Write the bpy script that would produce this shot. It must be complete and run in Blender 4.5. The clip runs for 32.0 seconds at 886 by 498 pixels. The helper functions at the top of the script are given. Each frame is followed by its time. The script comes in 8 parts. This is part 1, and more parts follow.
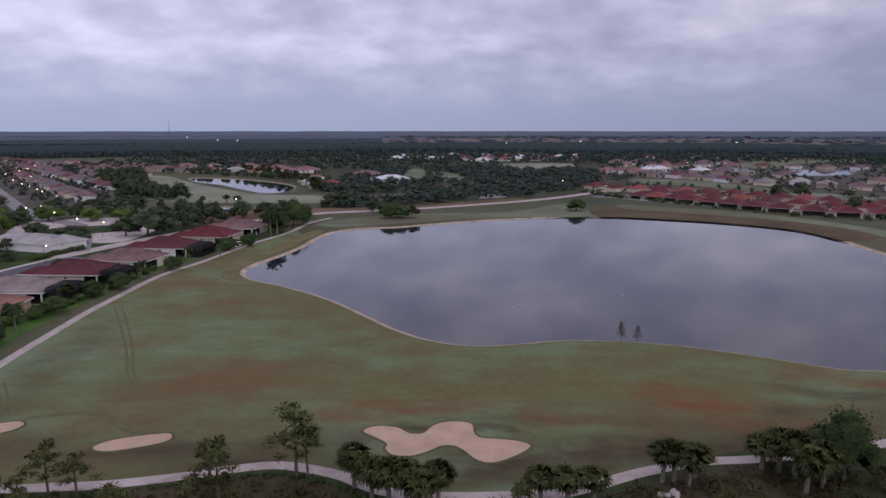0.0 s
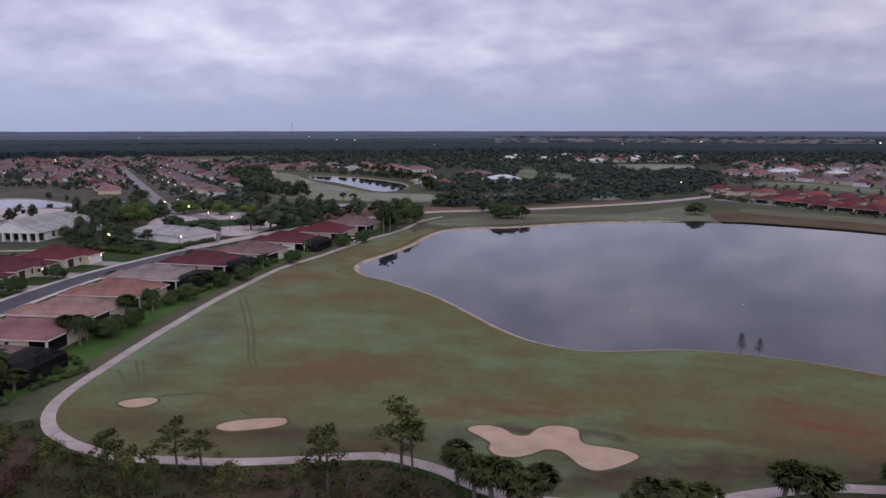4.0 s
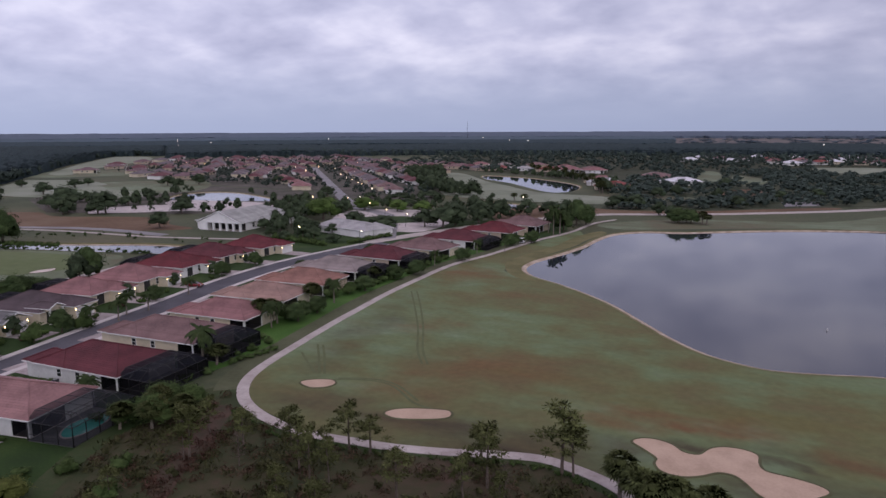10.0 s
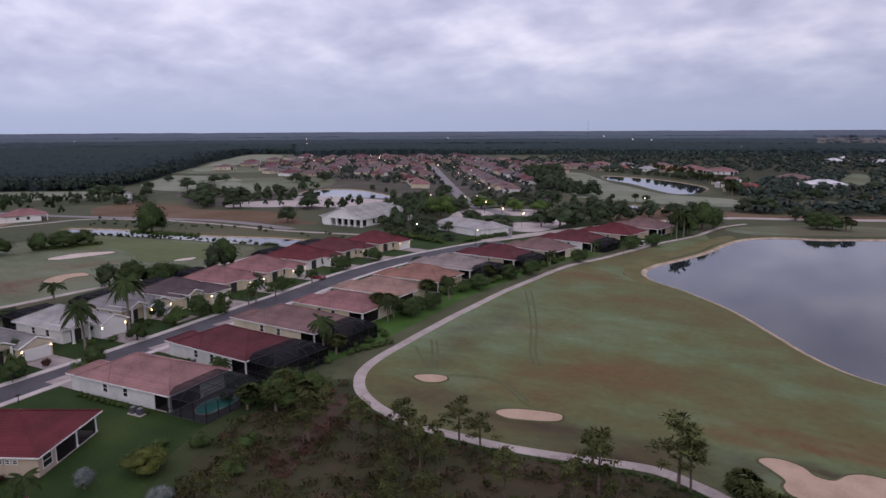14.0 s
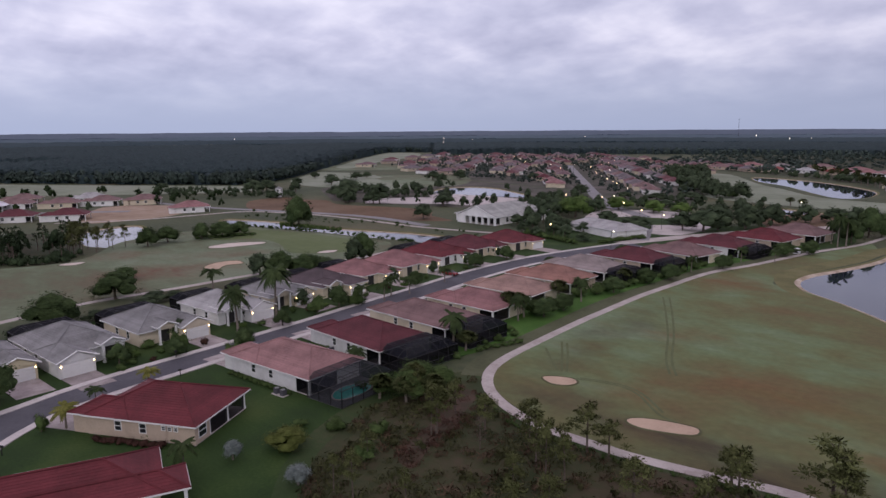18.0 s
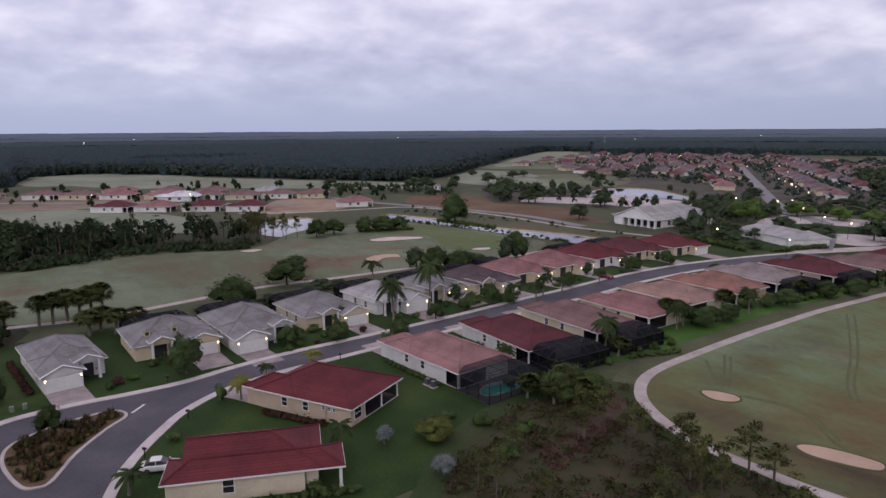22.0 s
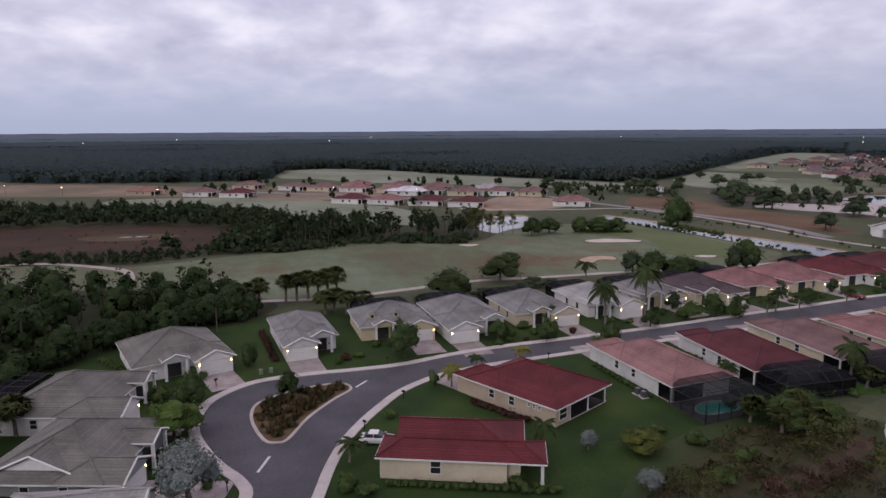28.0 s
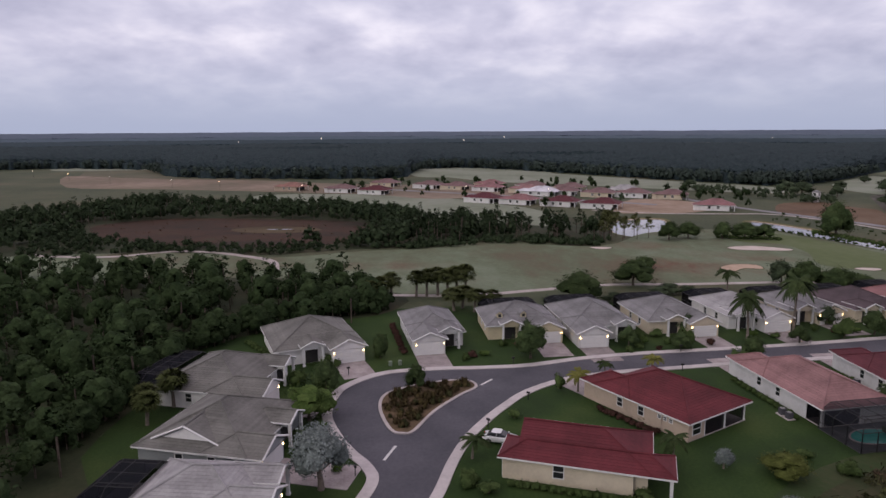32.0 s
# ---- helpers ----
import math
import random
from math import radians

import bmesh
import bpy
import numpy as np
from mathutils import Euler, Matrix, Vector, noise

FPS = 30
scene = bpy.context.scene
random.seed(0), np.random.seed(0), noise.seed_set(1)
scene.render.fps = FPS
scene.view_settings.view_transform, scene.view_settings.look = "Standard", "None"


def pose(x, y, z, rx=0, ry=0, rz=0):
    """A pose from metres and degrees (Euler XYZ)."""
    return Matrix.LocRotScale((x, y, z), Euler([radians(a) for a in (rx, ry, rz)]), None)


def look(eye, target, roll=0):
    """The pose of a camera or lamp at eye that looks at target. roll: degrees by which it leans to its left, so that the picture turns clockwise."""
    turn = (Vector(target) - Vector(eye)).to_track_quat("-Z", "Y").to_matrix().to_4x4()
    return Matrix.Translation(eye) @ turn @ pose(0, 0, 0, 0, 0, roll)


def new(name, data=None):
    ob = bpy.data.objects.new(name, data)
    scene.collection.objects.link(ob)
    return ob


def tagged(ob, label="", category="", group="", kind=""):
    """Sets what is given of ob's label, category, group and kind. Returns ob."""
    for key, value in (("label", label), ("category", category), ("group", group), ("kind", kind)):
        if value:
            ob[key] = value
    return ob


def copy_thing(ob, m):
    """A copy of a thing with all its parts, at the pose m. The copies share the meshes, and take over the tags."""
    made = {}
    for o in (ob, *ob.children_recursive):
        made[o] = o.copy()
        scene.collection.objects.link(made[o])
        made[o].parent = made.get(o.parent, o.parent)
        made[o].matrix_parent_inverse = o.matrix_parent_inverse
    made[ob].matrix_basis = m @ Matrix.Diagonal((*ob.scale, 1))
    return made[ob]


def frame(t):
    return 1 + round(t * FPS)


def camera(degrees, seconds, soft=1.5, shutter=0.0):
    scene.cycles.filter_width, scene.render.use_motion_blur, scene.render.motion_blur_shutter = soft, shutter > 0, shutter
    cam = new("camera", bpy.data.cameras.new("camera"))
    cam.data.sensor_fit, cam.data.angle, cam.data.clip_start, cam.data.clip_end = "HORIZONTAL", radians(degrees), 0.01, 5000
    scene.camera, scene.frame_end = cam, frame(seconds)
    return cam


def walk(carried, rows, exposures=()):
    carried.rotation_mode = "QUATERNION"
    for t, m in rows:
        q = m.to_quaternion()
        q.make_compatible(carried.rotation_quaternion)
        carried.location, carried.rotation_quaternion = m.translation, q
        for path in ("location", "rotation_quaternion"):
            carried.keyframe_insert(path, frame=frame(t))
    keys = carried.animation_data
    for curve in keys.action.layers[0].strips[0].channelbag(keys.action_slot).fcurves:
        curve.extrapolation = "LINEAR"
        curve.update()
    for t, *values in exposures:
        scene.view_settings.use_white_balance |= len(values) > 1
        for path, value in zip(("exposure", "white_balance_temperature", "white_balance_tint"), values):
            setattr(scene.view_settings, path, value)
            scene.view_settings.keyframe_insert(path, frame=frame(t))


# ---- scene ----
# The drone hovers at one point and pans to its left.
cam = camera(66.5, 32.0)
EYE = 39.0
PATH = [
    # seconds, yaw, pitch, roll
    (0, 0.00, -10.04, 0.01),
    (0.5, 1.20, -10.04, 0.01),
    (1, 2.43, -10.05, 0.00),
    (1.5, 3.59, -10.05, -0.00),
    (2, 4.70, -10.05, -0.00),
    (2.5, 5.88, -10.04, 0.00),
    (3, 7.04, -10.04, 0.01),
    (3.5, 8.20, -10.04, 0.02),
    (5.5, 12.98, -10.03, 0.05),
    (6, 14.18, -10.03, 0.07),
    (6.5, 15.38, -10.02, 0.09),
    (7, 16.57, -10.02, 0.11),
    (7.5, 17.79, -10.01, 0.13),
    (8, 18.97, -10.01, 0.15),
    (8.5, 20.18, -10.00, 0.17),
    (9, 21.40, -9.99, 0.19),
    (9.5, 22.60, -9.98, 0.20),
    (10, 23.81, -9.97, 0.21),
    (10.5, 25.01, -9.97, 0.22),
    (11, 26.23, -9.96, 0.23),
    (11.5, 27.44, -9.96, 0.24),
    (12, 28.67, -9.97, 0.25),
    (12.5, 29.87, -9.97, 0.25),
    (13, 31.20, -9.98, 0.26),
    (13.5, 32.63, -9.99, 0.27),
    (14, 33.70, -10.00, 0.28),
    (14.5, 34.76, -10.01, 0.28),
    (16.5, 40.19, -10.03, 0.32),
    (17, 41.71, -10.03, 0.34),
    (17.5, 43.42, -10.03, 0.35),
    (18, 45.06, -10.04, 0.36),
    (18.5, 46.76, -10.04, 0.37),
    (19, 48.49, -10.05, 0.37),
    (19.5, 50.19, -10.06, 0.37),
    (20, 51.85, -10.06, 0.37),
    (20.5, 53.44, -10.07, 0.36),
    (21, 55.08, -10.07, 0.35),
    (21.5, 56.66, -10.07, 0.35),
    (22, 58.23, -10.07, 0.34),
    (22.5, 59.68, -10.07, 0.34),
    (23, 61.08, -10.07, 0.34),
    (23.5, 62.24, -10.07, 0.34),
    (24, 63.41, -10.07, 0.34),
    (24.5, 64.65, -10.06, 0.34),
    (25, 66.54, -10.06, 0.35),
    (25.5, 68.32, -10.05, 0.35),
    (27.5, 74.93, -10.04, 0.35),
    (28, 76.52, -10.05, 0.35),
    (28.5, 78.11, -10.05, 0.35),
    (29, 79.24, -10.06, 0.35),
    (29.5, 80.17, -10.07, 0.35),
    (30, 81.16, -10.07, 0.34),
    (30.5, 82.62, -10.06, 0.33),
    (31, 84.23, -10.05, 0.32),
    (31.5, 86.01, -10.03, 0.30),
    (32, 87.67, -10.02, 0.28),
]
walk(cam, [(t, pose(0, 0, EYE, 90 + pitch, roll, yaw)) for t, yaw, pitch, roll in PATH], [(0, 0.1, 6310, 8), (8, 0.14, 6350, 7.4), (14, 0.17, 6430, 6.6), (23, 0.16, 6600, 5.4), (28, 0.14, 6750, 4.8), (32, 0.15, 6860, 4.8)])

# ---- world and light ----
world = bpy.data.worlds.new("overcast_dusk")
scene.world = world
world.use_nodes = True
wn, wl = world.node_tree.nodes, world.node_tree.links
wn.clear()


def wnode(kind, **kw):
    n = wn.new(kind)
    for k, v in kw.items():
        n.inputs[k.replace("_", " ")].default_value = v
    return n


def wmath(op, a, b=None, clamp=False):
    n = wn.new("ShaderNodeMath")
    n.operation, n.use_clamp = op, clamp
    for i, v in enumerate((a, b)):
        if v is None:
            continue
        if isinstance(v, (int, float)):
            n.inputs[i].default_value = v
        else:
            wl.new(v, n.inputs[i])
    return n.outputs[0]


wcoord = wn.new("ShaderNodeTexCoord")
wsep = wn.new("ShaderNodeSeparateXYZ")
wl.new(wcoord.outputs["Generated"], wsep.inputs[0])
up = wsep.outputs["Z"]
# cloud deck: a flat layer seen in perspective
deck = wmath("ADD", wmath("MAXIMUM", up, 0.0), 0.32)
wcomb = wn.new("ShaderNodeCombineXYZ")
wl.new(wmath("DIVIDE", wsep.outputs["X"], deck), wcomb.inputs[0])
wl.new(wmath("DIVIDE", wsep.outputs["Y"], deck), wcomb.inputs[1])
big = wnode("ShaderNodeTexNoise", Scale=1.7, Detail=5.0, Roughness=0.5, Distortion=0.1)
fine = wnode("ShaderNodeTexNoise", Scale=5.2, Detail=4.0, Roughness=0.5, Distortion=0.15)
for n in (big, fine):
    wl.new(wcomb.outputs[0], n.inputs["Vector"])
cloud = wmath("ADD", wmath("MULTIPLY", big.outputs["Fac"], 0.6), wmath("MULTIPLY", fine.outputs["Fac"], 0.4))
ramp = wn.new("ShaderNodeValToRGB")
ramp.color_ramp.elements[0].position, ramp.color_ramp.elements[0].color = 0.385, (0.385, 0.378, 0.54, 1)
ramp.color_ramp.elements[1].position, ramp.color_ramp.elements[1].color = 0.645, (0.73, 0.69, 0.845, 1)
e = ramp.color_ramp.elements.new(0.5)
e.color = (0.51, 0.493, 0.665, 1)
wl.new(cloud, ramp.inputs[0])
# clear band of bluish grey low over the horizon
low = wn.new("ShaderNodeMapRange")
low.inputs["From Min"].default_value, low.inputs["From Max"].default_value = 0.0, 0.13
low.interpolation_type = "SMOOTHSTEP"
wl.new(up, low.inputs["Value"])
wmix = wn.new("ShaderNodeMixRGB")
wmix.inputs[1].default_value = (0.332, 0.362, 0.53, 1)
wl.new(low.outputs[0], wmix.inputs[0])
wl.new(ramp.outputs[0], wmix.inputs[2])
# the overcast sky grows brighter towards the zenith
# and less blue overhead than low down
zen = wmath("ADD", 1.0, wmath("MULTIPLY", wmath("MAXIMUM", wmath("SUBTRACT", up, 0.25), 0.0), 0.25))
# a little brighter towards the west
zen = wmath("MULTIPLY", zen, wmath("SUBTRACT", 1.0, wmath("MULTIPLY", wsep.outputs["X"], 0.2)))
zen = wmath("MULTIPLY", zen, wmath("SUBTRACT", 1.0, wmath("MULTIPLY", wmath("MAXIMUM", wsep.outputs["X"], 0.0), 0.2)))
wscale = wn.new("ShaderNodeVectorMath")
wscale.operation = "SCALE"
overhead = wn.new("ShaderNodeMapRange")
overhead.inputs["From Min"].default_value, overhead.inputs["From Max"].default_value = 0.2, 0.55
wl.new(up, overhead.inputs["Value"])
warm = wn.new("ShaderNodeMixRGB")
warm.blend_type = "MULTIPLY"
warm.inputs[2].default_value = (1.12, 1.0, 0.92, 1)
wl.new(overhead.outputs[0], warm.inputs[0])
wl.new(wmix.outputs[0], warm.inputs[1])
wl.new(warm.outputs[0], wscale.inputs[0])
wl.new(zen, wscale.inputs["Scale"])
wbg = wn.new("ShaderNodeBackground")
wl.new(wscale.outputs[0], wbg.inputs["Color"])
sky = wn.new("ShaderNodeTexSky")
sky.sky_type, sky.sun_disc, sky.sun_elevation, sky.sun_rotation = "NISHITA", False, radians(31), radians(135)
wsky = wn.new("ShaderNodeBackground")
wsky.inputs["Strength"].default_value = 0.05
wl.new(sky.outputs[0], wsky.inputs["Color"])
wblend = wn.new("ShaderNodeMixShader")
wblend.inputs[0].default_value = 0.94
wl.new(wsky.outputs[0], wblend.inputs[1])
wl.new(wbg.outputs[0], wblend.inputs[2])
wout = wn.new("ShaderNodeOutputWorld")
wl.new(wblend.outputs[0], wout.inputs["Surface"])

sun_data = bpy.data.lights.new("sun", "SUN")
sun_data.energy, sun_data.angle, sun_data.color = 0.6, radians(40), (1.0, 0.95, 0.92)
sun_ob = new("sun", sun_data)
sun_ob.matrix_world = look((150, -150, 130), (0, 0, 0))

# ---- materials ----
MATS = {}


def material(name, colors, scale=1.0, rough=0.85, bump=0.0, bump_scale=None, fine_scale=None, metal=0.0, island=0.0, spec=0.3, stretch=None, contrast=(0.35, 0.65), per_object=0.0):
    """Two-scale mottled surface. colors: two or three base colours; scale: patches per metre."""
    m = bpy.data.materials.new(name)
    m.use_nodes = True
    nt = m.node_tree
    n, l = nt.nodes, nt.links
    p = n["Principled BSDF"]
    p.inputs["Roughness"].default_value, p.inputs["Metallic"].default_value = rough, metal
    p.inputs["Specular IOR Level"].default_value = spec
    co = n.new("ShaderNodeTexCoord")
    vec = co.outputs["Object"]
    if stretch:
        mp = n.new("ShaderNodeMapping")
        mp.inputs["Scale"].default_value = stretch
        l.new(vec, mp.inputs[0])
        vec = mp.outputs[0]
    a = n.new("ShaderNodeTexNoise")
    a.inputs["Scale"].default_value, a.inputs["Detail"].default_value = scale, 5.0
    l.new(vec, a.inputs["Vector"])
    b = n.new("ShaderNodeTexNoise")
    b.inputs["Scale"].default_value, b.inputs["Detail"].default_value = fine_scale or scale * 9, 3.0
    l.new(vec, b.inputs["Vector"])
    mix = n.new("ShaderNodeMath")
    mix.operation = "MULTIPLY_ADD"
    mix.inputs[1].default_value = 0.3
    l.new(b.outputs["Fac"], mix.inputs[0])
    sc = n.new("ShaderNodeMath")
    sc.operation = "MULTIPLY"
    sc.inputs[1].default_value = 0.7
    l.new(a.outputs["Fac"], sc.inputs[0])
    l.new(sc.outputs[0], mix.inputs[2])
    r = n.new("ShaderNodeValToRGB")
    els = r.color_ramp.elements
    els[0].position, els[1].position = contrast
    els[0].color, els[1].color = (*colors[0], 1), (*colors[-1], 1)
    for k in range(1, len(colors) - 1):
        els.new(contrast[0] + (contrast[1] - contrast[0]) * k / (len(colors) - 1)).color = (*colors[k], 1)
    l.new(mix.outputs[0], r.inputs[0])
    out = r.outputs[0]
    for amount, node, socket in ((island, "ShaderNodeNewGeometry", "Random Per Island"), (per_object, "ShaderNodeObjectInfo", "Random")):
        if amount:
            g = n.new(node)
            mr = n.new("ShaderNodeMapRange")
            mr.inputs["To Min"].default_value, mr.inputs["To Max"].default_value = 1 - amount, 1 + amount
            l.new(g.outputs[socket], mr.inputs["Value"])
            hs = n.new("ShaderNodeHueSaturation")
            l.new(out, hs.inputs["Color"])
            l.new(mr.outputs[0], hs.inputs["Value"])
            out = hs.outputs[0]
    l.new(out, p.inputs["Base Color"])
    if bump:
        c = n.new("ShaderNodeTexNoise")
        c.inputs["Scale"].default_value, c.inputs["Detail"].default_value = bump_scale or scale * 6, 4.0
        l.new(vec, c.inputs["Vector"])
        bp = n.new("ShaderNodeBump")
        bp.inputs["Strength"].default_value, bp.inputs["Distance"].default_value = min(bump, 1.0), 0.05
        l.new(c.outputs["Fac"], bp.inputs["Height"])
        l.new(bp.outputs[0], p.inputs["Normal"])
    MATS[name] = m
    return m


def glow(name, color, strength):
    m = bpy.data.materials.new(name)
    m.use_nodes = True
    p = m.node_tree.nodes["Principled BSDF"]
    p.inputs["Base Color"].default_value = (*color, 1)
    p.inputs["Emission Color"].default_value = (*color, 1)
    p.inputs["Emission Strength"].default_value = strength
    MATS[name] = m
    return m


def see_through(name, color, clear, rough=0.5):
    m = bpy.data.materials.new(name)
    m.use_nodes = True
    n, l = m.node_tree.nodes, m.node_tree.links
    p = n["Principled BSDF"]
    p.inputs["Base Color"].default_value, p.inputs["Roughness"].default_value, p.inputs["Specular IOR Level"].default_value = (*color, 1), rough, 0.08
    t = n.new("ShaderNodeBsdfTransparent")
    mx = n.new("ShaderNodeMixShader")
    mx.inputs[0].default_value = 1 - clear
    l.new(t.outputs[0], mx.inputs[1])
    l.new(p.outputs[0], mx.inputs[2])
    l.new(mx.outputs[0], n["Material Output"].inputs["Surface"])
    MATS[name] = m
    return m


def worn_turf(name, greens, wear_and_shade, scale):
    """Mown grass mottled at two scales. Each colour comes with its worn patches and painted shade: x, y, half sizes,
    turn, strength.
    """
    m = material(name, greens, scale, 0.95, 0.4, 2.5, 0.14, contrast=(0.39, 0.61), stretch=(0.85, 1.2, 1.0))
    nt = m.node_tree
    n, l = nt.nodes, nt.links
    p = n["Principled BSDF"]
    base = p.inputs["Base Color"].links[0].from_socket
    co = n.new("ShaderNodeTexCoord")
    wob = n.new("ShaderNodeTexNoise")
    wob.inputs["Scale"].default_value, wob.inputs["Detail"].default_value = 0.11, 4.0
    l.new(co.outputs["Object"], wob.inputs["Vector"])
    warp = n.new("ShaderNodeVectorMath")
    warp.operation = "MULTIPLY_ADD"
    warp.inputs[1].default_value = (9, 9, 0)
    l.new(wob.outputs["Color"], warp.inputs[0])
    l.new(co.outputs["Object"], warp.inputs[2])
    for step, (colour, spots) in enumerate(wear_and_shade):
        total = None
        for x, y, rx, ry, turn, strength in spots:
            mp = n.new("ShaderNodeMapping")
            mp.vector_type = "TEXTURE"
            mp.inputs["Location"].default_value, mp.inputs["Rotation"].default_value, mp.inputs["Scale"].default_value = (x + 4.5, y + 4.5, 0), (0, 0, radians(turn)), (rx * 1.3, ry * 1.3, 1)
            l.new(warp.outputs[0], mp.inputs[0])
            ln = n.new("ShaderNodeVectorMath")
            ln.operation = "LENGTH"
            l.new(mp.outputs[0], ln.inputs[0])
            mr = n.new("ShaderNodeMapRange")
            mr.interpolation_type = "SMOOTHSTEP"
            mr.inputs["From Min"].default_value, mr.inputs["From Max"].default_value, mr.inputs["To Min"].default_value, mr.inputs["To Max"].default_value = 0.25, 1.15, strength, 0.0
            l.new(ln.outputs["Value"], mr.inputs["Value"])
            if total is None:
                total = mr.outputs[0]
            else:
                mx = n.new("ShaderNodeMath")
                mx.operation = "MAXIMUM"
                l.new(total, mx.inputs[0])
                l.new(mr.outputs[0], mx.inputs[1])
                total = mx.outputs[0]
        streak = n.new("ShaderNodeMapping")
        streak.inputs["Scale"].default_value, streak.inputs["Location"].default_value = (0.8, 1.5, 1), (31.0 * step, 17.0 * step, 0)
        l.new(co.outputs["Object"], streak.inputs[0])
        blot = n.new("ShaderNodeTexNoise")
        blot.inputs["Scale"].default_value, blot.inputs["Detail"].default_value, blot.inputs["Roughness"].default_value = 0.075, 6.0, 0.6
        l.new(streak.outputs[0], blot.inputs["Vector"])
        thin = n.new("ShaderNodeMapRange")
        thin.inputs["From Min"].default_value, thin.inputs["From Max"].default_value, thin.inputs["To Min"].default_value, thin.inputs["To Max"].default_value = 0.34, 0.62, 0.25, 1.0
        l.new(blot.outputs["Fac"], thin.inputs["Value"])
        some = n.new("ShaderNodeMapRange")
        some.inputs["From Min"].default_value, some.inputs["From Max"].default_value, some.inputs["To Max"].default_value = 0.52, 0.74, 0.22
        l.new(blot.outputs["Fac"], some.inputs["Value"])
        fac = n.new("ShaderNodeMath")
        fac.operation = "MULTIPLY_ADD"
        fac.use_clamp = True
        l.new(total, fac.inputs[0])
        l.new(thin.outputs[0], fac.inputs[1])
        l.new(some.outputs[0], fac.inputs[2])
        mix = n.new("ShaderNodeMixRGB")
        mix.inputs[2].default_value = (*colour, 1)
        l.new(fac.outputs[0], mix.inputs[0])
        l.new(base, mix.inputs[1])
        base = mix.outputs[0]
    # fine dark flecks
    fleck = n.new("ShaderNodeTexNoise")
    fleck.inputs["Scale"].default_value, fleck.inputs["Detail"].default_value = 0.8, 4.0
    l.new(co.outputs["Object"], fleck.inputs["Vector"])
    fl = n.new("ShaderNodeMapRange")
    fl.inputs["From Min"].default_value, fl.inputs["From Max"].default_value, fl.inputs["To Min"].default_value, fl.inputs["To Max"].default_value = 0.3, 0.7, 0.9, 1.08
    l.new(fleck.outputs["Fac"], fl.inputs["Value"])
    hs = n.new("ShaderNodeHueSaturation")
    l.new(mix.outputs[0], hs.inputs["Color"])
    l.new(fl.outputs[0], hs.inputs["Value"])
    l.new(hs.outputs[0], p.inputs["Base Color"])
    return m


rough_grass = material("rough_grass", [(0.042, 0.057, 0.031), (0.07, 0.083, 0.044), (0.11, 0.102, 0.06)], 0.02, 0.95, 0.5, 1.5, 0.5)
# Dark brown set: worn turf, with shade painted beside bunker mounds and the path.
fairway_grass = worn_turf("fairway_grass", [(0.124, 0.108, 0.05), (0.126, 0.134, 0.058), (0.134, 0.178, 0.086), (0.162, 0.218, 0.13)], [((0.062, 0.05, 0.03), [(12, 75.5, 38, 5.5, 8, 1.0), (46, 84, 28, 5.5, 14, 1.0), (-28, 77, 26, 5, 4, 0.95), (22, 86, 22, 2, -4, 0.6), (-56, 78, 10, 5, 10, 0.7), (-66, 110, 5, 30, 8, 0.45), (60, 95, 16, 2.5, -24, 0.6), (-3, 84.5, 3.5, 1.6, -10, 0.9), (8, 83, 5, 1.4, -20, 0.9)]), ((0.13, 0.118, 0.042), [(6, 96, 26, 3.5, 0, 0.75), (-24, 101, 18, 3, 8, 0.6), (34, 100, 16, 3, -10, 0.7)]), ((0.15, 0.074, 0.033), [(-4.3, 92, 12, 3.5, 3, 1.0), (36.7, 94.3, 9, 5, -21, 1.0), (17.6, 86.5, 6, 2.5, -12, 0.7), (-54.1, 120.7, 8, 6, 24, 0.55), (-33.3, 101.4, 17, 8, 18, 0.55), (-67.6, 170.6, 9, 10, 22, 0.6), (44, 84, 10, 4, -26, 0.7), (-43.3, 89.6, 12, 5, 26, 0.5), (-12.5, 87, 7, 3, 8, 0.5), (-52, 150, 8, 5, 20, 0.3), (62, 103, 9, 4, -24, 1.0)])], 0.018)
west_grass = worn_turf("west_grass", [(0.12, 0.112, 0.0692), (0.12, 0.137, 0.0826), (0.143, 0.18, 0.112), (0.172, 0.208, 0.14)], [((0.14, 0.085, 0.055), [(-185.9, 75.6, 20, 12, 68, 0.9), (-202.5, 98.3, 18, 7, 64, 0.6), (-223.3, 76, 14, 9, 71, 0.6), (-174.8, 105.2, 10, 7, 59, 0.6), (-194.1, -6, 18, 6, 92, 0.5), (-179.9, 88.2, 12, 7, 64, 0.5)])], 0.016)
lawn_grass = material("lawn_grass", [(0.014, 0.034, 0.006), (0.022, 0.05, 0.008), (0.042, 0.07, 0.0145)], 0.1, 0.95, 0.5, 3.0, 2.5)
green_turf = material("green_turf", [(0.085, 0.11, 0.045), (0.11, 0.142, 0.058), (0.135, 0.165, 0.08)], 0.03, 0.95, 0.3, 2.0, 0.3)
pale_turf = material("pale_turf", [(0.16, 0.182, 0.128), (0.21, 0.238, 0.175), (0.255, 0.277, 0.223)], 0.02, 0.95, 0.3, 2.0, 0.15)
town_ground = material("town_ground", [(0.042, 0.05, 0.03), (0.07, 0.066, 0.052), (0.12, 0.1, 0.095)], 0.05, 0.95, 0.5, 1.0, 0.4)
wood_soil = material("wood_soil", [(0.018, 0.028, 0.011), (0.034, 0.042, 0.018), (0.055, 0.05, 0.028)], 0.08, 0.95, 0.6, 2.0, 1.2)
bright_lawn = material("bright_lawn", [(0.036, 0.088, 0.014), (0.054, 0.125, 0.02), (0.08, 0.15, 0.034)], 0.12, 0.95, 0.5, 3.0, 2.5)
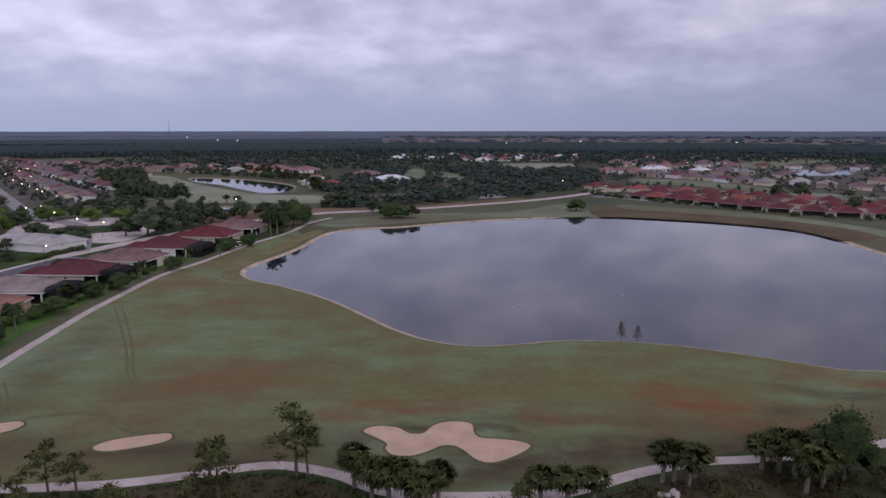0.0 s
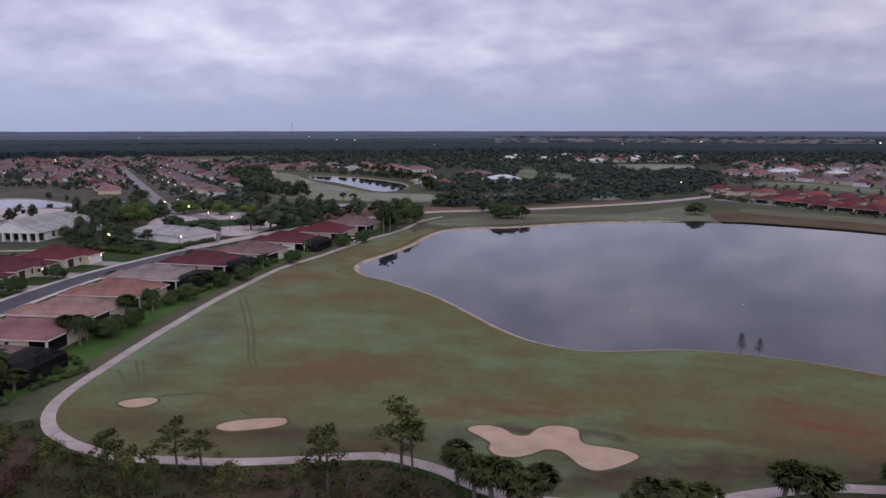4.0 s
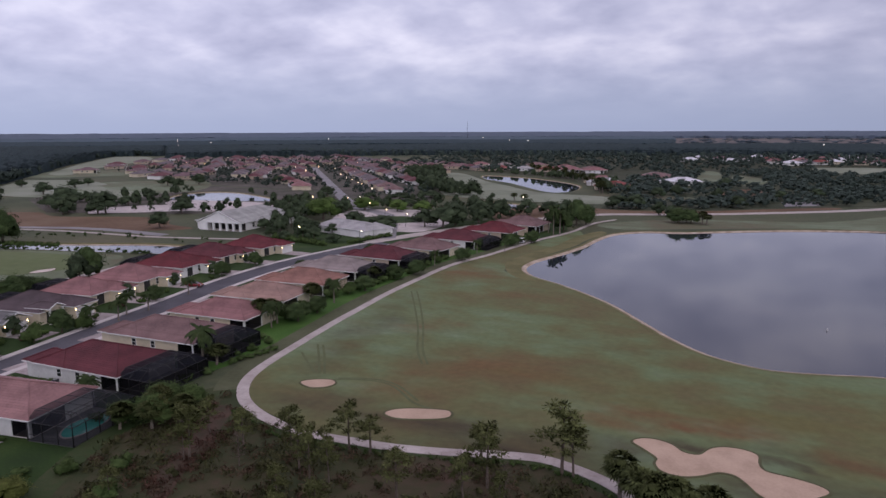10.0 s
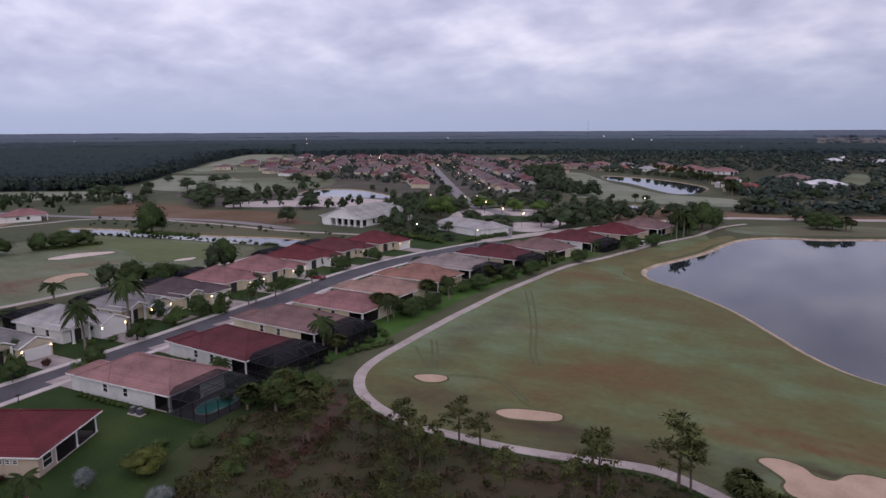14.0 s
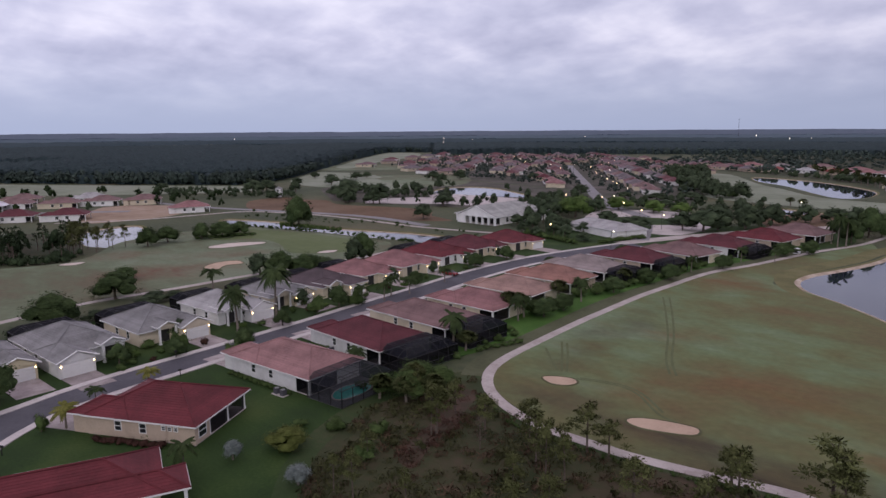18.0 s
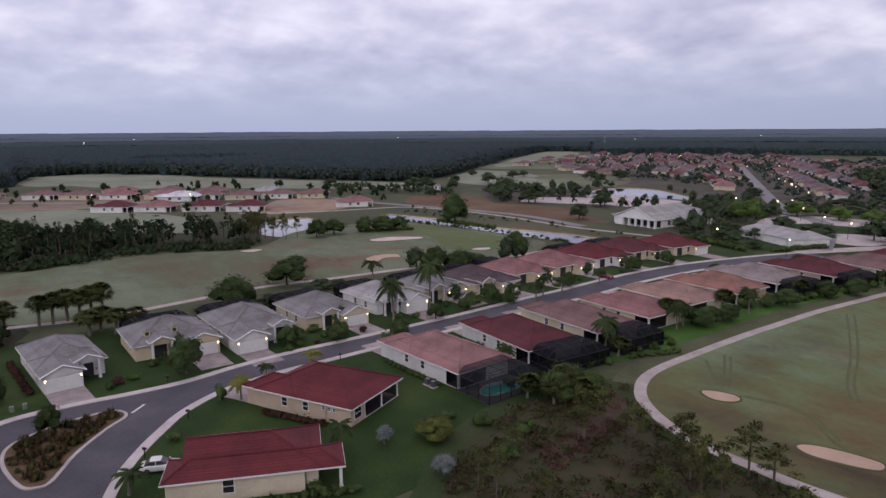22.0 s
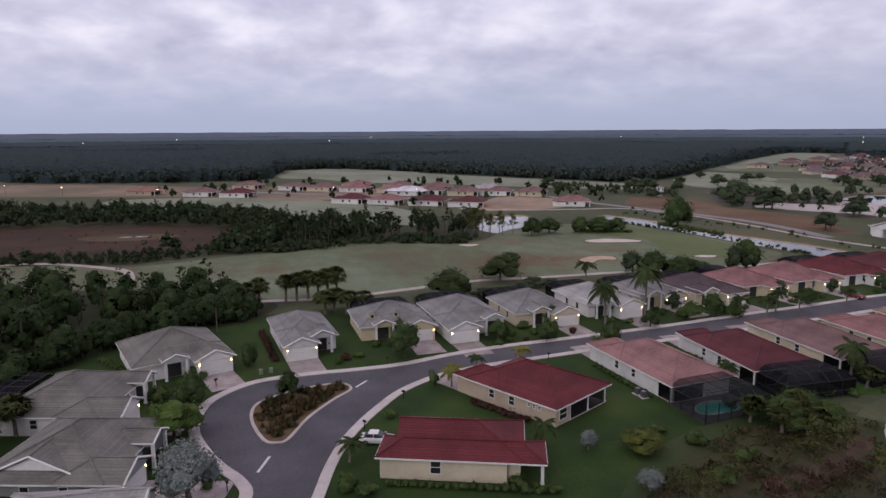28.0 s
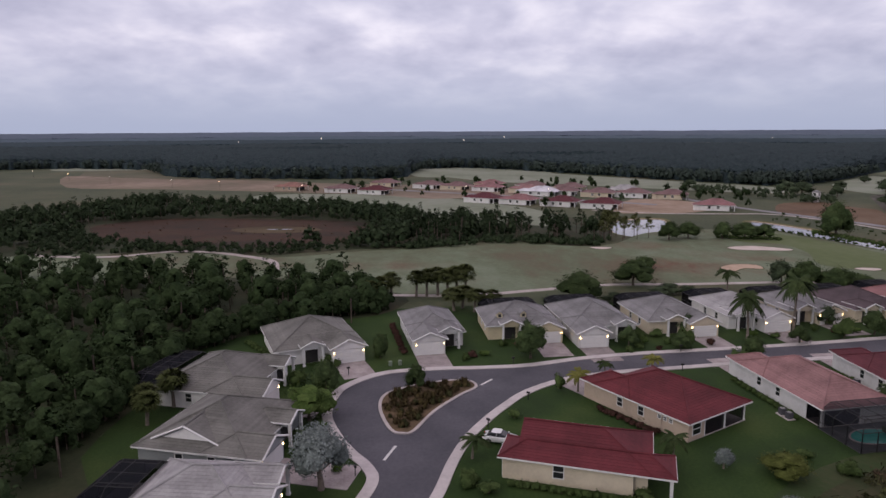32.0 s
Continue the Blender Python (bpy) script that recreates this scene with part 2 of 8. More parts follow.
verge_turf = material("verge_turf", [(0.062, 0.068, 0.036), (0.084, 0.094, 0.05), (0.105, 0.112, 0.066)], 0.1, 0.95, 0.5, 3.0, 1.2)
verge_grass = material("verge_grass", [(0.022, 0.044, 0.011), (0.034, 0.056, 0.017), (0.052, 0.06, 0.026)], 0.09, 0.95, 0.6, 2.5, 1.2)
forest_floor = material("forest_floor", [(0.032, 0.044, 0.016), (0.046, 0.048, 0.021), (0.064, 0.05, 0.03), (0.088, 0.057, 0.042)], 0.055, 0.95, 0.8, 2.0, 0.7, contrast=(0.4, 0.68))
bank_grass = material("bank_grass", [(0.10, 0.098, 0.042), (0.14, 0.134, 0.056), (0.17, 0.155, 0.078)], 0.15, 0.95, 0.5, 2.0, 1.5)
marsh = material("marsh", [(0.022, 0.018, 0.01), (0.036, 0.021, 0.012), (0.054, 0.025, 0.014), (0.046, 0.04, 0.016)], 0.035, 0.95, 0.8, 0.8, 0.35, stretch=(1.6, 0.7, 1.0))
soil = material("soil", [(0.095, 0.058, 0.034), (0.135, 0.084, 0.05), (0.165, 0.115, 0.076)], 0.03, 0.95, 0.5, 1.0, 0.4)
sandy_soil = material("sandy_soil", [(0.22, 0.15, 0.10), (0.32, 0.24, 0.18), (0.42, 0.34, 0.28)], 0.02, 0.95, 0.4, 1.0, 0.2)
sand = material("sand", [(0.40, 0.295, 0.22), (0.47, 0.35, 0.265), (0.52, 0.39, 0.30)], 0.3, 0.95, 0.5, 4.0, 3.0)
reed_bank = material("reed_bank", [(0.055, 0.042, 0.022), (0.09, 0.064, 0.032), (0.11, 0.09, 0.045)], 0.06, 0.95, 0.6, 1.0, 0.6)
field_brown = material("field_brown", [(0.10, 0.095, 0.092), (0.125, 0.112, 0.108), (0.15, 0.132, 0.126)], 0.004, 0.95, 0.3, 0.1, 0.02)
rough_field = material("rough_field", [(0.075, 0.08, 0.045), (0.1, 0.1, 0.06), (0.135, 0.12, 0.08)], 0.012, 0.95, 0.4, 1.0, 0.1)
cleared_land = material("cleared_land", [(0.125, 0.112, 0.075), (0.2, 0.155, 0.112), (0.29, 0.225, 0.175)], 0.012, 0.95, 0.4, 1.0, 0.12)
white_sand = material("white_sand", [(0.5, 0.43, 0.39), (0.58, 0.51, 0.47), (0.64, 0.57, 0.53)], 0.3, 0.95, 0.5, 4.0, 3.0)
shore_sand = material("shore_sand", [(0.26, 0.20, 0.15), (0.42, 0.34, 0.27), (0.55, 0.47, 0.40)], 0.35, 0.9, 0.4, 4.0, 3.0)
concrete = material("concrete", [(0.381, 0.347, 0.342), (0.482, 0.437, 0.433), (0.56, 0.515, 0.513)], 0.3, 0.9, 0.2, 8.0, 3.0)
cart_path_mat = material("cart_path_concrete", [(0.336, 0.293, 0.277), (0.426, 0.38, 0.366), (0.504, 0.46, 0.448)], 0.25, 0.9, 0.2, 8.0, 2.0)
asphalt = material("asphalt", [(0.066, 0.066, 0.08), (0.086, 0.085, 0.102), (0.108, 0.106, 0.125)], 0.15, 0.85, 0.3, 12.0, 2.0)
pavers = material("pavers", [(0.264, 0.228, 0.23), (0.341, 0.3, 0.301), (0.418, 0.372, 0.371)], 0.5, 0.9, 0.4, 5.0, 4.0, per_object=0.12)
white_paint = material("white_paint", [(0.72, 0.72, 0.74), (0.82, 0.82, 0.82)], 0.6, 0.7, 0.1, 6.0)
road_paint = material("road_paint", [(0.6, 0.6, 0.6), (0.75, 0.75, 0.74)], 1.0, 0.8)
bark = material("bark", [(0.07, 0.055, 0.045), (0.15, 0.12, 0.10)], 2.0, 0.95, 0.6, 8.0)
palm_bark = material("palm_bark", [(0.12, 0.10, 0.085), (0.22, 0.19, 0.165)], 3.0, 0.95, 0.6, 10.0)
dark_glass = material("dark_glass", [(0.02, 0.022, 0.026), (0.035, 0.037, 0.042)], 0.5, 0.12, spec=0.6)
bronze = material("bronze_aluminium", [(0.02, 0.02, 0.022), (0.035, 0.034, 0.035)], 2.0, 0.5, metal=0.3)
screen = see_through("insect_screen", (0.006, 0.006, 0.008), 0.2, 0.9)
clear_screen = see_through("clear_screen", (0.014, 0.016, 0.022), 0.4, 0.8)
screen_roof = see_through("insect_screen_roof", (0.008, 0.009, 0.014), 0.18, 0.8)
# Porch shade put into a dark colour; also the cart seat and club glazing.
shade_dark = material("shade_and_seat_dark", [(0.03, 0.03, 0.032), (0.05, 0.048, 0.048)], 1.0, 0.9)
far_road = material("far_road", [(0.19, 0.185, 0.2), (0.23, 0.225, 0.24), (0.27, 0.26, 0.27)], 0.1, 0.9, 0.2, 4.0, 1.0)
lamp_warm = glow("lamp_warm", (1.0, 0.66, 0.34), 9.0)
lamp_white = glow("lamp_white", (1.0, 0.85, 0.65), 4.5)

water = bpy.data.materials.new("still_water")
water.use_nodes = True
_n, _l = water.node_tree.nodes, water.node_tree.links
_p = _n["Principled BSDF"]
_p.inputs["Base Color"].default_value = (0.02, 0.026, 0.04, 1)
_p.inputs["Roughness"].default_value, _p.inputs["IOR"].default_value, _p.inputs["Specular IOR Level"].default_value = 0.03, 1.5, 0.5
_c = _n.new("ShaderNodeTexCoord")
_t = _n.new("ShaderNodeTexNoise")
_t.inputs["Scale"].default_value, _t.inputs["Detail"].default_value = 0.6, 4.0
_l.new(_c.outputs["Object"], _t.inputs["Vector"])
_b = _n.new("ShaderNodeBump")
_b.inputs["Strength"].default_value, _b.inputs["Distance"].default_value = 0.05, 0.02
_l.new(_t.outputs["Fac"], _b.inputs["Height"])
_l.new(_b.outputs[0], _p.inputs["Normal"])


# ---- mesh helpers ----
def link_mesh(name, verts, faces, mat, parent=None, label="", smooth=False):
    me = bpy.data.meshes.new(name)
    me.from_pydata([tuple(v) for v in verts], [], faces)
    if smooth:
        me.polygons.foreach_set("use_smooth", [True] * len(me.polygons))
    me.materials.append(mat)
    me.update()
    ob = new(name, me)
    if parent:
        ob.parent = parent
    if label:
        ob["label"] = label
    return ob


def again(ob, name, parent, m=None):
    """One more piece on the same mesh."""
    o = new(name, ob.data)
    o.parent = parent
    if m is not None:
        o.matrix_basis = m
    if "label" in ob:
        o["label"] = ob["label"]
    return o


class Mesh:
    """Collects boxes, quads and tubes into one mesh."""

    def __init__(self):
        self.v, self.f = [], []

    def poly(self, *pts):
        k = len(self.v)
        self.v += [tuple(p) for p in pts]
        self.f.append(tuple(range(k, k + len(pts))))
        return self

    def box(self, x0, x1, y0, y1, z0, z1, chamfer=0.0):
        c = min(chamfer, (x1 - x0) / 3, (y1 - y0) / 3)
        if not c:
            k = len(self.v)
            self.v += [(x, y, z) for z in (z0, z1) for x, y in ((x0, y0), (x1, y0), (x1, y1), (x0, y1))]
            self.f += [tuple(k + i for i in q) for q in ((3, 2, 1, 0), (4, 5, 6, 7), (0, 1, 5, 4), (1, 2, 6, 5), (2, 3, 7, 6), (3, 0, 4, 7))]
            return self
        return self.prism([(x0 + c, y0), (x1 - c, y0), (x1, y0 + c), (x1, y1 - c), (x1 - c, y1), (x0 + c, y1), (x0, y1 - c), (x0, y0 + c)], z0, z1)

    def prism(self, outline, z0, z1, shrink=1.0):
        k, n = len(self.v), len(outline)
        mx, my = sum(p[0] for p in outline) / n, sum(p[1] for p in outline) / n
        self.v += [(x, y, z0) for x, y in outline] + [(mx + (x - mx) * shrink, my + (y - my) * shrink, z1) for x, y in outline]
        self.f += [tuple(k + i for i in reversed(range(n))), tuple(k + n + i for i in range(n))]
        self.f += [(k + i, k + (i + 1) % n, k + n + (i + 1) % n, k + n + i) for i in range(n)]
        return self

    def tube(self, pts, radii, sides=6, cap=True):
        k = len(self.v)
        pts = [Vector(p) for p in pts]
        for i, (p, r) in enumerate(zip(pts, radii)):
            d = (pts[min(i + 1, len(pts) - 1)] - pts[max(i - 1, 0)]).normalized()
            s = d.cross(Vector((0, 0, 1)) if abs(d.z) < 0.9 else Vector((1, 0, 0))).normalized()
            t = d.cross(s)
            self.v += [tuple(p + r * (math.cos(2 * math.pi * j / sides) * s + math.sin(2 * math.pi * j / sides) * t)) for j in range(sides)]
        for i in range(len(pts) - 1):
            for j in range(sides):
                a, b = k + i * sides + j, k + i * sides + (j + 1) % sides
                self.f.append((a, b, b + sides, a + sides))
        if cap:
            self.f.append(tuple(k + j for j in range(sides)))
            self.f.append(tuple(k + (len(pts) - 1) * sides + j for j in reversed(range(sides))))
        return self

    def bar(self, a, b, w):
        return self.tube([a, b], [w, w], 4)

    def part(self, name, mat, parent=None, label="", smooth=False):
        return link_mesh(name, self.v, self.f, mat, parent, label, smooth)


def curve_pts(pts, closed=False, per=6):
    """A smooth line through control points."""
    P = [Vector((*p, 0)) for p in pts]
    n, out = len(P), []
    for i in range(n if closed else n - 1):
        a, b, c, d = (P[(i + k) % n] if closed else P[min(max(i + k, 0), n - 1)] for k in (-1, 0, 1, 2))
        for s in range(per):
            t = s / per
            q = 0.5 * (2 * b + (c - a) * t + (2 * a - 5 * b + 4 * c - d) * t * t + (3 * b - a - 3 * c + d) * t**3)
            out.append((q.x, q.y))
    if not closed:
        out.append(tuple(P[-1][:2]))
    return out


def offset(pts, d, closed=True):
    """The outline moved to the side by d (outwards for an anticlockwise loop when d is positive)."""
    n, out = len(pts), []
    for i in range(n):
        a = pts[i - 1] if closed or i else pts[0]
        b = pts[(i + 1) % n] if closed or i < n - 1 else pts[-1]
        dx, dy = b[0] - a[0], b[1] - a[1]
        s = math.hypot(dx, dy) or 1
        out.append((pts[i][0] + dy / s * d, pts[i][1] - dx / s * d))
    return out


def anticlockwise(pts):
    a = sum(p[0] * q[1] - q[0] * p[1] for p, q in zip(pts, pts[1:] + pts[:1]))
    return pts if a > 0 else pts[::-1]


def inside(pts, x, y):
    hit = False
    for (ax, ay), (bx, by) in zip(pts, pts[1:] + pts[:1]):
        if (ay > y) != (by > y) and x < (bx - ax) * (y - ay) / (by - ay) + ax:
            hit = not hit
    return hit


from mathutils.geometry import tessellate_polygon


def area(name, pts, z, mat, label="", category="", kind="structure", skirt=0.25, holes=()):
    """A flat sheet inside an outline, with a sloped skirt down into the ground."""
    pts = anticlockwise(list(pts))
    loops = [[Vector((*p, z)) for p in pts]] + [[Vector((*p, z)) for p in h] for h in holes]
    v = [p for lp in loops for p in lp]
    f = [tuple(t) for t in tessellate_polygon(loops)]
    v = [tuple(p) for p in v]
    fixed = []
    for t in f:
        a, b, c = (v[i] for i in t)
        fixed.append(t if (b[0] - a[0]) * (c[1] - a[1]) - (b[1] - a[1]) * (c[0] - a[0]) > 0 else t[::-1])
    if skirt:
        n, k = len(pts), len(v)
        v += [(*p, -0.05) for p in offset(pts, skirt)]
        fixed += [(i, (k + i), k + (i + 1) % n, (i + 1) % n) for i in range(n)]
    return tagged(link_mesh(name, v, fixed, mat), label, category, kind=kind)


def ribbon(name, line, width, z, mat, label="", category="", kind="structure", parent=None, thick=0.15, closed=False):
    """A band of even width and real thickness along a line."""
    a, b = offset(line, width / 2, closed), offset(line, -width / 2, closed)
    n = len(line)
    v = [(*p, z) for p in a] + [(*p, z) for p in b] + [(*p, z - thick) for p in a] + [(*p, z - thick) for p in b]
    f = []
    for i in range(n if closed else n - 1):
        j = (i + 1) % n
        f += [(i, j, n + j, n + i), (i, 2 * n + i, 2 * n + j, j), (n + i, n + j, 3 * n + j, 3 * n + i)]
    ob = link_mesh(name, v, f, mat, parent)
    return tagged(ob, label, category, kind=kind)

# ---- land ----
def far(pts, drop):
    """Shore points moved outwards along the view for a water level below the lawns."""
    k = (EYE + drop) / EYE
    return [(x * k, y * k) for x, y in pts]


south_shore = [
    (-54.6, 182), (-50, 173.5), (-40.5, 166.3), (-30.2, 156.8), (-23.7, 149.4), (-16.1, 138.5), (-9.4, 129), (-3.6, 122.8), (1.7, 119.7), (6.8, 118.4), (14.2, 119.7),
    (22.9, 121.8), (33.3, 121.1), (43, 118.7), (51.6, 114.6), (59.4, 110.1), (66.6, 106), (72.5, 105.5), (95, 101)]
lake_shore = anticlockwise(curve_pts(far(south_shore + [(130, 112), (152, 145), (150, 180),
    (140, 206), (139.5, 221.2), (140.8, 238.7), (136.5, 262), (121.1, 278), (101.9, 290.4), (79.9, 299.9), (54.6, 299.9), (36.4, 296.1), (16.1, 288.6),
    (-5.6, 276.5), (-19, 268.4), (-32.3, 265.3), (-41.8, 254.9), (-45.3, 238.8), (-46.5, 224.6), (-49.2, 211), (-52, 200.7), (-54.5, 192)], 0.5), True, 5))
canal_shore = anticlockwise(curve_pts([(-280.8, 144.1), (-257.7, 153.8), (-235.1, 156.5), (-212.8, 163.1), (-189.4, 172.3), (-162.5, 175.1), (-140, 172), (-138, 163), (-153.5, 163), (-176.5, 160.5), (-201.1, 154), (-218.5, 150.6), (-248.4, 142.8), (-270, 138)], True, 4))
wood_pond = anticlockwise(curve_pts([(-286.7, 86.8), (-292, 106.7), (-272, 104), (-250, 96), (-240, 84.9), (-254.9, 76)], True, 4))
far_pond = anticlockwise(curve_pts([(-314.5, 306.9), (-321.6, 335), (-300, 345), (-249.1, 319.5), (-245.9, 308.9), (-257.2, 304.3), (-277.2, 292.9), (-290, 284)], True, 4))
fairway_pond = anticlockwise(curve_pts([(-206, 556), (-179, 550), (-149, 532), (-109, 484), (-100, 443), (-108, 420), (-128, 442), (-159, 486), (-189, 517)], True, 4))
road_pond = anticlockwise(curve_pts([(-131, 352), (-104, 344), (-86, 337), (-84, 320), (-104, 316), (-120, 322)], True, 4))
WATERS = [("lake", lake_shore, "large still lake mirroring the grey overcast sky", 2.2), ("canal", canal_shore, "narrow still canal beside the fairway", 2.0), ("wood_pond", wood_pond, "small pond among pine trees", 2.0),
          ("far_pond", far_pond, "distant pond beside tree-lined homes", 2.0), ("fairway_pond", fairway_pond, "distant pond in a pale fairway", 2.0), ("road_pond", road_pond, "small bright pond beside a road", 2.0)]

R = 4700.0
outer = [(R * math.cos(2 * math.pi * i / 96), R * math.sin(2 * math.pi * i / 96)) for i in range(96)]
area("ground", outer, 0.0, rough_grass, "wide flat rough grass reaching the horizon", "ground", skirt=0, holes=[offset(s, w) for _, s, _, w in WATERS])
for wname, shore, wlabel, bank in WATERS:
    area(wname, offset(shore, 0.4), -0.5, water, wlabel, "water", skirt=0)
    rings = [(offset(shore, -1.5), -0.75), (offset(shore, 0.05), -0.47), (offset(shore, 1.25 if wname == "lake" else 0.5), -0.14 if wname == "lake" else -0.28), (offset(shore, bank), 0.0)]
    n = len(shore)
    v = [(*p, z) for ring, z in rings[:3] for p in ring]
    f = [(k * n + i, k * n + (i + 1) % n, (k + 1) * n + (i + 1) % n, (k + 1) * n + i)[::-1] for k in range(2) for i in range(n)]
    tagged(link_mesh("shore", v, f, shore_sand), "pale sandy waterline round the water", "shore", kind="structure")
    v = [(*p, z) for ring, z in rings[2:] for p in ring]
    f = [(i, (i + 1) % n, n + (i + 1) % n, n + i)[::-1] for i in range(n)]
    tagged(link_mesh("bank", v, f, bank_grass), "yellowed grass bank sloping to the water", "bank", kind="structure")

# yellowed rough at the lake's narrow end
area("bank", curve_pts([(-58, 176), (-52, 169), (-47, 167), (-53, 176), (-57.5, 184), (-57, 196), (-54, 210), (-50.5, 226), (-49.5, 240), (-46, 258), (-50, 262), (-55, 243), (-56.5, 225), (-60.5, 207), (-63, 190)], True, 3), 0.03, bank_grass, "dry yellow grass at the lake's narrow end", "bank", skirt=0.3)

golf = [(-58.6, 262), (-62, 240), (-68, 215), (-74, 187), (-76.4, 160), (-76.6, 141), (-75.5, 118), (-73, 98), (-70.5, 83), (-65.6, 75.5), (-60, 72.4), (-48.7, 69.6), (-37, 70.5), (-24, 74), (-19.6, 75), (-11, 72), (0, 68), (13, 69), (30.6, 76), (55, 80.5), (85, 86), (101, 94)] + offset(far(south_shore[1:-1], 0.5), 2.5, False)[::-1] + [(-60, 178), (-59, 200), (-54, 225), (-52, 245)]
area("fairway", curve_pts(golf, True, 4), 0.02, fairway_grass, "pale frosted-green fairway with rusty brown worn patches", "fairway", skirt=0.6)
west_golf = [(-178.3, -125), (-213, -135), (-219.4, -80), (-209, -44.3), (-218.4, -17.7), (-222, 3.2), (-232, 26.7), (-223, 62.3), (-250, 87.2), (-258, 115.3), (-255, 136), (-216.7, 147), (-190, 152), (-176, 150), (-163, 128), (-163, 107.1), (-164, 90), (-164, 65.6), (-162.5, 45), (-156.3, 14), (-159.1, -3.4), (-167, -11.4), (-180, -39.5)]
area("fairway", curve_pts(west_golf, True, 4), 0.02, west_grass, "long pale grey-green fairway with brown patches", "fairway", skirt=0.6)
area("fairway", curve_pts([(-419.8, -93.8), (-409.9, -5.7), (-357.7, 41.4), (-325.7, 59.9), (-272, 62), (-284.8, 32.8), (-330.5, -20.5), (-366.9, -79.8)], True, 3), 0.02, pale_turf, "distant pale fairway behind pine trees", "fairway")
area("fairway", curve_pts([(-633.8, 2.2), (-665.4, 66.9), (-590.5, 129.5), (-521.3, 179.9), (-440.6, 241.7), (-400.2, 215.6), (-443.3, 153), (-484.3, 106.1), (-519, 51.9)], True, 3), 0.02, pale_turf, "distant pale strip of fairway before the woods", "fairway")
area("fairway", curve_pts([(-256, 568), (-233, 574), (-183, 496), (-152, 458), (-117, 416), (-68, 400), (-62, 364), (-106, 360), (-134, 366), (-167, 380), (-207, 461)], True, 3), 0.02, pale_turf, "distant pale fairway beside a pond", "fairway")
area("fairway", curve_pts([(-53.6, 283.4), (-22.1, 312.2), (31.5, 323.1), (65.5, 360.9), (72.1, 334.8), (72, 306), (29, 303), (-19.5, 281), (-42, 271)], True, 3), 0.02, west_grass, "pale practice green beyond the lake", "fairway")
area("marsh", curve_pts([(-286.5, -133.9), (-306.6, -110.6), (-303.5, -72.2), (-292.5, -28.3), (-269.5, -17.1), (-237.9, -23.2), (-226.1, -54.3), (-240.7, -97.4), (-258, -120.9)], True, 3), 0.02, marsh, "rust-brown marsh ringed by dark trees", "marsh")
area("field", curve_pts([(-780, -351), (-788, -286), (-610, -226), (-550, -112), (-500, -100), (-470, -92), (-470, -213), (-620, -300)], True, 3), 0.02, rough_field, "rough olive grass before the far forest", "field")
area("fairway", curve_pts([(-748, -387), (-747, -331), (-745, -289), (-714, -264), (-695, -308), (-696, -360)], True, 3), 0.026, pale_turf, "distant pale strip of turf before the forest", "fairway")
area("bare_ground", curve_pts([(-609, -307), (-586, -251), (-562, -185), (-537, -114), (-505, -60), (-485, -1), (-474, 48), (-410, 70), (-386, 10), (-412, -22), (-437, -84), (-453, -132), (-474, -196), (-489, -247)], True, 3), 0.03, cleared_land, "pale sandy building land", "bare ground")
area("bare_ground", curve_pts([(-307.2, 169.4), (-342.7, 188.5), (-350, 205), (-347.9, 215.6), (-330, 216), (-315.1, 221.7), (-296, 214), (-281, 216.8), (-258.7, 226), (-236.9, 227.1), (-222, 214), (-202.5, 207.4), (-219.6, 193.5), (-241.1, 187.7), (-269.4, 181.2), (-287.5, 176.6)], True, 3), 0.02, soil, "brown ploughed building land beside the canal", "bare ground")

area("bank", curve_pts([(82.6, 352), (90.2, 336), (112.3, 319), (132.9, 304), (149.9, 287), (161.3, 265), (160, 245), (143.8, 236), (139.5, 262), (123, 281), (103, 293), (80.9, 303), (70, 306), (72, 330)], True, 3), 0.025, reed_bank, "rusty brown reed bank along the far shore", "bank")
area("fairway", curve_pts([(94.3, 355.4), (118.8, 337), (141.2, 322), (157.6, 301), (169, 277), (174.6, 255), (163, 245), (161.3, 265), (149.9, 287), (132.9, 304), (112.3, 319), (90.2, 336)], True, 3), 0.03, west_grass, "narrow pale fairway between reed bank and homes", "fairway")

# lawns and the wild strip under the camera
lawn = [(-50, -39), (-56, 5), (-60, 32), (-62, 45), (-73, 62), (-77, 72), (-78, 90), (-80, 112), (-82, 140), (-81, 160), (-79, 190), (-72, 215), (-66, 240), (-62, 262), (-80, 285), (-150, 240), (-150, 150), (-148, 100), (-148, 40), (-145, -6), (-138, -13), (-134, -24), (-126, -34), (-116, -41), (-107, -42), (-100, -40), (-88, -41), (-78, -41)]
area("lawn", curve_pts(lawn, True, 3), 0.01, lawn_grass, "deep green mown lawn round the houses", "lawn", skirt=0.5)
wild = [(-68.5, 76), (-70, 70), (-72, 58), (-66, 44), (-58, 36), (-50, 30), (-30, 30), (10, 40), (60, 58), (62, 78), (48, 75.8), (30.6, 73), (13, 66), (0, 65.4), (-9, 67.6), (-19.6, 72.2), (-31, 69.2), (-43, 67.3), (-54, 67.5), (-61, 70)]
area("wild_ground", offset(anticlockwise(curve_pts(wild, True, 3)), 3.2), 0.0125, verge_grass, "olive rough grass between lawn and undergrowth", "undergrowth", skirt=1.2)
area("wild_ground", curve_pts(wild, True, 3), 0.015, forest_floor, "dark unmown undergrowth with reddish bare patches", "undergrowth", skirt=0.5)

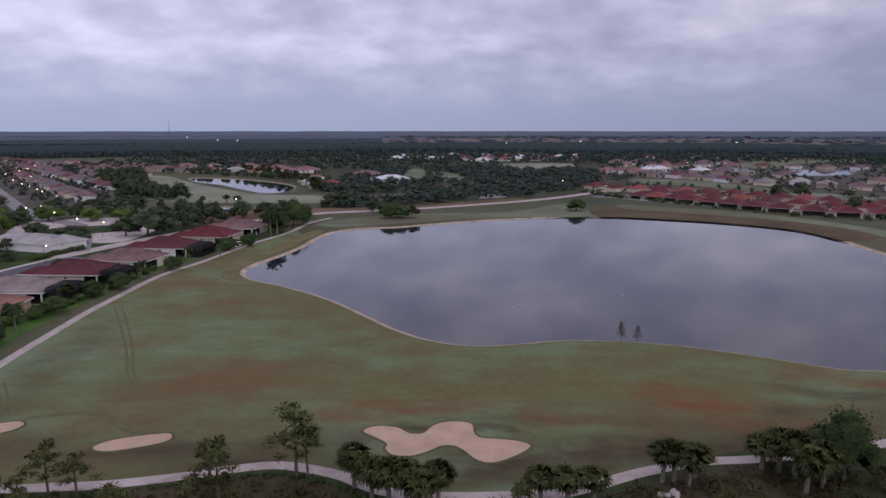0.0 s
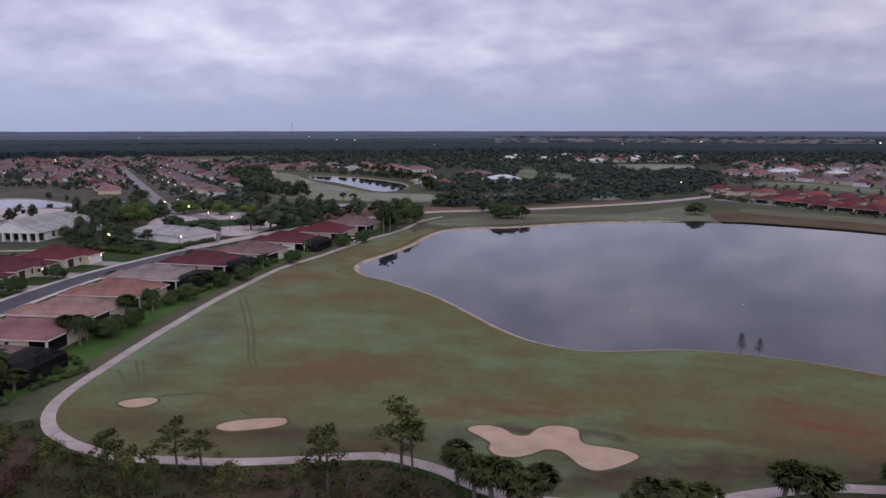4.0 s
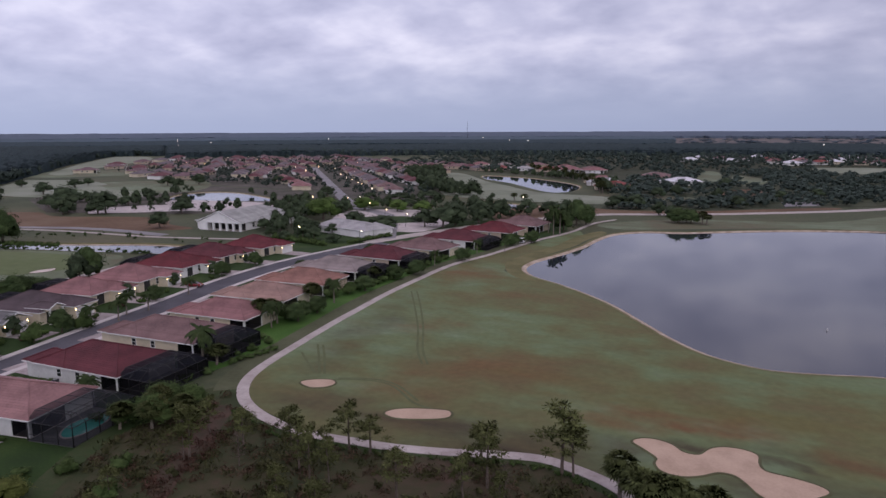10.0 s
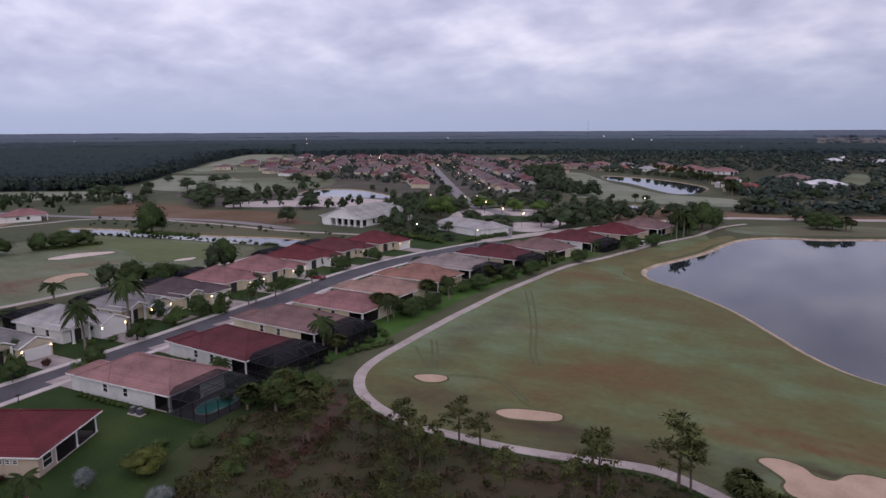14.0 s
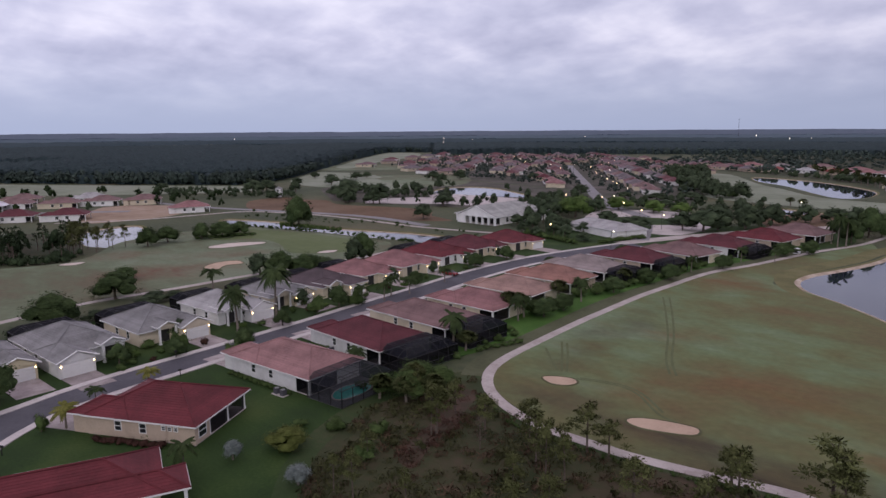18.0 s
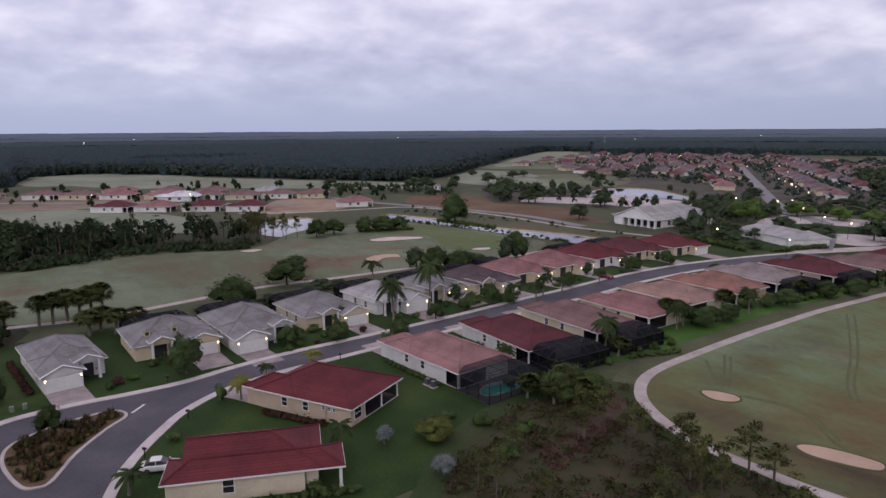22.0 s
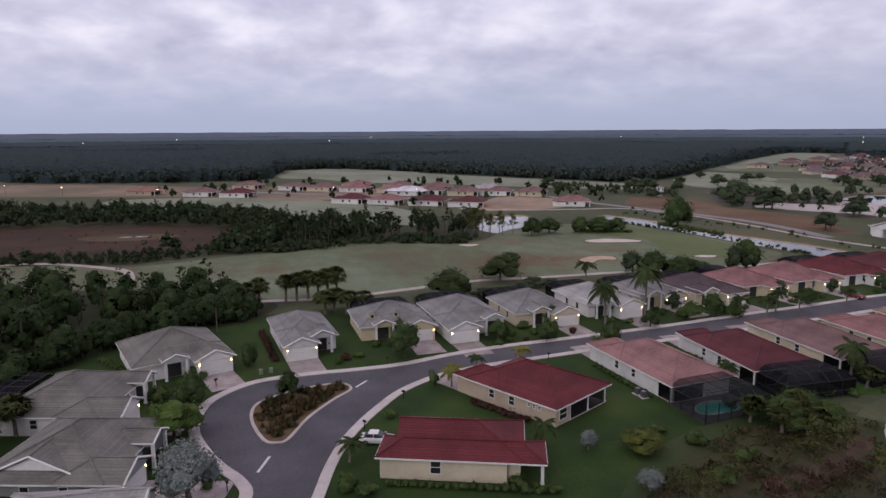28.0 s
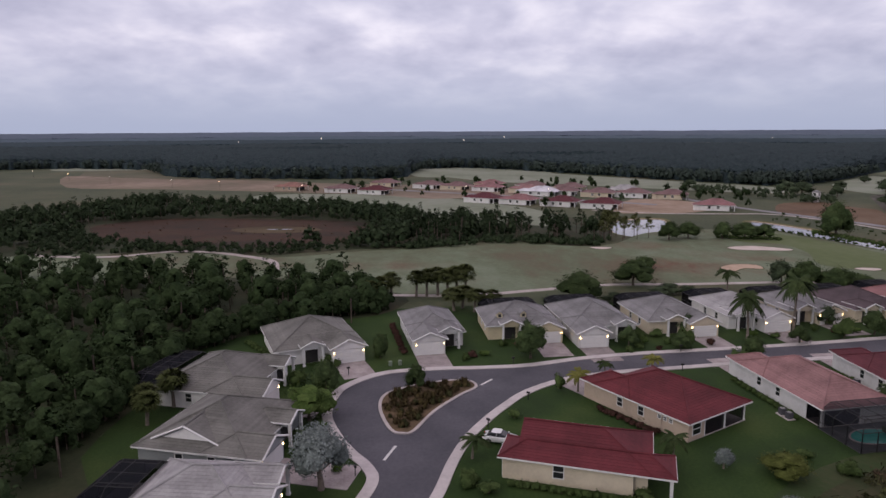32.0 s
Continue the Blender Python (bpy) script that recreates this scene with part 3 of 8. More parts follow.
# golf cart path
path_line = curve_pts([(-50, 300), (-56.4, 283.4), (-59.4, 256.4), (-65.9, 232.7), (-69.6, 213), (-72.6, 196.3), (-76.2, 182), (-77.2, 170), (-77.2, 158.6), (-77.2, 141.7), (-76, 124.6), (-75.2, 113.6), (-73.3, 96.9), (-71.8, 86.3), (-69.6, 79.8), (-65.6, 74.6), (-60.4, 71.2), (-54, 69),
                       (-48.7, 68.4), (-42.7, 68.8), (-37.6, 69.3), (-30.9, 70.8), (-24.4, 72.8), (-19.6, 73.7), (-15.2, 72.7), (-11.6, 71.2), (-7, 68.2), (-2.5, 66.9), (4, 66.8), (8.9, 67.1), (13.2, 67.6), (17.3, 69.3), (23.2, 72.1), (30.6, 74.5), (37.6, 75.2), (48.3, 77.3), (60, 80.5), (80, 85)], False, 5)
ribbon("cart_path", offset(path_line, -0.22, False), 1.85, 0.07, cart_path_mat, "curving pale concrete golf cart path", "path")
ribbon("verge", offset(path_line, 2.4, False)[15:73], 3.6, 0.028, verge_turf, "grey-green rough verge beside the cart path", "verge", thick=0.02)
west_path = curve_pts([(-158, -8), (-156.4, 6.9), (-157.5, 17.6), (-159.9, 26.3), (-163, 38.4), (-165.4, 49.6), (-164.9, 69.9), (-165.4, 90.1), (-164.1, 106.7), (-164.2, 130.4), (-167.5, 150.5)], False, 4)
ribbon("cart_path", west_path, 2.2, 0.07, cart_path_mat, "pale concrete cart path behind the grey houses", "path")
ribbon("cart_path", curve_pts([(-218.4, -124.3), (-214.7, -113.5), (-213.5, -95.5), (-221.5, -80.7), (-219.6, -67.3), (-210.6, -52.5), (-202.6, -43.8), (-189.8, -40.3)], False, 4), 2.6, 0.07, cart_path_mat, "pale sandy cart path bending beside the trees", "path")


lip_grass = material("lip_grass", [(0.07, 0.07, 0.036), (0.09, 0.094, 0.048), (0.108, 0.118, 0.062)], 0.3, 0.95, 0.6, 3.0, 1.5)


def bunker(pts, label, fill=None):
    """Sand hollow with a raised grass lip."""
    line = anticlockwise(curve_pts(pts, True, 4))
    n = len(line)
    v = [(*p, 0.1) for p in offset(line, 0.24)] + [(*p, 0.14) for p in offset(line, 0.08)] + [(*p, 0.06) for p in line]
    f = [(k * n + i, k * n + (i + 1) % n, (k + 1) * n + (i + 1) % n, (k + 1) * n + i) for k in range(2) for i in range(n)]
    v += [(*p, -0.02) for p in offset(line, 0.45)]
    f += [(3 * n + i, 3 * n + (i + 1) % n, (i + 1) % n, i) for i in range(n)]
    ob = area("sand_bunker", offset(line, 0.06), 0.07, fill or sand, label, "bunker", "thing", skirt=0)
    link_mesh("lip", v, f, lip_grass, ob, "raised grass lip round the sand")
    return ob


bunker([(-10.4, 82.9), (-9.7, 84.2), (-7.9, 84.7), (-5.9, 84), (-4.3, 82.4), (-2.5, 82.5), (-1.4, 84.6), (0.1, 85.8), (2.4, 86), (3.9, 85.1), (4, 82.8), (4.8, 81.2), (7.6, 80.7), (10.1, 79.9), (10.9, 78.8), (9.8, 77.3), (7.9, 75.6), (5.8, 74.5), (4.1, 75.2), (2.8, 77.3), (1.5, 78.8), (-0.3, 78.8), (-2, 77.3), (-4, 76.2), (-6.1, 76.5), (-7.1, 78.1), (-7.1, 79.6), (-8.6, 81.2)], "large lobed bunker of pinkish sand in the fairway")
bunker([(-43.4, 78.1), (-43.1, 79.6), (-40.6, 81.2), (-36.3, 82.4), (-35, 81.7), (-35.1, 80.1), (-37.6, 78.6), (-41.2, 77.4)], "long oval bunker of pinkish sand beside the cart path")
bunker([(-61.4, 83.4), (-60.3, 85), (-57.7, 86.1), (-56.2, 85.1), (-56.7, 83.2), (-58.9, 82.2)], "small oval bunker of pinkish sand inside the path bend")
bunker([(-217.4, 103.7), (-219, 113), (-213, 121.5), (-209.5, 120), (-210.5, 111.3), (-212.5, 104)], "long pale bunker in the far fairway", white_sand)
bunker([(-184.8, 86.4), (-189, 92), (-187.6, 98), (-182, 97), (-183, 92), (-178, 86)], "irregular pale bunker in the far fairway")
bunker([(-180.5, 122.4), (-182, 126), (-180, 129.9), (-177.5, 126)], "small pale bunker in the far fairway", white_sand)
bunker([(-219.5, 57.7), (-221, 61), (-219, 65), (-216, 61)], "small pale bunker near the trees", white_sand)

# street with its turning circle
south_kerb = [(-40, -4), (-55, -2), (-62, -0.6), (-68.4, 1.6), (-74.6, 3.3), (-80.9, 5.6), (-86.8, 8.8), (-91.5, 12), (-95.6, 15.2), (-99.4, 19.8), (-102.1, 25), (-104.2, 33), (-105.5, 42.5), (-107, 53.5), (-109, 71.5), (-111.6, 92.3), (-114.4, 112.4), (-118, 135), (-119, 160), (-115, 185), (-110, 205)]
north_kerb = [(-40, -10.5), (-55, -8.6), (-62, -7), (-70, -4.6), (-74.1, -5.4), (-78.1, -7.8), (-82.2, -9.8), (-89.2, -12), (-96.9, -11.5), (-101.2, -9), (-104.2, -5.4), (-105.4, -1.1), (-105.9, 4.2), (-106, 11.5), (-106.8, 19), (-109.5, 27.9), (-111.6, 38.8), (-113, 52), (-115.4, 72.1), (-118.8, 93), (-121.6, 112.5), (-125, 134), (-126, 160), (-122.5, 186), (-117.5, 208)]
footway = material("footway_concrete", [(0.44, 0.41, 0.41), (0.54, 0.50, 0.50), (0.60, 0.56, 0.56)], 0.3, 0.9, 0.2, 8.0, 2.0)
s_line, n_line = curve_pts(south_kerb, False, 5), curve_pts(north_kerb, False, 5)
area("road", s_line + n_line[::-1], 0.03, asphalt, "grey asphalt street with a turning bulb", "road", skirt=0.1)
ribbon("kerb", offset(s_line, 0.68, False), 1.36, 0.14, footway, "pale concrete kerb and footway along the street", "kerb")
ribbon("kerb", offset(n_line, -0.72, False), 1.44, 0.14, footway, "pale concrete kerb and footway along the street", "kerb")
island = anticlockwise(curve_pts([(-90.4, -5.4), (-95.3, -5.1), (-97.9, -2.8), (-100.2, 1.4), (-101.1, 7.4), (-98.3, 8.9), (-95, 6.1), (-89.4, 2.2), (-83.4, -0.6), (-82.6, -2), (-83.9, -3.7)], True, 5))
mulch = material("mulch", [(0.07, 0.05, 0.03), (0.12, 0.085, 0.05), (0.15, 0.10, 0.06)], 0.6, 0.95, 0.6, 4.0)
area("traffic_island", offset(island, -0.2), 0.16, mulch, "mulched planting island in the turning bulb", "island", "structure")
ribbon("kerb", island, 0.45, 0.18, concrete, "pale concrete kerb round the planting island", "kerb", closed=True)
ribbon("road_marking", [(-99.0, 9.7), (-101.4, 11.7)], 0.35, 0.05, road_paint, "worn white line on the asphalt", "road marking", thick=0.01)
ribbon("road_marking", [(-75.5, -4.2), (-79.2, -2.9)], 0.35, 0.05, road_paint, "worn white line on the asphalt", "road marking", thick=0.01)
ribbon("road", curve_pts([(-120, 205), (-98, 260), (-64.2, 312.3), (-23.3, 330.1), (19.7, 355.5), (60, 384.9), (110, 440)], False, 4), 6.5, 0.05, cart_path_mat, "pale distant road beyond the lake", "road")

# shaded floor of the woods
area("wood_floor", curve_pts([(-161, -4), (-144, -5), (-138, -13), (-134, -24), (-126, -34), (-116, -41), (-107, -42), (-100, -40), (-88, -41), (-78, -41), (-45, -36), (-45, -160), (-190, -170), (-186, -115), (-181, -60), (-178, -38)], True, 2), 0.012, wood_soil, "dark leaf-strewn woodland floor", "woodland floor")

# faint wheel tracks worn into the fairway
track = material("worn_track", [(0.088, 0.1, 0.046), (0.108, 0.126, 0.062)], 0.4, 0.95, 0.3, 3.0)
for pts in ([(-70, 100.7), (-65.8, 94.9), (-60.9, 87.8)], [(-68.9, 100.8), (-64.7, 95), (-60, 87.9)], [(-69.9, 95.6), (-65.5, 91.3), (-61.7, 87.7)], [(-72.7, 145), (-66, 133.2), (-57.6, 117.7), (-51.5, 105), (-47.6, 98.7)], [(-71.5, 145.7), (-64.9, 133.9), (-56.7, 118.3), (-50.7, 105.5), (-46.5, 98.7)], [(-57.3, 86.6), (-51.6, 88.5), (-47.1, 87.6), (-41.6, 83.2), (-38.3, 82.3)], [(-57, 87.3), (-51.4, 89.2), (-46.7, 88.2), (-41.2, 84)]):
    ribbon("wheel_track", curve_pts(pts, False, 4), 0.42, 0.03, track, "faint dark wheel track across the grass", "wheel track", thick=0.02)
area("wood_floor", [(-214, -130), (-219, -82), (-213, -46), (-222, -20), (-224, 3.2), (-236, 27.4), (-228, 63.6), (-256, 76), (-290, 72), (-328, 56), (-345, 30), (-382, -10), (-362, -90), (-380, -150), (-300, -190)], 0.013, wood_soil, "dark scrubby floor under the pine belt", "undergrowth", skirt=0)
area("bare_ground", curve_pts([(-110, 312), (-84, 346), (-60, 338), (-28, 341), (4, 362), (40, 386), (44, 379), (10, 354), (-22, 334), (-62, 318), (-92, 280), (-100, 284)], True, 3), 0.035, soil, "strip of brown bare earth beside the distant road", "bare ground")
area("lawn", curve_pts([(-78, 82), (-77.6, 92), (-78.2, 104.4), (-80.2, 118), (-81.6, 132), (-82, 147), (-81.6, 160), (-80.6, 172), (-79.4, 184), (-75.6, 202), (-70.6, 222), (-66.5, 240), (-74, 242), (-80, 222), (-84, 200), (-88, 180), (-91, 160), (-92, 140), (-92, 120), (-91, 104), (-88, 92), (-84, 84)], True, 3), 0.018, bright_lawn, "bright green watered lawn behind the lakeside houses", "lawn")
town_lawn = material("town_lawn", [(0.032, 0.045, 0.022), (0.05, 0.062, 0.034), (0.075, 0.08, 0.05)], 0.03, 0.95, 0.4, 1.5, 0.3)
# Darker ground colour stands in for shade between the scattered trees.
area("lawn", [(-58, 338), (-10, 352), (50, 392), (95, 440), (140, 600), (120, 690), (20, 690), (-60, 640), (-88, 480), (-64, 400)], 0.012, town_lawn, "ground coloured dark for shade among the northern trees", "lawn", skirt=0)
area("lawn", [(-196, 345), (-262, 380), (-345, 425), (-480, 425), (-700, 640), (-560, 900), (-330, 640), (-190, 440)], 0.012, town_lawn, "dark green lawns between the distant homes", "lawn", skirt=0)
area("lawn", [(84, 440), (150, 370), (230, 285), (420, 340), (640, 700), (300, 900), (142, 640)], 0.015, town_lawn, "dark green lawns between the red-roofed homes", "lawn", skirt=0)
red_soil = material("red_soil", [(0.042, 0.042, 0.022), (0.068, 0.048, 0.033), (0.105, 0.062, 0.047)], 0.3, 0.95, 0.6, 2.0, 1.4)
area("bare_ground", curve_pts([(-67.3, 71), (-64.3, 71), (-61.9, 66.3), (-58.4, 59.7), (-57, 54.4), (-54.6, 48.9), (-58.8, 50.7), (-62.5, 60.9), (-66.6, 67.9)], True, 3), 0.03, red_soil, "reddish-brown worn trail through the undergrowth", "bare ground")
area("putting_green", curve_pts([(-252, 118), (-250, 131), (-240, 137), (-222, 143), (-198, 147), (-182, 147), (-176, 136), (-177, 127), (-187, 117), (-206, 124), (-222, 124), (-230, 112)], True, 3), 0.026, green_turf, "brighter green turf round the far bunkers", "putting green")
area("marsh", curve_pts([(-271.5, -73.9), (-278.9, -60.3), (-273.1, -41.5), (-265.1, -38.1), (-259.8, -52.1), (-263.3, -67.6)], True, 3), 0.03, reed_bank, "olive reedy hollow in the marsh", "marsh")
area("marsh_pool", curve_pts([(-270, -60), (-271, -54), (-269.6, -49), (-268.6, -54)], True, 3), 0.05, water, "small dark pool in the marsh", "water")

# ---- houses ----
def stucco(name, c):
    return material(name, [tuple(v * 0.86 for v in c), c, tuple(min(v * 1.08, 0.9) for v in c)], 0.35, 0.9, 0.15, 9.0, 3.0)


def tiles(name, c, var=0.09):
    return material(name, [tuple(v * 0.72 for v in c), c, tuple(v * 1.25 for v in c)], 0.25, 0.8, 0.4, 6.0, 2.5, island=var)


WALLS = {k: stucco("stucco_" + k, c) for k, c in dict(white=(0.82, 0.81, 0.82), cream=(0.66, 0.58, 0.46), beige=(0.52, 0.42, 0.34), yellow=(0.62, 0.55, 0.39), grey=(0.3, 0.32, 0.34), pale=(0.69, 0.69, 0.70)).items()}
ROOFS = {k: tiles("roof_" + k, c) for k, c in dict(red=(0.118, 0.023, 0.03), deep_red=(0.1, 0.026, 0.034), pink=(0.265, 0.148, 0.148), brown_pink=(0.18, 0.112, 0.113), rose=(0.245, 0.126, 0.13), orange=(0.26, 0.138, 0.115), sand=(0.3, 0.195, 0.17), grey_brown=(0.255, 0.215, 0.213), grey=(0.208, 0.207, 0.214), dark_brown=(0.0864, 0.0648, 0.0734), pale_grey=(0.34, 0.335, 0.345), weathered=(0.165, 0.163, 0.153), white=(0.6, 0.6, 0.653), terracotta=(0.225, 0.063, 0.0583), mauve=(0.155, 0.1, 0.112), dusk=(0.14, 0.117, 0.13), wine=(0.125, 0.05, 0.058), club=(0.33, 0.335, 0.33)).items()}


def slope(m, a, b, c, d, run):
    """One roof plane from the eave a-b up to c-d, laid in overlapping courses."""
    a, b, c, d = (Vector(p) for p in (a, b, c, d))
    n = max(2, int(run))
    up_ = Vector((0, 0, 0.028))
    for i in range(n):
        p, q = a.lerp(c, i / n), b.lerp(d, i / n)
        r, s = a.lerp(c, (i + 1) / n), b.lerp(d, (i + 1) / n)
        if (s - r).length < 0.02:
            m.poly(p + up_, q + up_, r)
        else:
            m.poly(p + up_, q + up_, s, r)
        m.poly(p, q, q + up_, p + up_)


class Pieces:
    """Like Mesh, but each bar or box becomes a part of its own."""

    def __init__(self):
        self.made = []

    def bar(self, a, b, w):
        self.made.append(Mesh().bar(a, b, w))

    def box(self, *args):
        self.made.append(Mesh().box(*args))

    def part(self, name, mat, parent):
        for m in self.made:
            m.part(name, mat, parent)


def roof_block(m, cap, trim, x0, x1, y0, y1, z, pitch, ends="hh", step=0.42, rakes=True):
    """Hipped or gabled roof over a rectangle, its ridge along the longer side."""
    def put(pts):
        return [(p[1], p[0], p[2]) for p in pts] if flip else pts

    flip = (y1 - y0) > (x1 - x0)
    if flip:
        x0, x1, y0, y1 = y0, y1, x0, x1
    half, mid = (y1 - y0) / 2, (y0 + y1) / 2
    top = z + half * pitch
    ra = x0 + (half if ends[0] == "h" else 0)
    rb = x1 - (half if ends[1] == "h" else 0)
    if rb < ra + 0.1:
        ra = rb = (ra + rb) / 2
        ra, rb = ra - 0.05, rb + 0.05
    run = half * math.hypot(1, pitch) / step
    slope(m, *put([(x0, y0, z), (x1, y0, z), (ra, mid, top), (rb, mid, top)]), run)
    slope(m, *put([(x1, y1, z), (x0, y1, z), (rb, mid, top), (ra, mid, top)]), run)
    for e, x, r in ((ends[0], x0, ra), (ends[1], x1, rb)):
        if e == "h":
            slope(m, *put([(x, y1, z), (x, y0, z), (r, mid, top), (r, mid, top)]), run)
            for y in (y0, y1):
                cap.bar(*put([(x, y, z + 0.05), (r, mid, top + 0.05)]), 0.11)
    cap.bar(*put([(ra, mid, top + 0.06), (rb, mid, top + 0.06)]), 0.12)
    for p in ([(x0, y0), (x1, y0)], [(x1, y1), (x0, y1)]):
        (ax, ay), (bx, by) = p
        w = 0.05 if ay == y0 else -0.05
        q = put([(min(ax, bx), ay - abs(w), 0), (max(ax, bx), ay + abs(w), 0)])
        trim.box(min(q[0][0], q[1][0]), max(q[0][0], q[1][0]), min(q[0][1], q[1][1]), max(q[0][1], q[1][1]), z - 0.17, z + 0.01)
    for e, x in ((ends[0], x0), (ends[1], x1)):
        if e == "h":
            q = put([(x - 0.05, y0, 0), (x + 0.05, y1, 0)])
            trim.box(min(q[0][0], q[1][0]), max(q[0][0], q[1][0]), min(q[0][1], q[1][1]), max(q[0][1], q[1][1]), z - 0.17, z + 0.01)
        elif rakes:
            for y in (y0, y1):
                trim.bar(*put([(x, y, z - 0.02), (x, mid, top - 0.02)]), 0.13)
    return top


def gable_wall(m, x, y0, y1, z, pitch, axis, inset=0.35):
    """The triangle of wall under a gable at x (axis 'x') or at y (axis 'y')."""
    mid, top = (y0 + y1) / 2, z + (y1 - y0) / 2 * pitch
    tri = [(x, y0 + inset, z - 0.2), (x, y1 - inset, z - 0.2), (x, mid, top - 0.25)]
    back = [(x + 0.25, p[1], p[2]) for p in tri]
    if axis == "y":
        tri, back = [(p[1], p[0], p[2]) for p in tri], [(p[1], p[0], p[2]) for p in back]
    m.poly(*tri), m.poly(*back[::-1])
    for i in range(3):
        m.poly(tri[i], tri[(i + 1) % 3], back[(i + 1) % 3], back[i])


def window(parent, x, y, w, h, z, face):
    """A white-framed window on a wall that faces -x, +x, -y or +y."""
    fr, pane = Mesh(), Mesh()
    t = 0.09
    for u0, u1, v0, v1 in ((-w / 2 - t, w / 2 + t, h, h + t), (-w / 2 - t, w / 2 + t, -t, 0), (-w / 2 - t, -w / 2, 0, h), (w / 2, w / 2 + t, 0, h), (-w / 2, w / 2, h / 2 - 0.03, h / 2 + 0.03)):
        fr.box(u0, u1, -0.07, 0.05, v0, v1)
    pane.box(-w / 2, w / 2, -0.02, 0.03, 0, h)
    turn = {"-y": 0, "+x": 90, "+y": 180, "-x": 270}[face]
    f = fr.part("window", white_paint, parent)
    f.matrix_basis = pose(x, y, z, 0, 0, turn)
    pane.part("pane", dark_glass, f)
    return f


def wall_lamp(parent, x, y, z, mat=None):
    m = Mesh().prism([(0.07 * math.cos(a), 0.07 * math.sin(a)) for a in np.linspace(0, 2 * math.pi, 7)[:-1]], -0.13, 0.13, 0.8)
    o = m.part("wall_lamp", mat or lamp_warm, parent, "glowing warm wall lantern")
    o.location = (x, y, z)
    return o


def garage_door(parent, x, y, face, wide=4.9):
    d = Mesh()
    for i in range(4):
        d.box(-wide / 2, wide / 2, -0.04, 0.04, 0.02 + i * 0.54, 0.53 + i * 0.54, 0.02)
    o = d.part("garage_door", white_paint, parent, "white panelled garage door")
    o.matrix_basis = pose(x, y, 0.05, 0, 0, {"-y": 0, "+x": 90, "+y": 180, "-x": 270}[face])
    return o


def columns(parent, spots, h, mat, w=0.17):
    first = Mesh().box(-w, w, -w, w, 0, h).box(-w - 0.06, w + 0.06, -w - 0.06, w + 0.06, 0, 0.25).box(-w - 0.05, w + 0.05, -w - 0.05, w + 0.05, h - 0.2, h).part("column", mat, parent)
    first.location = (*spots[0], 0)
    for s in spots[1:]:
        again(first, "column", parent, pose(*s, 0))


def pool_cage(name, x0, x1, y0, y1, h, m, label, pool=True):
    """Screened enclosure of bronze beams: straight sides and a mansard top."""
    cage = new(name)
    cage.matrix_world = m
    tagged(cage, label, "pool enclosure", "pool enclosures")
    fr, sides, top = Mesh(), Mesh(), Mesh()
    inset, rise = 1.5, 1.0
    nx, ny = max(2, round((x1 - x0) / 2.4)), max(2, round((y1 - y0) / 2.4))
    xs, ys = np.linspace(x0, x1, nx + 1), np.linspace(y0, y1, ny + 1)
    for x in xs:
        for y in (y0, y1):
            fr.box(x - 0.05, x + 0.05, y - 0.05, y + 0.05, 0, h)
        xi = min(x, x1 - inset)
        pts = [(x, y0, h), (xi, y0 + inset, h + rise), (xi, y1 - inset, h + rise), (x, y1, h)]
        for a, b in zip(pts, pts[1:]):
            fr.bar(a, b, 0.055)
    for y in ys:
        fr.box(x1 - 0.05, x1 + 0.05, y - 0.05, y + 0.05, 0, h)
        yi = min(max(y, y0 + inset), y1 - inset)
        fr.bar((x1, y, h), (x1 - inset, yi, h + rise), 0.055)
        fr.bar((x0, yi, h + rise), (x1 - inset, yi, h + rise), 0.05)
    for z in (0.1, 1.0, h):
        fr.bar((x0, y0, z), (x1, y0, z), 0.05), fr.bar((x0, y1, z), (x1, y1, z), 0.05), fr.bar((x1, y0, z), (x1, y1, z), 0.05)
    a, b, c, d = (x0, y0), (x1, y0), (x1, y1), (x0, y1)
    ai, bi, ci, di = (x0, y0 + inset), (x1 - inset, y0 + inset), (x1 - inset, y1 - inset), (x0, y1 - inset)
    for p, q in ((a, b), (b, c), (c, d)):
        sides.poly((*p, 0.1), (*q, 0.1), (*q, h), (*p, h))
    for p, q, r, s in ((a, b, bi, ai), (b, c, ci, bi), (c, d, di, ci)):
        top.poly((*p, h), (*q, h), (*r, h + rise), (*s, h + rise))
    top.poly(*((*p, h + rise) for p in (ai, bi, ci, di)))
    fr.part("cage_frame", bronze, cage)
    sides.part("side_screen", clear_screen if pool else screen, cage, "dark insect screen")
    top.part("roof_screen", clear_screen if pool else screen_roof, cage, "bluish-dark insect screen")
    Mesh().box(x0, x1, y0, y1, 0.0, 0.09).part("deck", pool_deck, cage, "dim grey paved pool deck")
    if pool:
        cx, cy = (x0 + x1) / 2, (y0 + y1) / 2
        ring = [(cx + 2.0 * math.cos(t), cy + 3.6 * math.sin(t) * (1 + 0.15 * math.cos(t))) for t in np.linspace(0, 2 * math.pi, 25)[:-1]]
        Mesh().prism([(cx + (x - cx) * 1.12, cy + (y - cy) * 1.08) for x, y in ring], 0.08, 0.15).part("pool_edge", concrete, cage)
        Mesh().prism(ring, 0.1, 0.17).part("pool_water", pool_water, cage, "turquoise pool water")
    return cage


pool_deck = material("pool_deck", [(0.1, 0.105, 0.11), (0.14, 0.145, 0.15)], 0.8, 0.8, 0.3, 5.0)
pool_water = material("pool_water", [(0.06, 0.42, 0.38), (0.14, 0.58, 0.5)], 0.4, 0.08, 0.2, 2.0, spec=0.5)


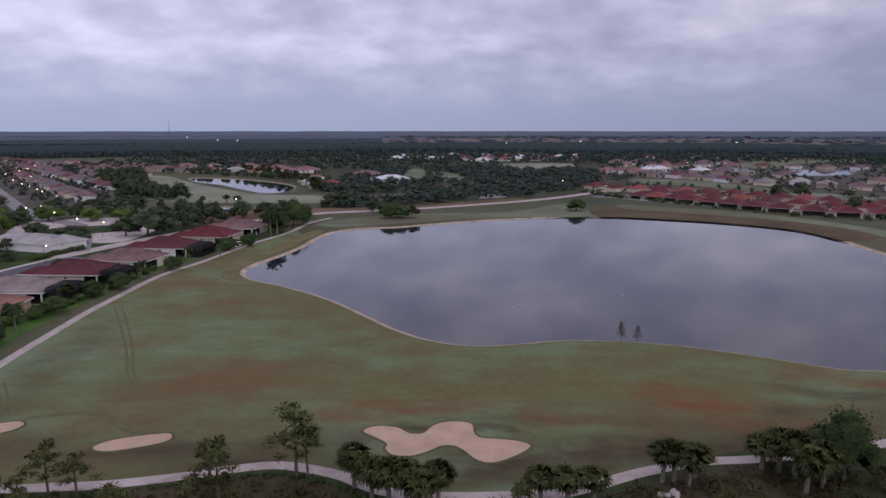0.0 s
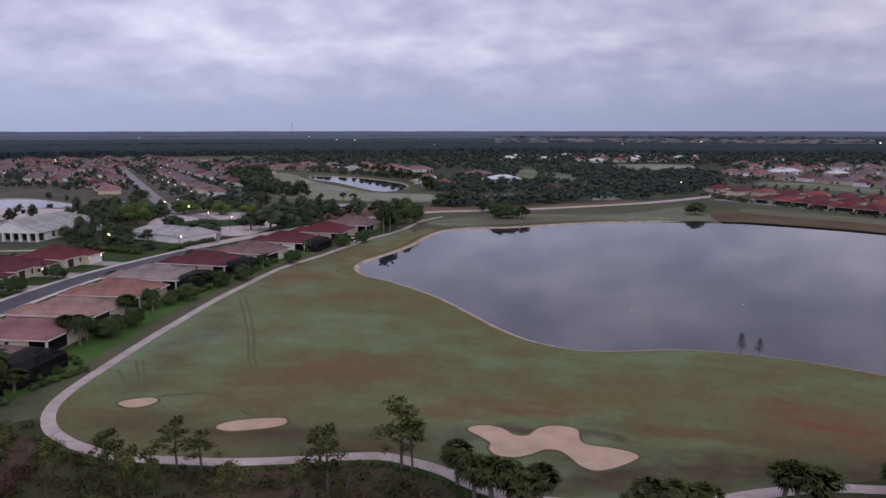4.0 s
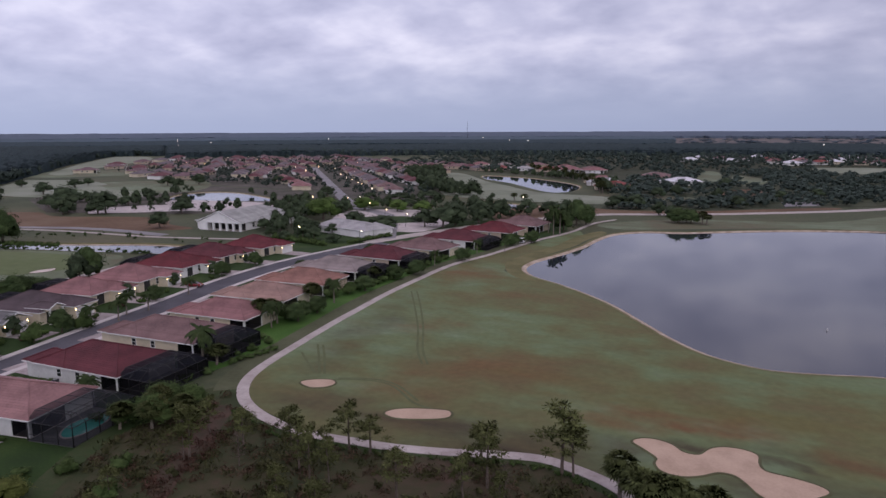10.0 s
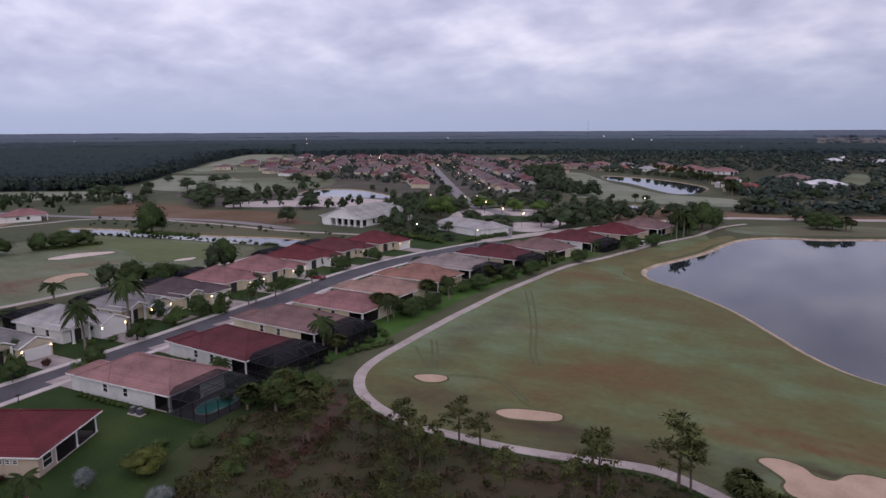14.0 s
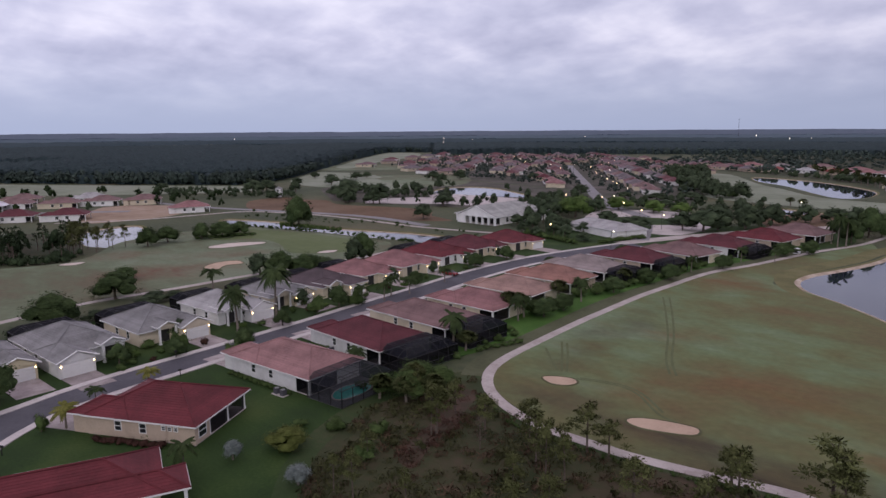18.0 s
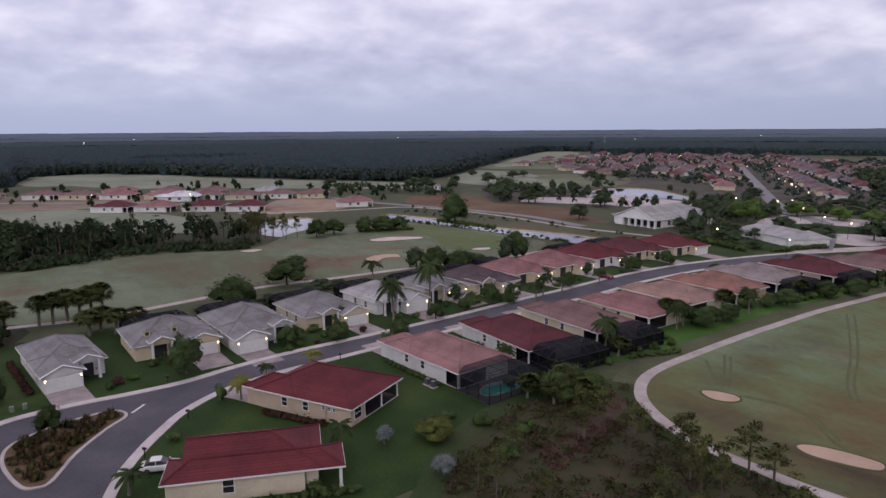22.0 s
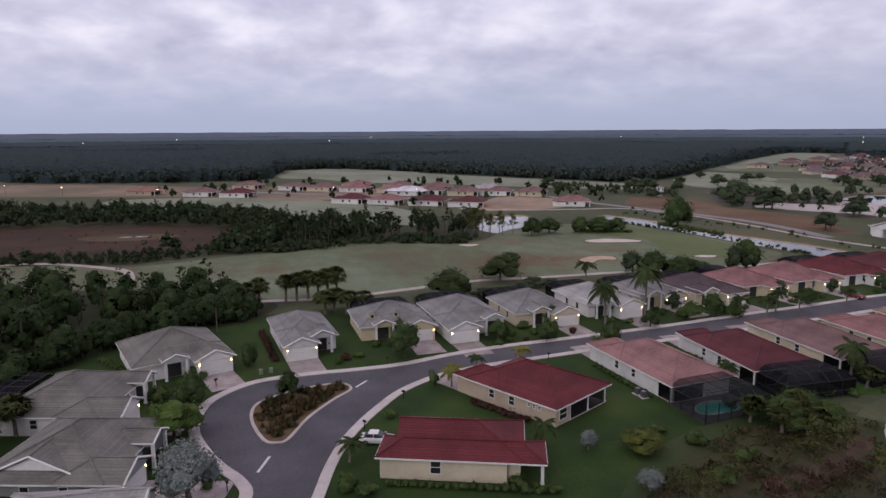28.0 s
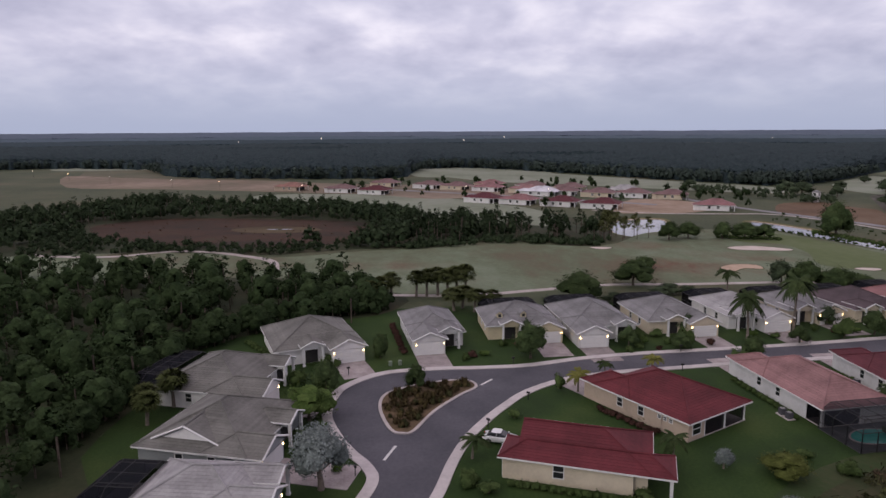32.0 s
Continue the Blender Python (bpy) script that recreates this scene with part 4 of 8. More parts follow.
def house(x, y, rot, blocks, wall, roof, label, pitch=0.42, eave=2.75, windows=(), garages=(), lamps=(), posts=(), gables=(), porch=(), body=None, step=0.42, group="houses", whole=False, rakes=True, post_lift=0.0):
    """A one-storey house. blocks: roof rectangles x0, x1, y0, y1, ends; body: wall rectangles (else the roofs' less the eaves)."""
    h = new("house")
    h.matrix_world = pose(x, y, 0, 0, 0, rot)
    tagged(h, label, "house", group)
    wm, rm = Mesh(), Mesh()
    cm, tm = (Mesh(), Mesh()) if whole else (Pieces(), Pieces())
    for i, (x0, x1, y0, y1, ends, *lift) in enumerate(blocks):
        z = eave + 0.015 * i + (lift[0] if lift else 0)
        roof_block(rm, cm, tm, x0, x1, y0, y1, z, pitch, ends, step, rakes)
        if lift:
            wm.box(x0 + 0.6, x1 - 0.75, y0 + 0.45, y1 - 0.45, eave - 0.1, z + 0.1)
    o = 0.5
    for x0, x1, y0, y1 in body or [(b[0] + o, b[1] - o, b[2] + o, b[3] - o) for b in blocks]:
        wm.box(x0, x1, y0, y1, 0, eave - 0.08)
    for x, y0, y1, *rest in gables:
        gable_wall(wm, x, y0, y1, eave + (rest[1] if len(rest) > 1 else 0), pitch, rest[0] if rest else "x")
    if whole:
        for x0, x1, y0, y1, *_ in blocks:
            wm.box(x0 + 0.05, x1 - 0.05, y0 + 0.05, y1 - 0.05, eave - 0.2, eave - 0.01)
    wm.part("wall", WALLS[wall], h)
    rm.part("roof", ROOFS[roof], h)
    if not whole:
        cm.part("ridge_cap", ROOFS[roof], h)
        tm.part("fascia", white_paint, h)
    for w in windows:
        window(h, *w)
    for g in garages:
        garage_door(h, *g)
    for l in lamps:
        wall_lamp(h, *l)
    if posts:
        columns(h, posts, eave - 0.1 + post_lift, white_paint)
    # Thin dark sheets on the wall stand in for the porch's shade.
    for p in porch:
        Mesh().box(*p).part("porch_shade", shade_dark, h, "dark sheet put in for the porch's shade")
    return h


def at_corner(ax, ay, ang, L, W):
    """Centre of a footprint whose near front corner is (ax, ay), its length at ang and its width to the left of that."""
    c, s = math.cos(radians(ang)), math.sin(radians(ang))
    return ax + c * L / 2 - s * W / 2, ay + s * L / 2 + c * W / 2


# lakeside row: front to the street, screened porch towards the fairway; roof lengths run away from the street
def lakeside(ax, ay, ang, L, W, wall, roof, label, cage=None, lanai=4.0, extra=(), pool=False, front=True, room=(0.55, 1.0), more=()):
    cx, cy = at_corner(ax, ay, ang, L, W)
    l, w = L / 2, W / 2
    blocks = [(-l, l, -w, w, "hh")]
    if front:
        blocks.append((-l - 2.4, -l + 7, -w * 0.98, -w + 6.6, "hh"))
    blocks += list(extra)
    r0, r1 = max(room[0] * W - w, -w + 0.5), min(room[1] * W - w, w - 0.5)
    o0, o1 = (-w + 0.6, r0) if r1 > w - 1 else (r1, w - 0.6)
    body = [(-l + 0.5, l - lanai, -w + 0.5, w - 0.5), (l - lanai - 0.2, l - 0.5, r0, r1)]
    if front:
        body.append((-l - 1.9, -l + 1, -w + 0.6, -w + 6.1))
    wins = [(-l + L * 0.3, -w + 0.5, 0.9, 1.2, 1.0, "-y"), (-l + L * 0.52, -w + 0.5, 0.9, 1.2, 1.0, "-y"), *((l + mx, -w + 0.5, ww, wh, wz, "-y") for mx, ww, wh, wz in more)]
    if r0 < -w + 1:
        wins.append((l - 0.5, (r0 + r1) / 2, 1.6, 1.5, 0.8, "+x"))
    h = house(cx, cy, ang, blocks, wall, roof, label, windows=wins, body=body, posts=[(l - 0.75, o0 + 0.15 + k * (o1 - o0 - 0.3)) for k in ((0, 0.5, 1) if o1 - o0 > 7 else (0, 1))], porch=[(l - lanai, l - lanai + 0.03, o0, o1, 0.05, 2.55)], group="lakeside houses")
    sc = Mesh().poly((l - 0.62, o0, 0.1), (l - 0.62, o1, 0.1), (l - 0.62, o1, 2.5), (l - 0.62, o0, 2.5))
    if o0 < -w + 1:
        sc.poly((l - lanai, -w + 0.62, 0.1), (l - 0.62, -w + 0.62, 0.1), (l - 0.62, -w + 0.62, 2.5), (l - lanai, -w + 0.62, 2.5))
    sc.part("porch_screen", screen, h, "dark insect screen")
    Mesh().box(l - lanai, l - 0.5, -w + 0.5, w - 0.5, 0, 0.1).part("porch_floor", concrete, h)
    if front:
        garage_door(h, -l - 1.93, -w + 3.35, "-x")
    if front:
        drv = Mesh().box(-l - 8.6, -l - 1.9, -w + 0.7, -w + 6.0, -0.05, 0.06).part("driveway", pavers)
        drv.matrix_world = pose(cx, cy, 0, 0, 0, ang)
        tagged(drv, "pale pinkish-grey paved driveway from garage to street", "driveway", "driveways")
    if cage:
        d, y0, y1 = cage
        pool_cage("pool_cage", l - 0.4, l + d, y0 * W - w, y1 * W - w, 2.6, pose(cx, cy, 0, 0, 0, ang), "dark bronze screened pool enclosure behind a house", pool)
    return h


lakeside(-91.9, 25.0, 31, 16.8, 13.2, "beige", "red", "beige stucco house with a bright red tiled hip roof", lanai=4.5, room=(0.0, 0.28), more=((-5.0, 0.45, 0.45, 1.7), (-4.1, 0.45, 0.45, 1.7), (-3.2, 0.45, 0.45, 1.7)))
lakeside(-100.2, 49.9, 8, 19.4, 12.0, "pale", "pink", "pale stucco house with a faded pink tiled roof", cage=(6.8, 0.0, 0.92), pool=True, lanai=3.5)
lakeside(-102, 67.8, 1, 18.5, 12.6, "pale", "deep_red", "pale stucco house with a deep red tiled roof", cage=(6.0, 0.05, 1.0))
lakeside(-104.6, 84.1, 2, 20.0, 11.8, "cream", "brown_pink", "cream stucco house with a brownish pink tiled roof", cage=(5.5, 0.05, 0.95))
lakeside(-103.4, 99.4, 3, 17.0, 11.5, "cream", "rose", "cream stucco house with a rose tiled roof")
lakeside(-105.5, 114.2, 4, 17.0, 12.0, "cream", "sand", "cream stucco house with a sandy pink tiled roof")
lakeside(-106.5, 130.6, 3, 17.5, 12.5, "beige", "orange", "beige stucco house with an orange-brown tiled roof")
lakeside(-108, 147.5, 1, 18.0, 12.5, "pale", "grey_brown", "pale stucco house with a grey-brown tiled roof", cage=(5.0, 0.05, 0.9))
lakeside(-105.5, 167.5, -3, 18.5, 13.0, "beige", "deep_red", "beige stucco house with a dark red tiled roof", cage=(4.0, 0.05, 0.9))
lakeside(-100, 186.5, -8, 17.5, 13.0, "cream", "brown_pink", "cream stucco house with a brown tiled roof")
lakeside(-97.8, 206.8, -6, 19.0, 13.0, "white", "deep_red", "white stucco house with a dark red tiled roof", cage=(4.0, 0.05, 0.9))
lakeside(-92, 229, -6, 18.0, 14.0, "beige", "red", "beige stucco house with a red tiled roof")
lakeside(-88, 249.5, -8, 18.0, 14.0, "beige", "brown_pink", "beige stucco house with a brown tiled roof")

# the red-roofed house by the turning bulb, its long blank side to the lawn
hx, hy = at_corner(-70.5, 8.8, 70.8, 19.2, 10.6)
house(hx, hy, 70.8, [(-9.6, 9.6, -5.3, 0.4, "hh"), (-7.6, 7.2, -5.25, 6.0, "gh")], "cream", "red", "cream stucco house with a ribbed red tiled roof and clipped hedge", pitch=0.42,
      windows=[(-2.8, -4.8, 1.1, 1.5, 0.9, "-y")], gables=[(-7.3, -5.25, 6.0)], body=[(-9.1, 5.2, -4.8, 0), (-7.1, 6.7, -4.2, 5.5)], posts=[(9.1, -4.8), (9.1, -0.2)], porch=[(5.2, 5.25, -4.7, -0.1, 0.05, 2.6)], garages=[(-9.14, -2.2, "-x")], step=0.4, group="lakeside houses", rakes=False)


# grey-roofed row across the street, garage and porch towards the street
def streetside(ax, ay, ang, L, W, wall, roof, label, garage_right=True, reach=4.0, gw=6.6, porch_gable=True, side_gable=None, dormers=(), cage=True, porch_at=3.2, hipped=False, drive=7.5):
    """(ax, ay): the street-front corner that comes first along the street; ang: the way the front faces."""
    c, s = math.cos(radians(ang)), math.sin(radians(ang))
    cx, cy = ax - c * L / 2 - s * W / 2, ay - s * L / 2 + c * W / 2
    l, w = L / 2, W / 2
    g0, g1 = (w - gw, w) if garage_right else (-w, -w + gw)
    p0, p1 = (-w + porch_at - 2.1, -w + porch_at + 2.1) if garage_right else (w - porch_at - 2.1, w - porch_at + 2.1)
    blocks = [(-l, l - 2.0, -w, w, "hh"), (l - 8, l - 2.0 + reach, g0, g1, "hh" if hipped else "hg")]
    gables = [] if hipped else [(l - 2.0 + reach - 0.55, g0, g1)]
    if porch_gable:
        blocks.append((l - 7, l - 0.6, p0, p1, "hg", 0.55))
        gables.append((l - 1.3, p0, p1, "x", 0.55))
    if side_gable:
        blocks.append((*side_gable, -w + 1.3, -w + 2.3 + side_gable[1] - side_gable[0], "gh", 0.5))
        pediment = Mesh()
        gable_wall(pediment, -w + 1.65, *side_gable, 3.25, 0.44, "y")
    body = [(-l + 0.5, l - 2.5, -w + 0.5, w - 0.5), (l - 5, l - 2.5 + reach, g0 + 0.5, g1 - 0.5)]
    front = l - 2.5
    pm = (p0 + p1) / 2
    h = house(cx, cy, ang, blocks, wall, roof, label, pitch=0.44, body=body, gables=gables, windows=[(front, (p1 + 2.0) if garage_right else (p0 - 2.0), 1.5, 1.4, 0.9, "+x"), (-l + L * 0.35, -w + 0.5, 0.9, 1.2, 1.0, "-y"), (-l + L * 0.6, -w + 0.5, 0.9, 1.2, 1.0, "-y")],
              posts=[(l - 0.95, p0 + 0.5), (l - 0.95, p1 - 0.5)] if porch_gable else (), porch=[(front, front + 0.03, pm - 1.05, pm + 1.05, 0.05, 2.5)], group="grey-roofed houses", post_lift=0.55 if porch_gable else 0.0)
    if side_gable:
        pediment.part("pediment", WALLS["white"], h, "pale boarded gable with white trim")
    for dy in dormers:
        z0 = 2.75 + 0.44 * 2.6
        dm = Mesh().box(l - 5.6, l - 4.2, dy - 0.55, dy + 0.55, z0 - 0.6, z0 + 0.55)
        dm.poly((l - 4.2, dy - 0.55, z0 + 0.55), (l - 4.2, dy + 0.55, z0 + 0.55), (l - 4.2, dy, z0 + 1.0))
        d = dm.part("dormer", WALLS[wall], h, "small gabled roof dormer")
        dr = Mesh()
        for sg in (-1, 1):
            dr.poly((l - 6.4, dy, z0 + 1.08), (l - 4.0, dy, z0 + 1.08), (l - 4.0, dy + sg * 0.75, z0 + 0.48), (l - 6.0, dy + sg * 0.75, z0 + 0.48))
        dr.part("dormer_roof", ROOFS[roof], d)
        Mesh().box(l - 4.22, l - 4.15, dy - 0.28, dy + 0.28, z0 - 0.05, z0 + 0.5).part("pane", dark_glass, d)
    garage_door(h, l - 2.5 + reach + 0.04, (g0 + g1) / 2, "+x")
    wall_lamp(h, l - 2.5 + reach + 0.1, g1 - 0.75, 2.0)
    wall_lamp(h, l - 2.5 + reach + 0.1, g0 + 0.75, 2.0)
    if cage:
        pool_cage("pool_cage", l - 0.3, l + 5.5, -w + 0.8, w - 1.5, 2.7, pose(cx, cy, 0, 0, 0, ang + 180), "dark screened pool enclosure behind a grey-roofed house", False)
    # paved drive to the kerb
    d0, d1 = (g0 + g1) / 2 - 2.7, (g0 + g1) / 2 + 2.7
    drv = Mesh().box(l - 2.4 + reach, l - 2.4 + reach + drive, d0, d1, -0.05, 0.06).part("driveway", pavers)
    drv.matrix_world = pose(cx, cy, 0, 0, 0, ang)
    tagged(drv, "pale pinkish-grey paved driveway from garage to street", "driveway", "driveways")
    return h


streetside(-106.4, -23.2, 20, 18, 15.5, "white", "weathered", "white stucco house with a weathered grey tiled roof", True, reach=2.6, cage=False, porch_at=6.4)
streetside(-114.8, -1.2, 9, 18, 10.5, "pale", "grey", "pale stucco house with a grey roof and gabled garage", False, gw=6.4, cage=False)
streetside(-119.3, 13.0, 4, 15.5, 14.3, "yellow", "grey", "yellow stucco house with a grey roof and two small dormers", True, reach=3.4, dormers=(-4.2, 0.4), porch_at=4.6)
streetside(-117.8, 28.4, 5, 19, 13.5, "pale", "grey", "white-trimmed house with a grey roof and gabled garage", False, reach=4.4)
streetside(-120.8, 44.2, 6, 17, 13.5, "cream", "grey", "cream stucco house with a grey roof and columned porch", True, reach=3.0, porch_at=5.2)
streetside(-123.5, 61.0, 7, 17, 12.0, "white", "pale_grey", "white stucco house with a pale grey roof", True, reach=3.5)
streetside(-127.0, 75.0, 8, 15, 11.5, "cream", "grey", "cream stucco house with a grey roof and white porch", True, reach=2.5)
streetside(-126.5, 88.5, 8, 17, 12.5, "cream", "dark_brown", "cream stucco house with a dark brown tiled roof", True, reach=3.0, hipped=True, porch_gable=True)
streetside(-129.5, 103, 8, 17, 12.0, "cream", "rose", "cream stucco house with a rose tiled roof", True, reach=2.5, hipped=True, porch_gable=False)
streetside(-130.8, 117.5, 8, 18, 13.5, "cream", "rose", "cream stucco house with a pinkish tiled roof", True, reach=2.5, cage=False, hipped=True, porch_gable=False)
streetside(-133.5, 134.5, 6, 19, 13.5, "white", "red", "white stucco house with a red tiled roof", True, reach=2.5, hipped=True, porch_gable=False)
streetside(-135, 150.5, 3, 19, 13.5, "cream", "deep_red", "cream stucco house with a deep red tiled roof", True, reach=2.5, hipped=True, porch_gable=False)
streetside(-134, 167, -2, 18, 13.5, "cream", "red", "cream stucco house with a red tiled roof at the row's end", True, reach=2.5, cage=False, hipped=True, porch_gable=False)
# three houses on the inner side of the bulb, fronts turned to it
streetside(-89.4, -22.4, 76, 16.5, 16, "white", "weathered", "white stucco house with a large grey tiled roof", False, reach=3.0)
streetside(-70.8, -17.4, 75, 16.8, 16.5, "grey", "weathered", "grey stucco house with stepped grey tiled roof and side gable", False, reach=2.0, side_gable=(-6.6, 2.2), porch_at=6.0, cage=False, drive=10.0)
streetside(-58.9, -14.6, 82, 15, 11, "grey", "pale_grey", "grey stucco house with a pale ribbed roof", False, reach=2.0, drive=9.0)

# ---- plants ----
def leaf_mat(name, dark, light, spec=0.02, island=0.26):
    m = material(name, [dark, tuple((a + b) / 2 for a, b in zip(dark, light)), light], 0.45, 0.8, island=island, fine_scale=3.0, spec=spec, per_object=0.18, bump=1.0, bump_scale=2.4)
    for n in m.node_tree.nodes:
        if n.type == "BUMP":
            n.inputs["Distance"].default_value = 0.25
    return m


oak_leaf = leaf_mat("oak_leaf", (0.028, 0.047, 0.02), (0.074, 0.105, 0.043))
pine_leaf = leaf_mat("pine_needle", (0.06, 0.072, 0.027), (0.135, 0.146, 0.062))
palm_leaf = leaf_mat("palm_leaf", (0.046, 0.058, 0.022), (0.1, 0.116, 0.048))
queen_leaf = leaf_mat("queen_palm_leaf", (0.026, 0.042, 0.018), (0.06, 0.082, 0.034))
shrub_leaf = leaf_mat("shrub_leaf", (0.036, 0.06, 0.021), (0.092, 0.13, 0.048))
bright_leaf = leaf_mat("bright_leaf", (0.046, 0.082, 0.022), (0.11, 0.16, 0.05))
yellow_leaf = leaf_mat("yellow_leaf", (0.055, 0.07, 0.018), (0.115, 0.13, 0.042))
areca_leaf = leaf_mat("areca_leaf", (0.1, 0.105, 0.028), (0.2, 0.195, 0.06))
silver_leaf = leaf_mat("silver_leaf", (0.12, 0.145, 0.14), (0.26, 0.3, 0.295))
twig_grey = leaf_mat("twig_grey", (0.1, 0.09, 0.085), (0.17, 0.155, 0.15))
mid_leaf = leaf_mat("mid_leaf", (0.03, 0.045, 0.027), (0.074, 0.098, 0.056))
umber_leaf = leaf_mat("umber_leaf", (0.06, 0.046, 0.026), (0.13, 0.10, 0.055))
olive_leaf = leaf_mat("olive_leaf", (0.045, 0.05, 0.024), (0.10, 0.10, 0.048))
straw_leaf = leaf_mat("straw_leaf", (0.09, 0.075, 0.035), (0.19, 0.15, 0.075))
belt_leaf = leaf_mat("belt_leaf", (0.02, 0.034, 0.018), (0.05, 0.07, 0.037))
wild_leaf = leaf_mat("wild_leaf", (0.05, 0.058, 0.024), (0.095, 0.096, 0.046))
bramble_leaf = leaf_mat("bramble_leaf", (0.066, 0.048, 0.032), (0.12, 0.08, 0.056))
rust_leaf = leaf_mat("rust_leaf", (0.06, 0.036, 0.028), (0.13, 0.072, 0.055))
red_leaf = leaf_mat("red_leaf", (0.042, 0.024, 0.02), (0.08, 0.042, 0.034))
wood_leaf = leaf_mat("woodland_leaf", (0.017, 0.03, 0.013), (0.044, 0.066, 0.029))
# Distant trees: haze put into the colour, paler and bluer than woodland leaves.
far_haze_leaf = leaf_mat("far_haze_leaf", (0.034, 0.049, 0.042), (0.068, 0.089, 0.077))


def rounded(q, own=0.45, up=0.35):
    """Leaf quads turned outwards, and soft normals for them that follow the crown's round shape."""
    q = np.asarray(q, np.float32).reshape(-1, 4, 3)
    p = q.reshape(-1, 3)
    top, wide = np.percentile(p[:, 2], 99), max(np.percentile(np.abs(p[:, :2]), 96), 0.1)
    low = np.percentile(p[:, 2], 4)
    mid, half = low + 0.4 * (top - low), max(0.6 * (top - low), 0.1)
    geo = np.cross(q[:, 1] - q[:, 0], q[:, 2] - q[:, 0])
    geo = geo / np.maximum(np.linalg.norm(geo, axis=1, keepdims=True), 1e-6)
    c = (q.mean(1) - np.array([0, 0, mid])) / np.array([wide, wide, half])
    c = c / np.maximum(np.linalg.norm(c, axis=1, keepdims=True), 0.25) + np.array([0, 0, up])
    flip = (geo * c).sum(1) < 0
    q = np.where(flip[:, None, None], q[:, ::-1], q)
    geo = np.where(flip[:, None], -geo, geo)
    n = c + own * geo
    n = n / np.maximum(np.linalg.norm(n, axis=1, keepdims=True), 1e-6)
    return q, np.repeat(n[:, None], 4, 1).astype(np.float32)


def quad_mesh(name, q, mat, parent=None, label="", tubes=None, tube_mat=None, normals=None):
    """One mesh of loose quads q (n, 4, 3); tubes: a Mesh joined in with its own material; normals: one for each corner."""
    q = np.asarray(q, np.float32).reshape(-1, 4, 3)
    v = q.reshape(-1, 3)
    faces = np.arange(len(v), dtype=np.int32)
    starts, totals, index = np.arange(0, len(v), 4, dtype=np.int32), np.full(len(q), 4, np.int32), np.zeros(len(q), np.int32)
    if tubes is not None and len(tubes[0]):
        tv, tq, tn = tubes
        if normals is not None:
            normals = np.concatenate([normals.reshape(-1, 3), np.asarray(tn, np.float32)])
        faces = np.concatenate([faces, (np.asarray(tq, np.int32) + len(v)).ravel()])
        starts = np.arange(0, len(faces), 4, dtype=np.int32)
        totals = np.full(len(starts), 4, np.int32)
        index = np.concatenate([index, np.ones(len(starts) - len(index), np.int32)])
        v = np.concatenate([v, np.asarray(tv, np.float32)])
    me = bpy.data.meshes.new(name)
    me.vertices.add(len(v))
    me.vertices.foreach_set("co", v.ravel())
    me.loops.add(len(faces))
    me.loops.foreach_set("vertex_index", faces)
    me.polygons.add(len(starts))
    me.polygons.foreach_set("loop_start", starts)
    me.materials.append(mat)
    if tube_mat:
        me.materials.append(tube_mat)
    me.polygons.foreach_set("material_index", index)
    me.update(calc_edges=True)
    if normals is not None:
        me.attributes.new("custom_normal", "FLOAT_VECTOR", "POINT").data.foreach_set("vector", np.ascontiguousarray(normals, np.float32).ravel())
        me.update()
    ob = new(name, me)
    if parent:
        ob.parent = parent
    if label:
        ob["label"] = label
    return ob


def unit(a):
    return a / np.maximum(np.linalg.norm(a, axis=-1, keepdims=True), 1e-6)


def leaves(rng, centre, normal, length, width):
    """Leaf quads about points; normal: the way each looks, roughly."""
    n = len(centre)
    nrm = unit(normal + rng.normal(0, 0.42, (n, 3)))
    a = unit(np.cross(nrm, rng.normal(0, 1, (n, 3))))
    b = np.cross(nrm, a)
    l, w = (np.broadcast_to(s, n)[:, None] * rng.uniform(0.6, 1.3, (n, 1)) / 2 for s in (length, width))
    return np.stack([centre - a * l - b * w * 0.5, centre + a * l * 0.1 - b * w, centre + a * l, centre - a * l * 0.2 + b * w], 1)


def core(rng, centre, r, flat=0.75, cells=2):
    """The closed inside of a leaf clump: a lumpy round body."""
    g = np.linspace(-1, 1, cells + 1)
    lump = rng.uniform(0.8, 1.12, (cells + 1,) * 3)
    turn = np.linalg.qr(rng.normal(0, 1, (3, 3)))[0]
    out = []
    for ax in range(3):
        for side in (0, cells):
            for i in range(cells):
                for j in range(cells):
                    quad = []
                    for a, b in ((i, j), (i + 1, j), (i + 1, j + 1), (i, j + 1)):
                        k = [0, 0, 0]
                        k[ax], k[(ax + 1) % 3], k[(ax + 2) % 3] = side, a, b
                        p = np.array([g[k[0]], g[k[1]], g[k[2]]])
                        quad.append(turn @ (p / np.linalg.norm(p)) * lump[tuple(k)])
                    out.append(quad)
    return centre + np.array(out) * r * np.array([1, 1, flat])


def crown(rng, lobes, tufts, n, size, cells):
    """A closed leafy crown. lobes: centre, radius, flatness of its big rounded masses, each set with loose leaf tufts."""
    out = []
    for c, r, flat in lobes:
        out.append(core(rng, c, r * 0.8, flat, cells))
        if tufts:
            d = unit(rng.normal(0, 1, (tufts, 3)) + np.array([0, 0, 0.35]))
            at = np.repeat(c + d * r * rng.uniform(0.86, 1.08, (tufts, 1)) * np.array([1, 1, flat]), n, 0)
            way = np.repeat(d, n, 0)
            p = at + rng.normal(0, 0.19, (tufts * n, 3)) * r
            out.append(leaves(rng, p, way + np.array([0, 0, 0.3]), size, size * 0.62))
    return np.concatenate(out)


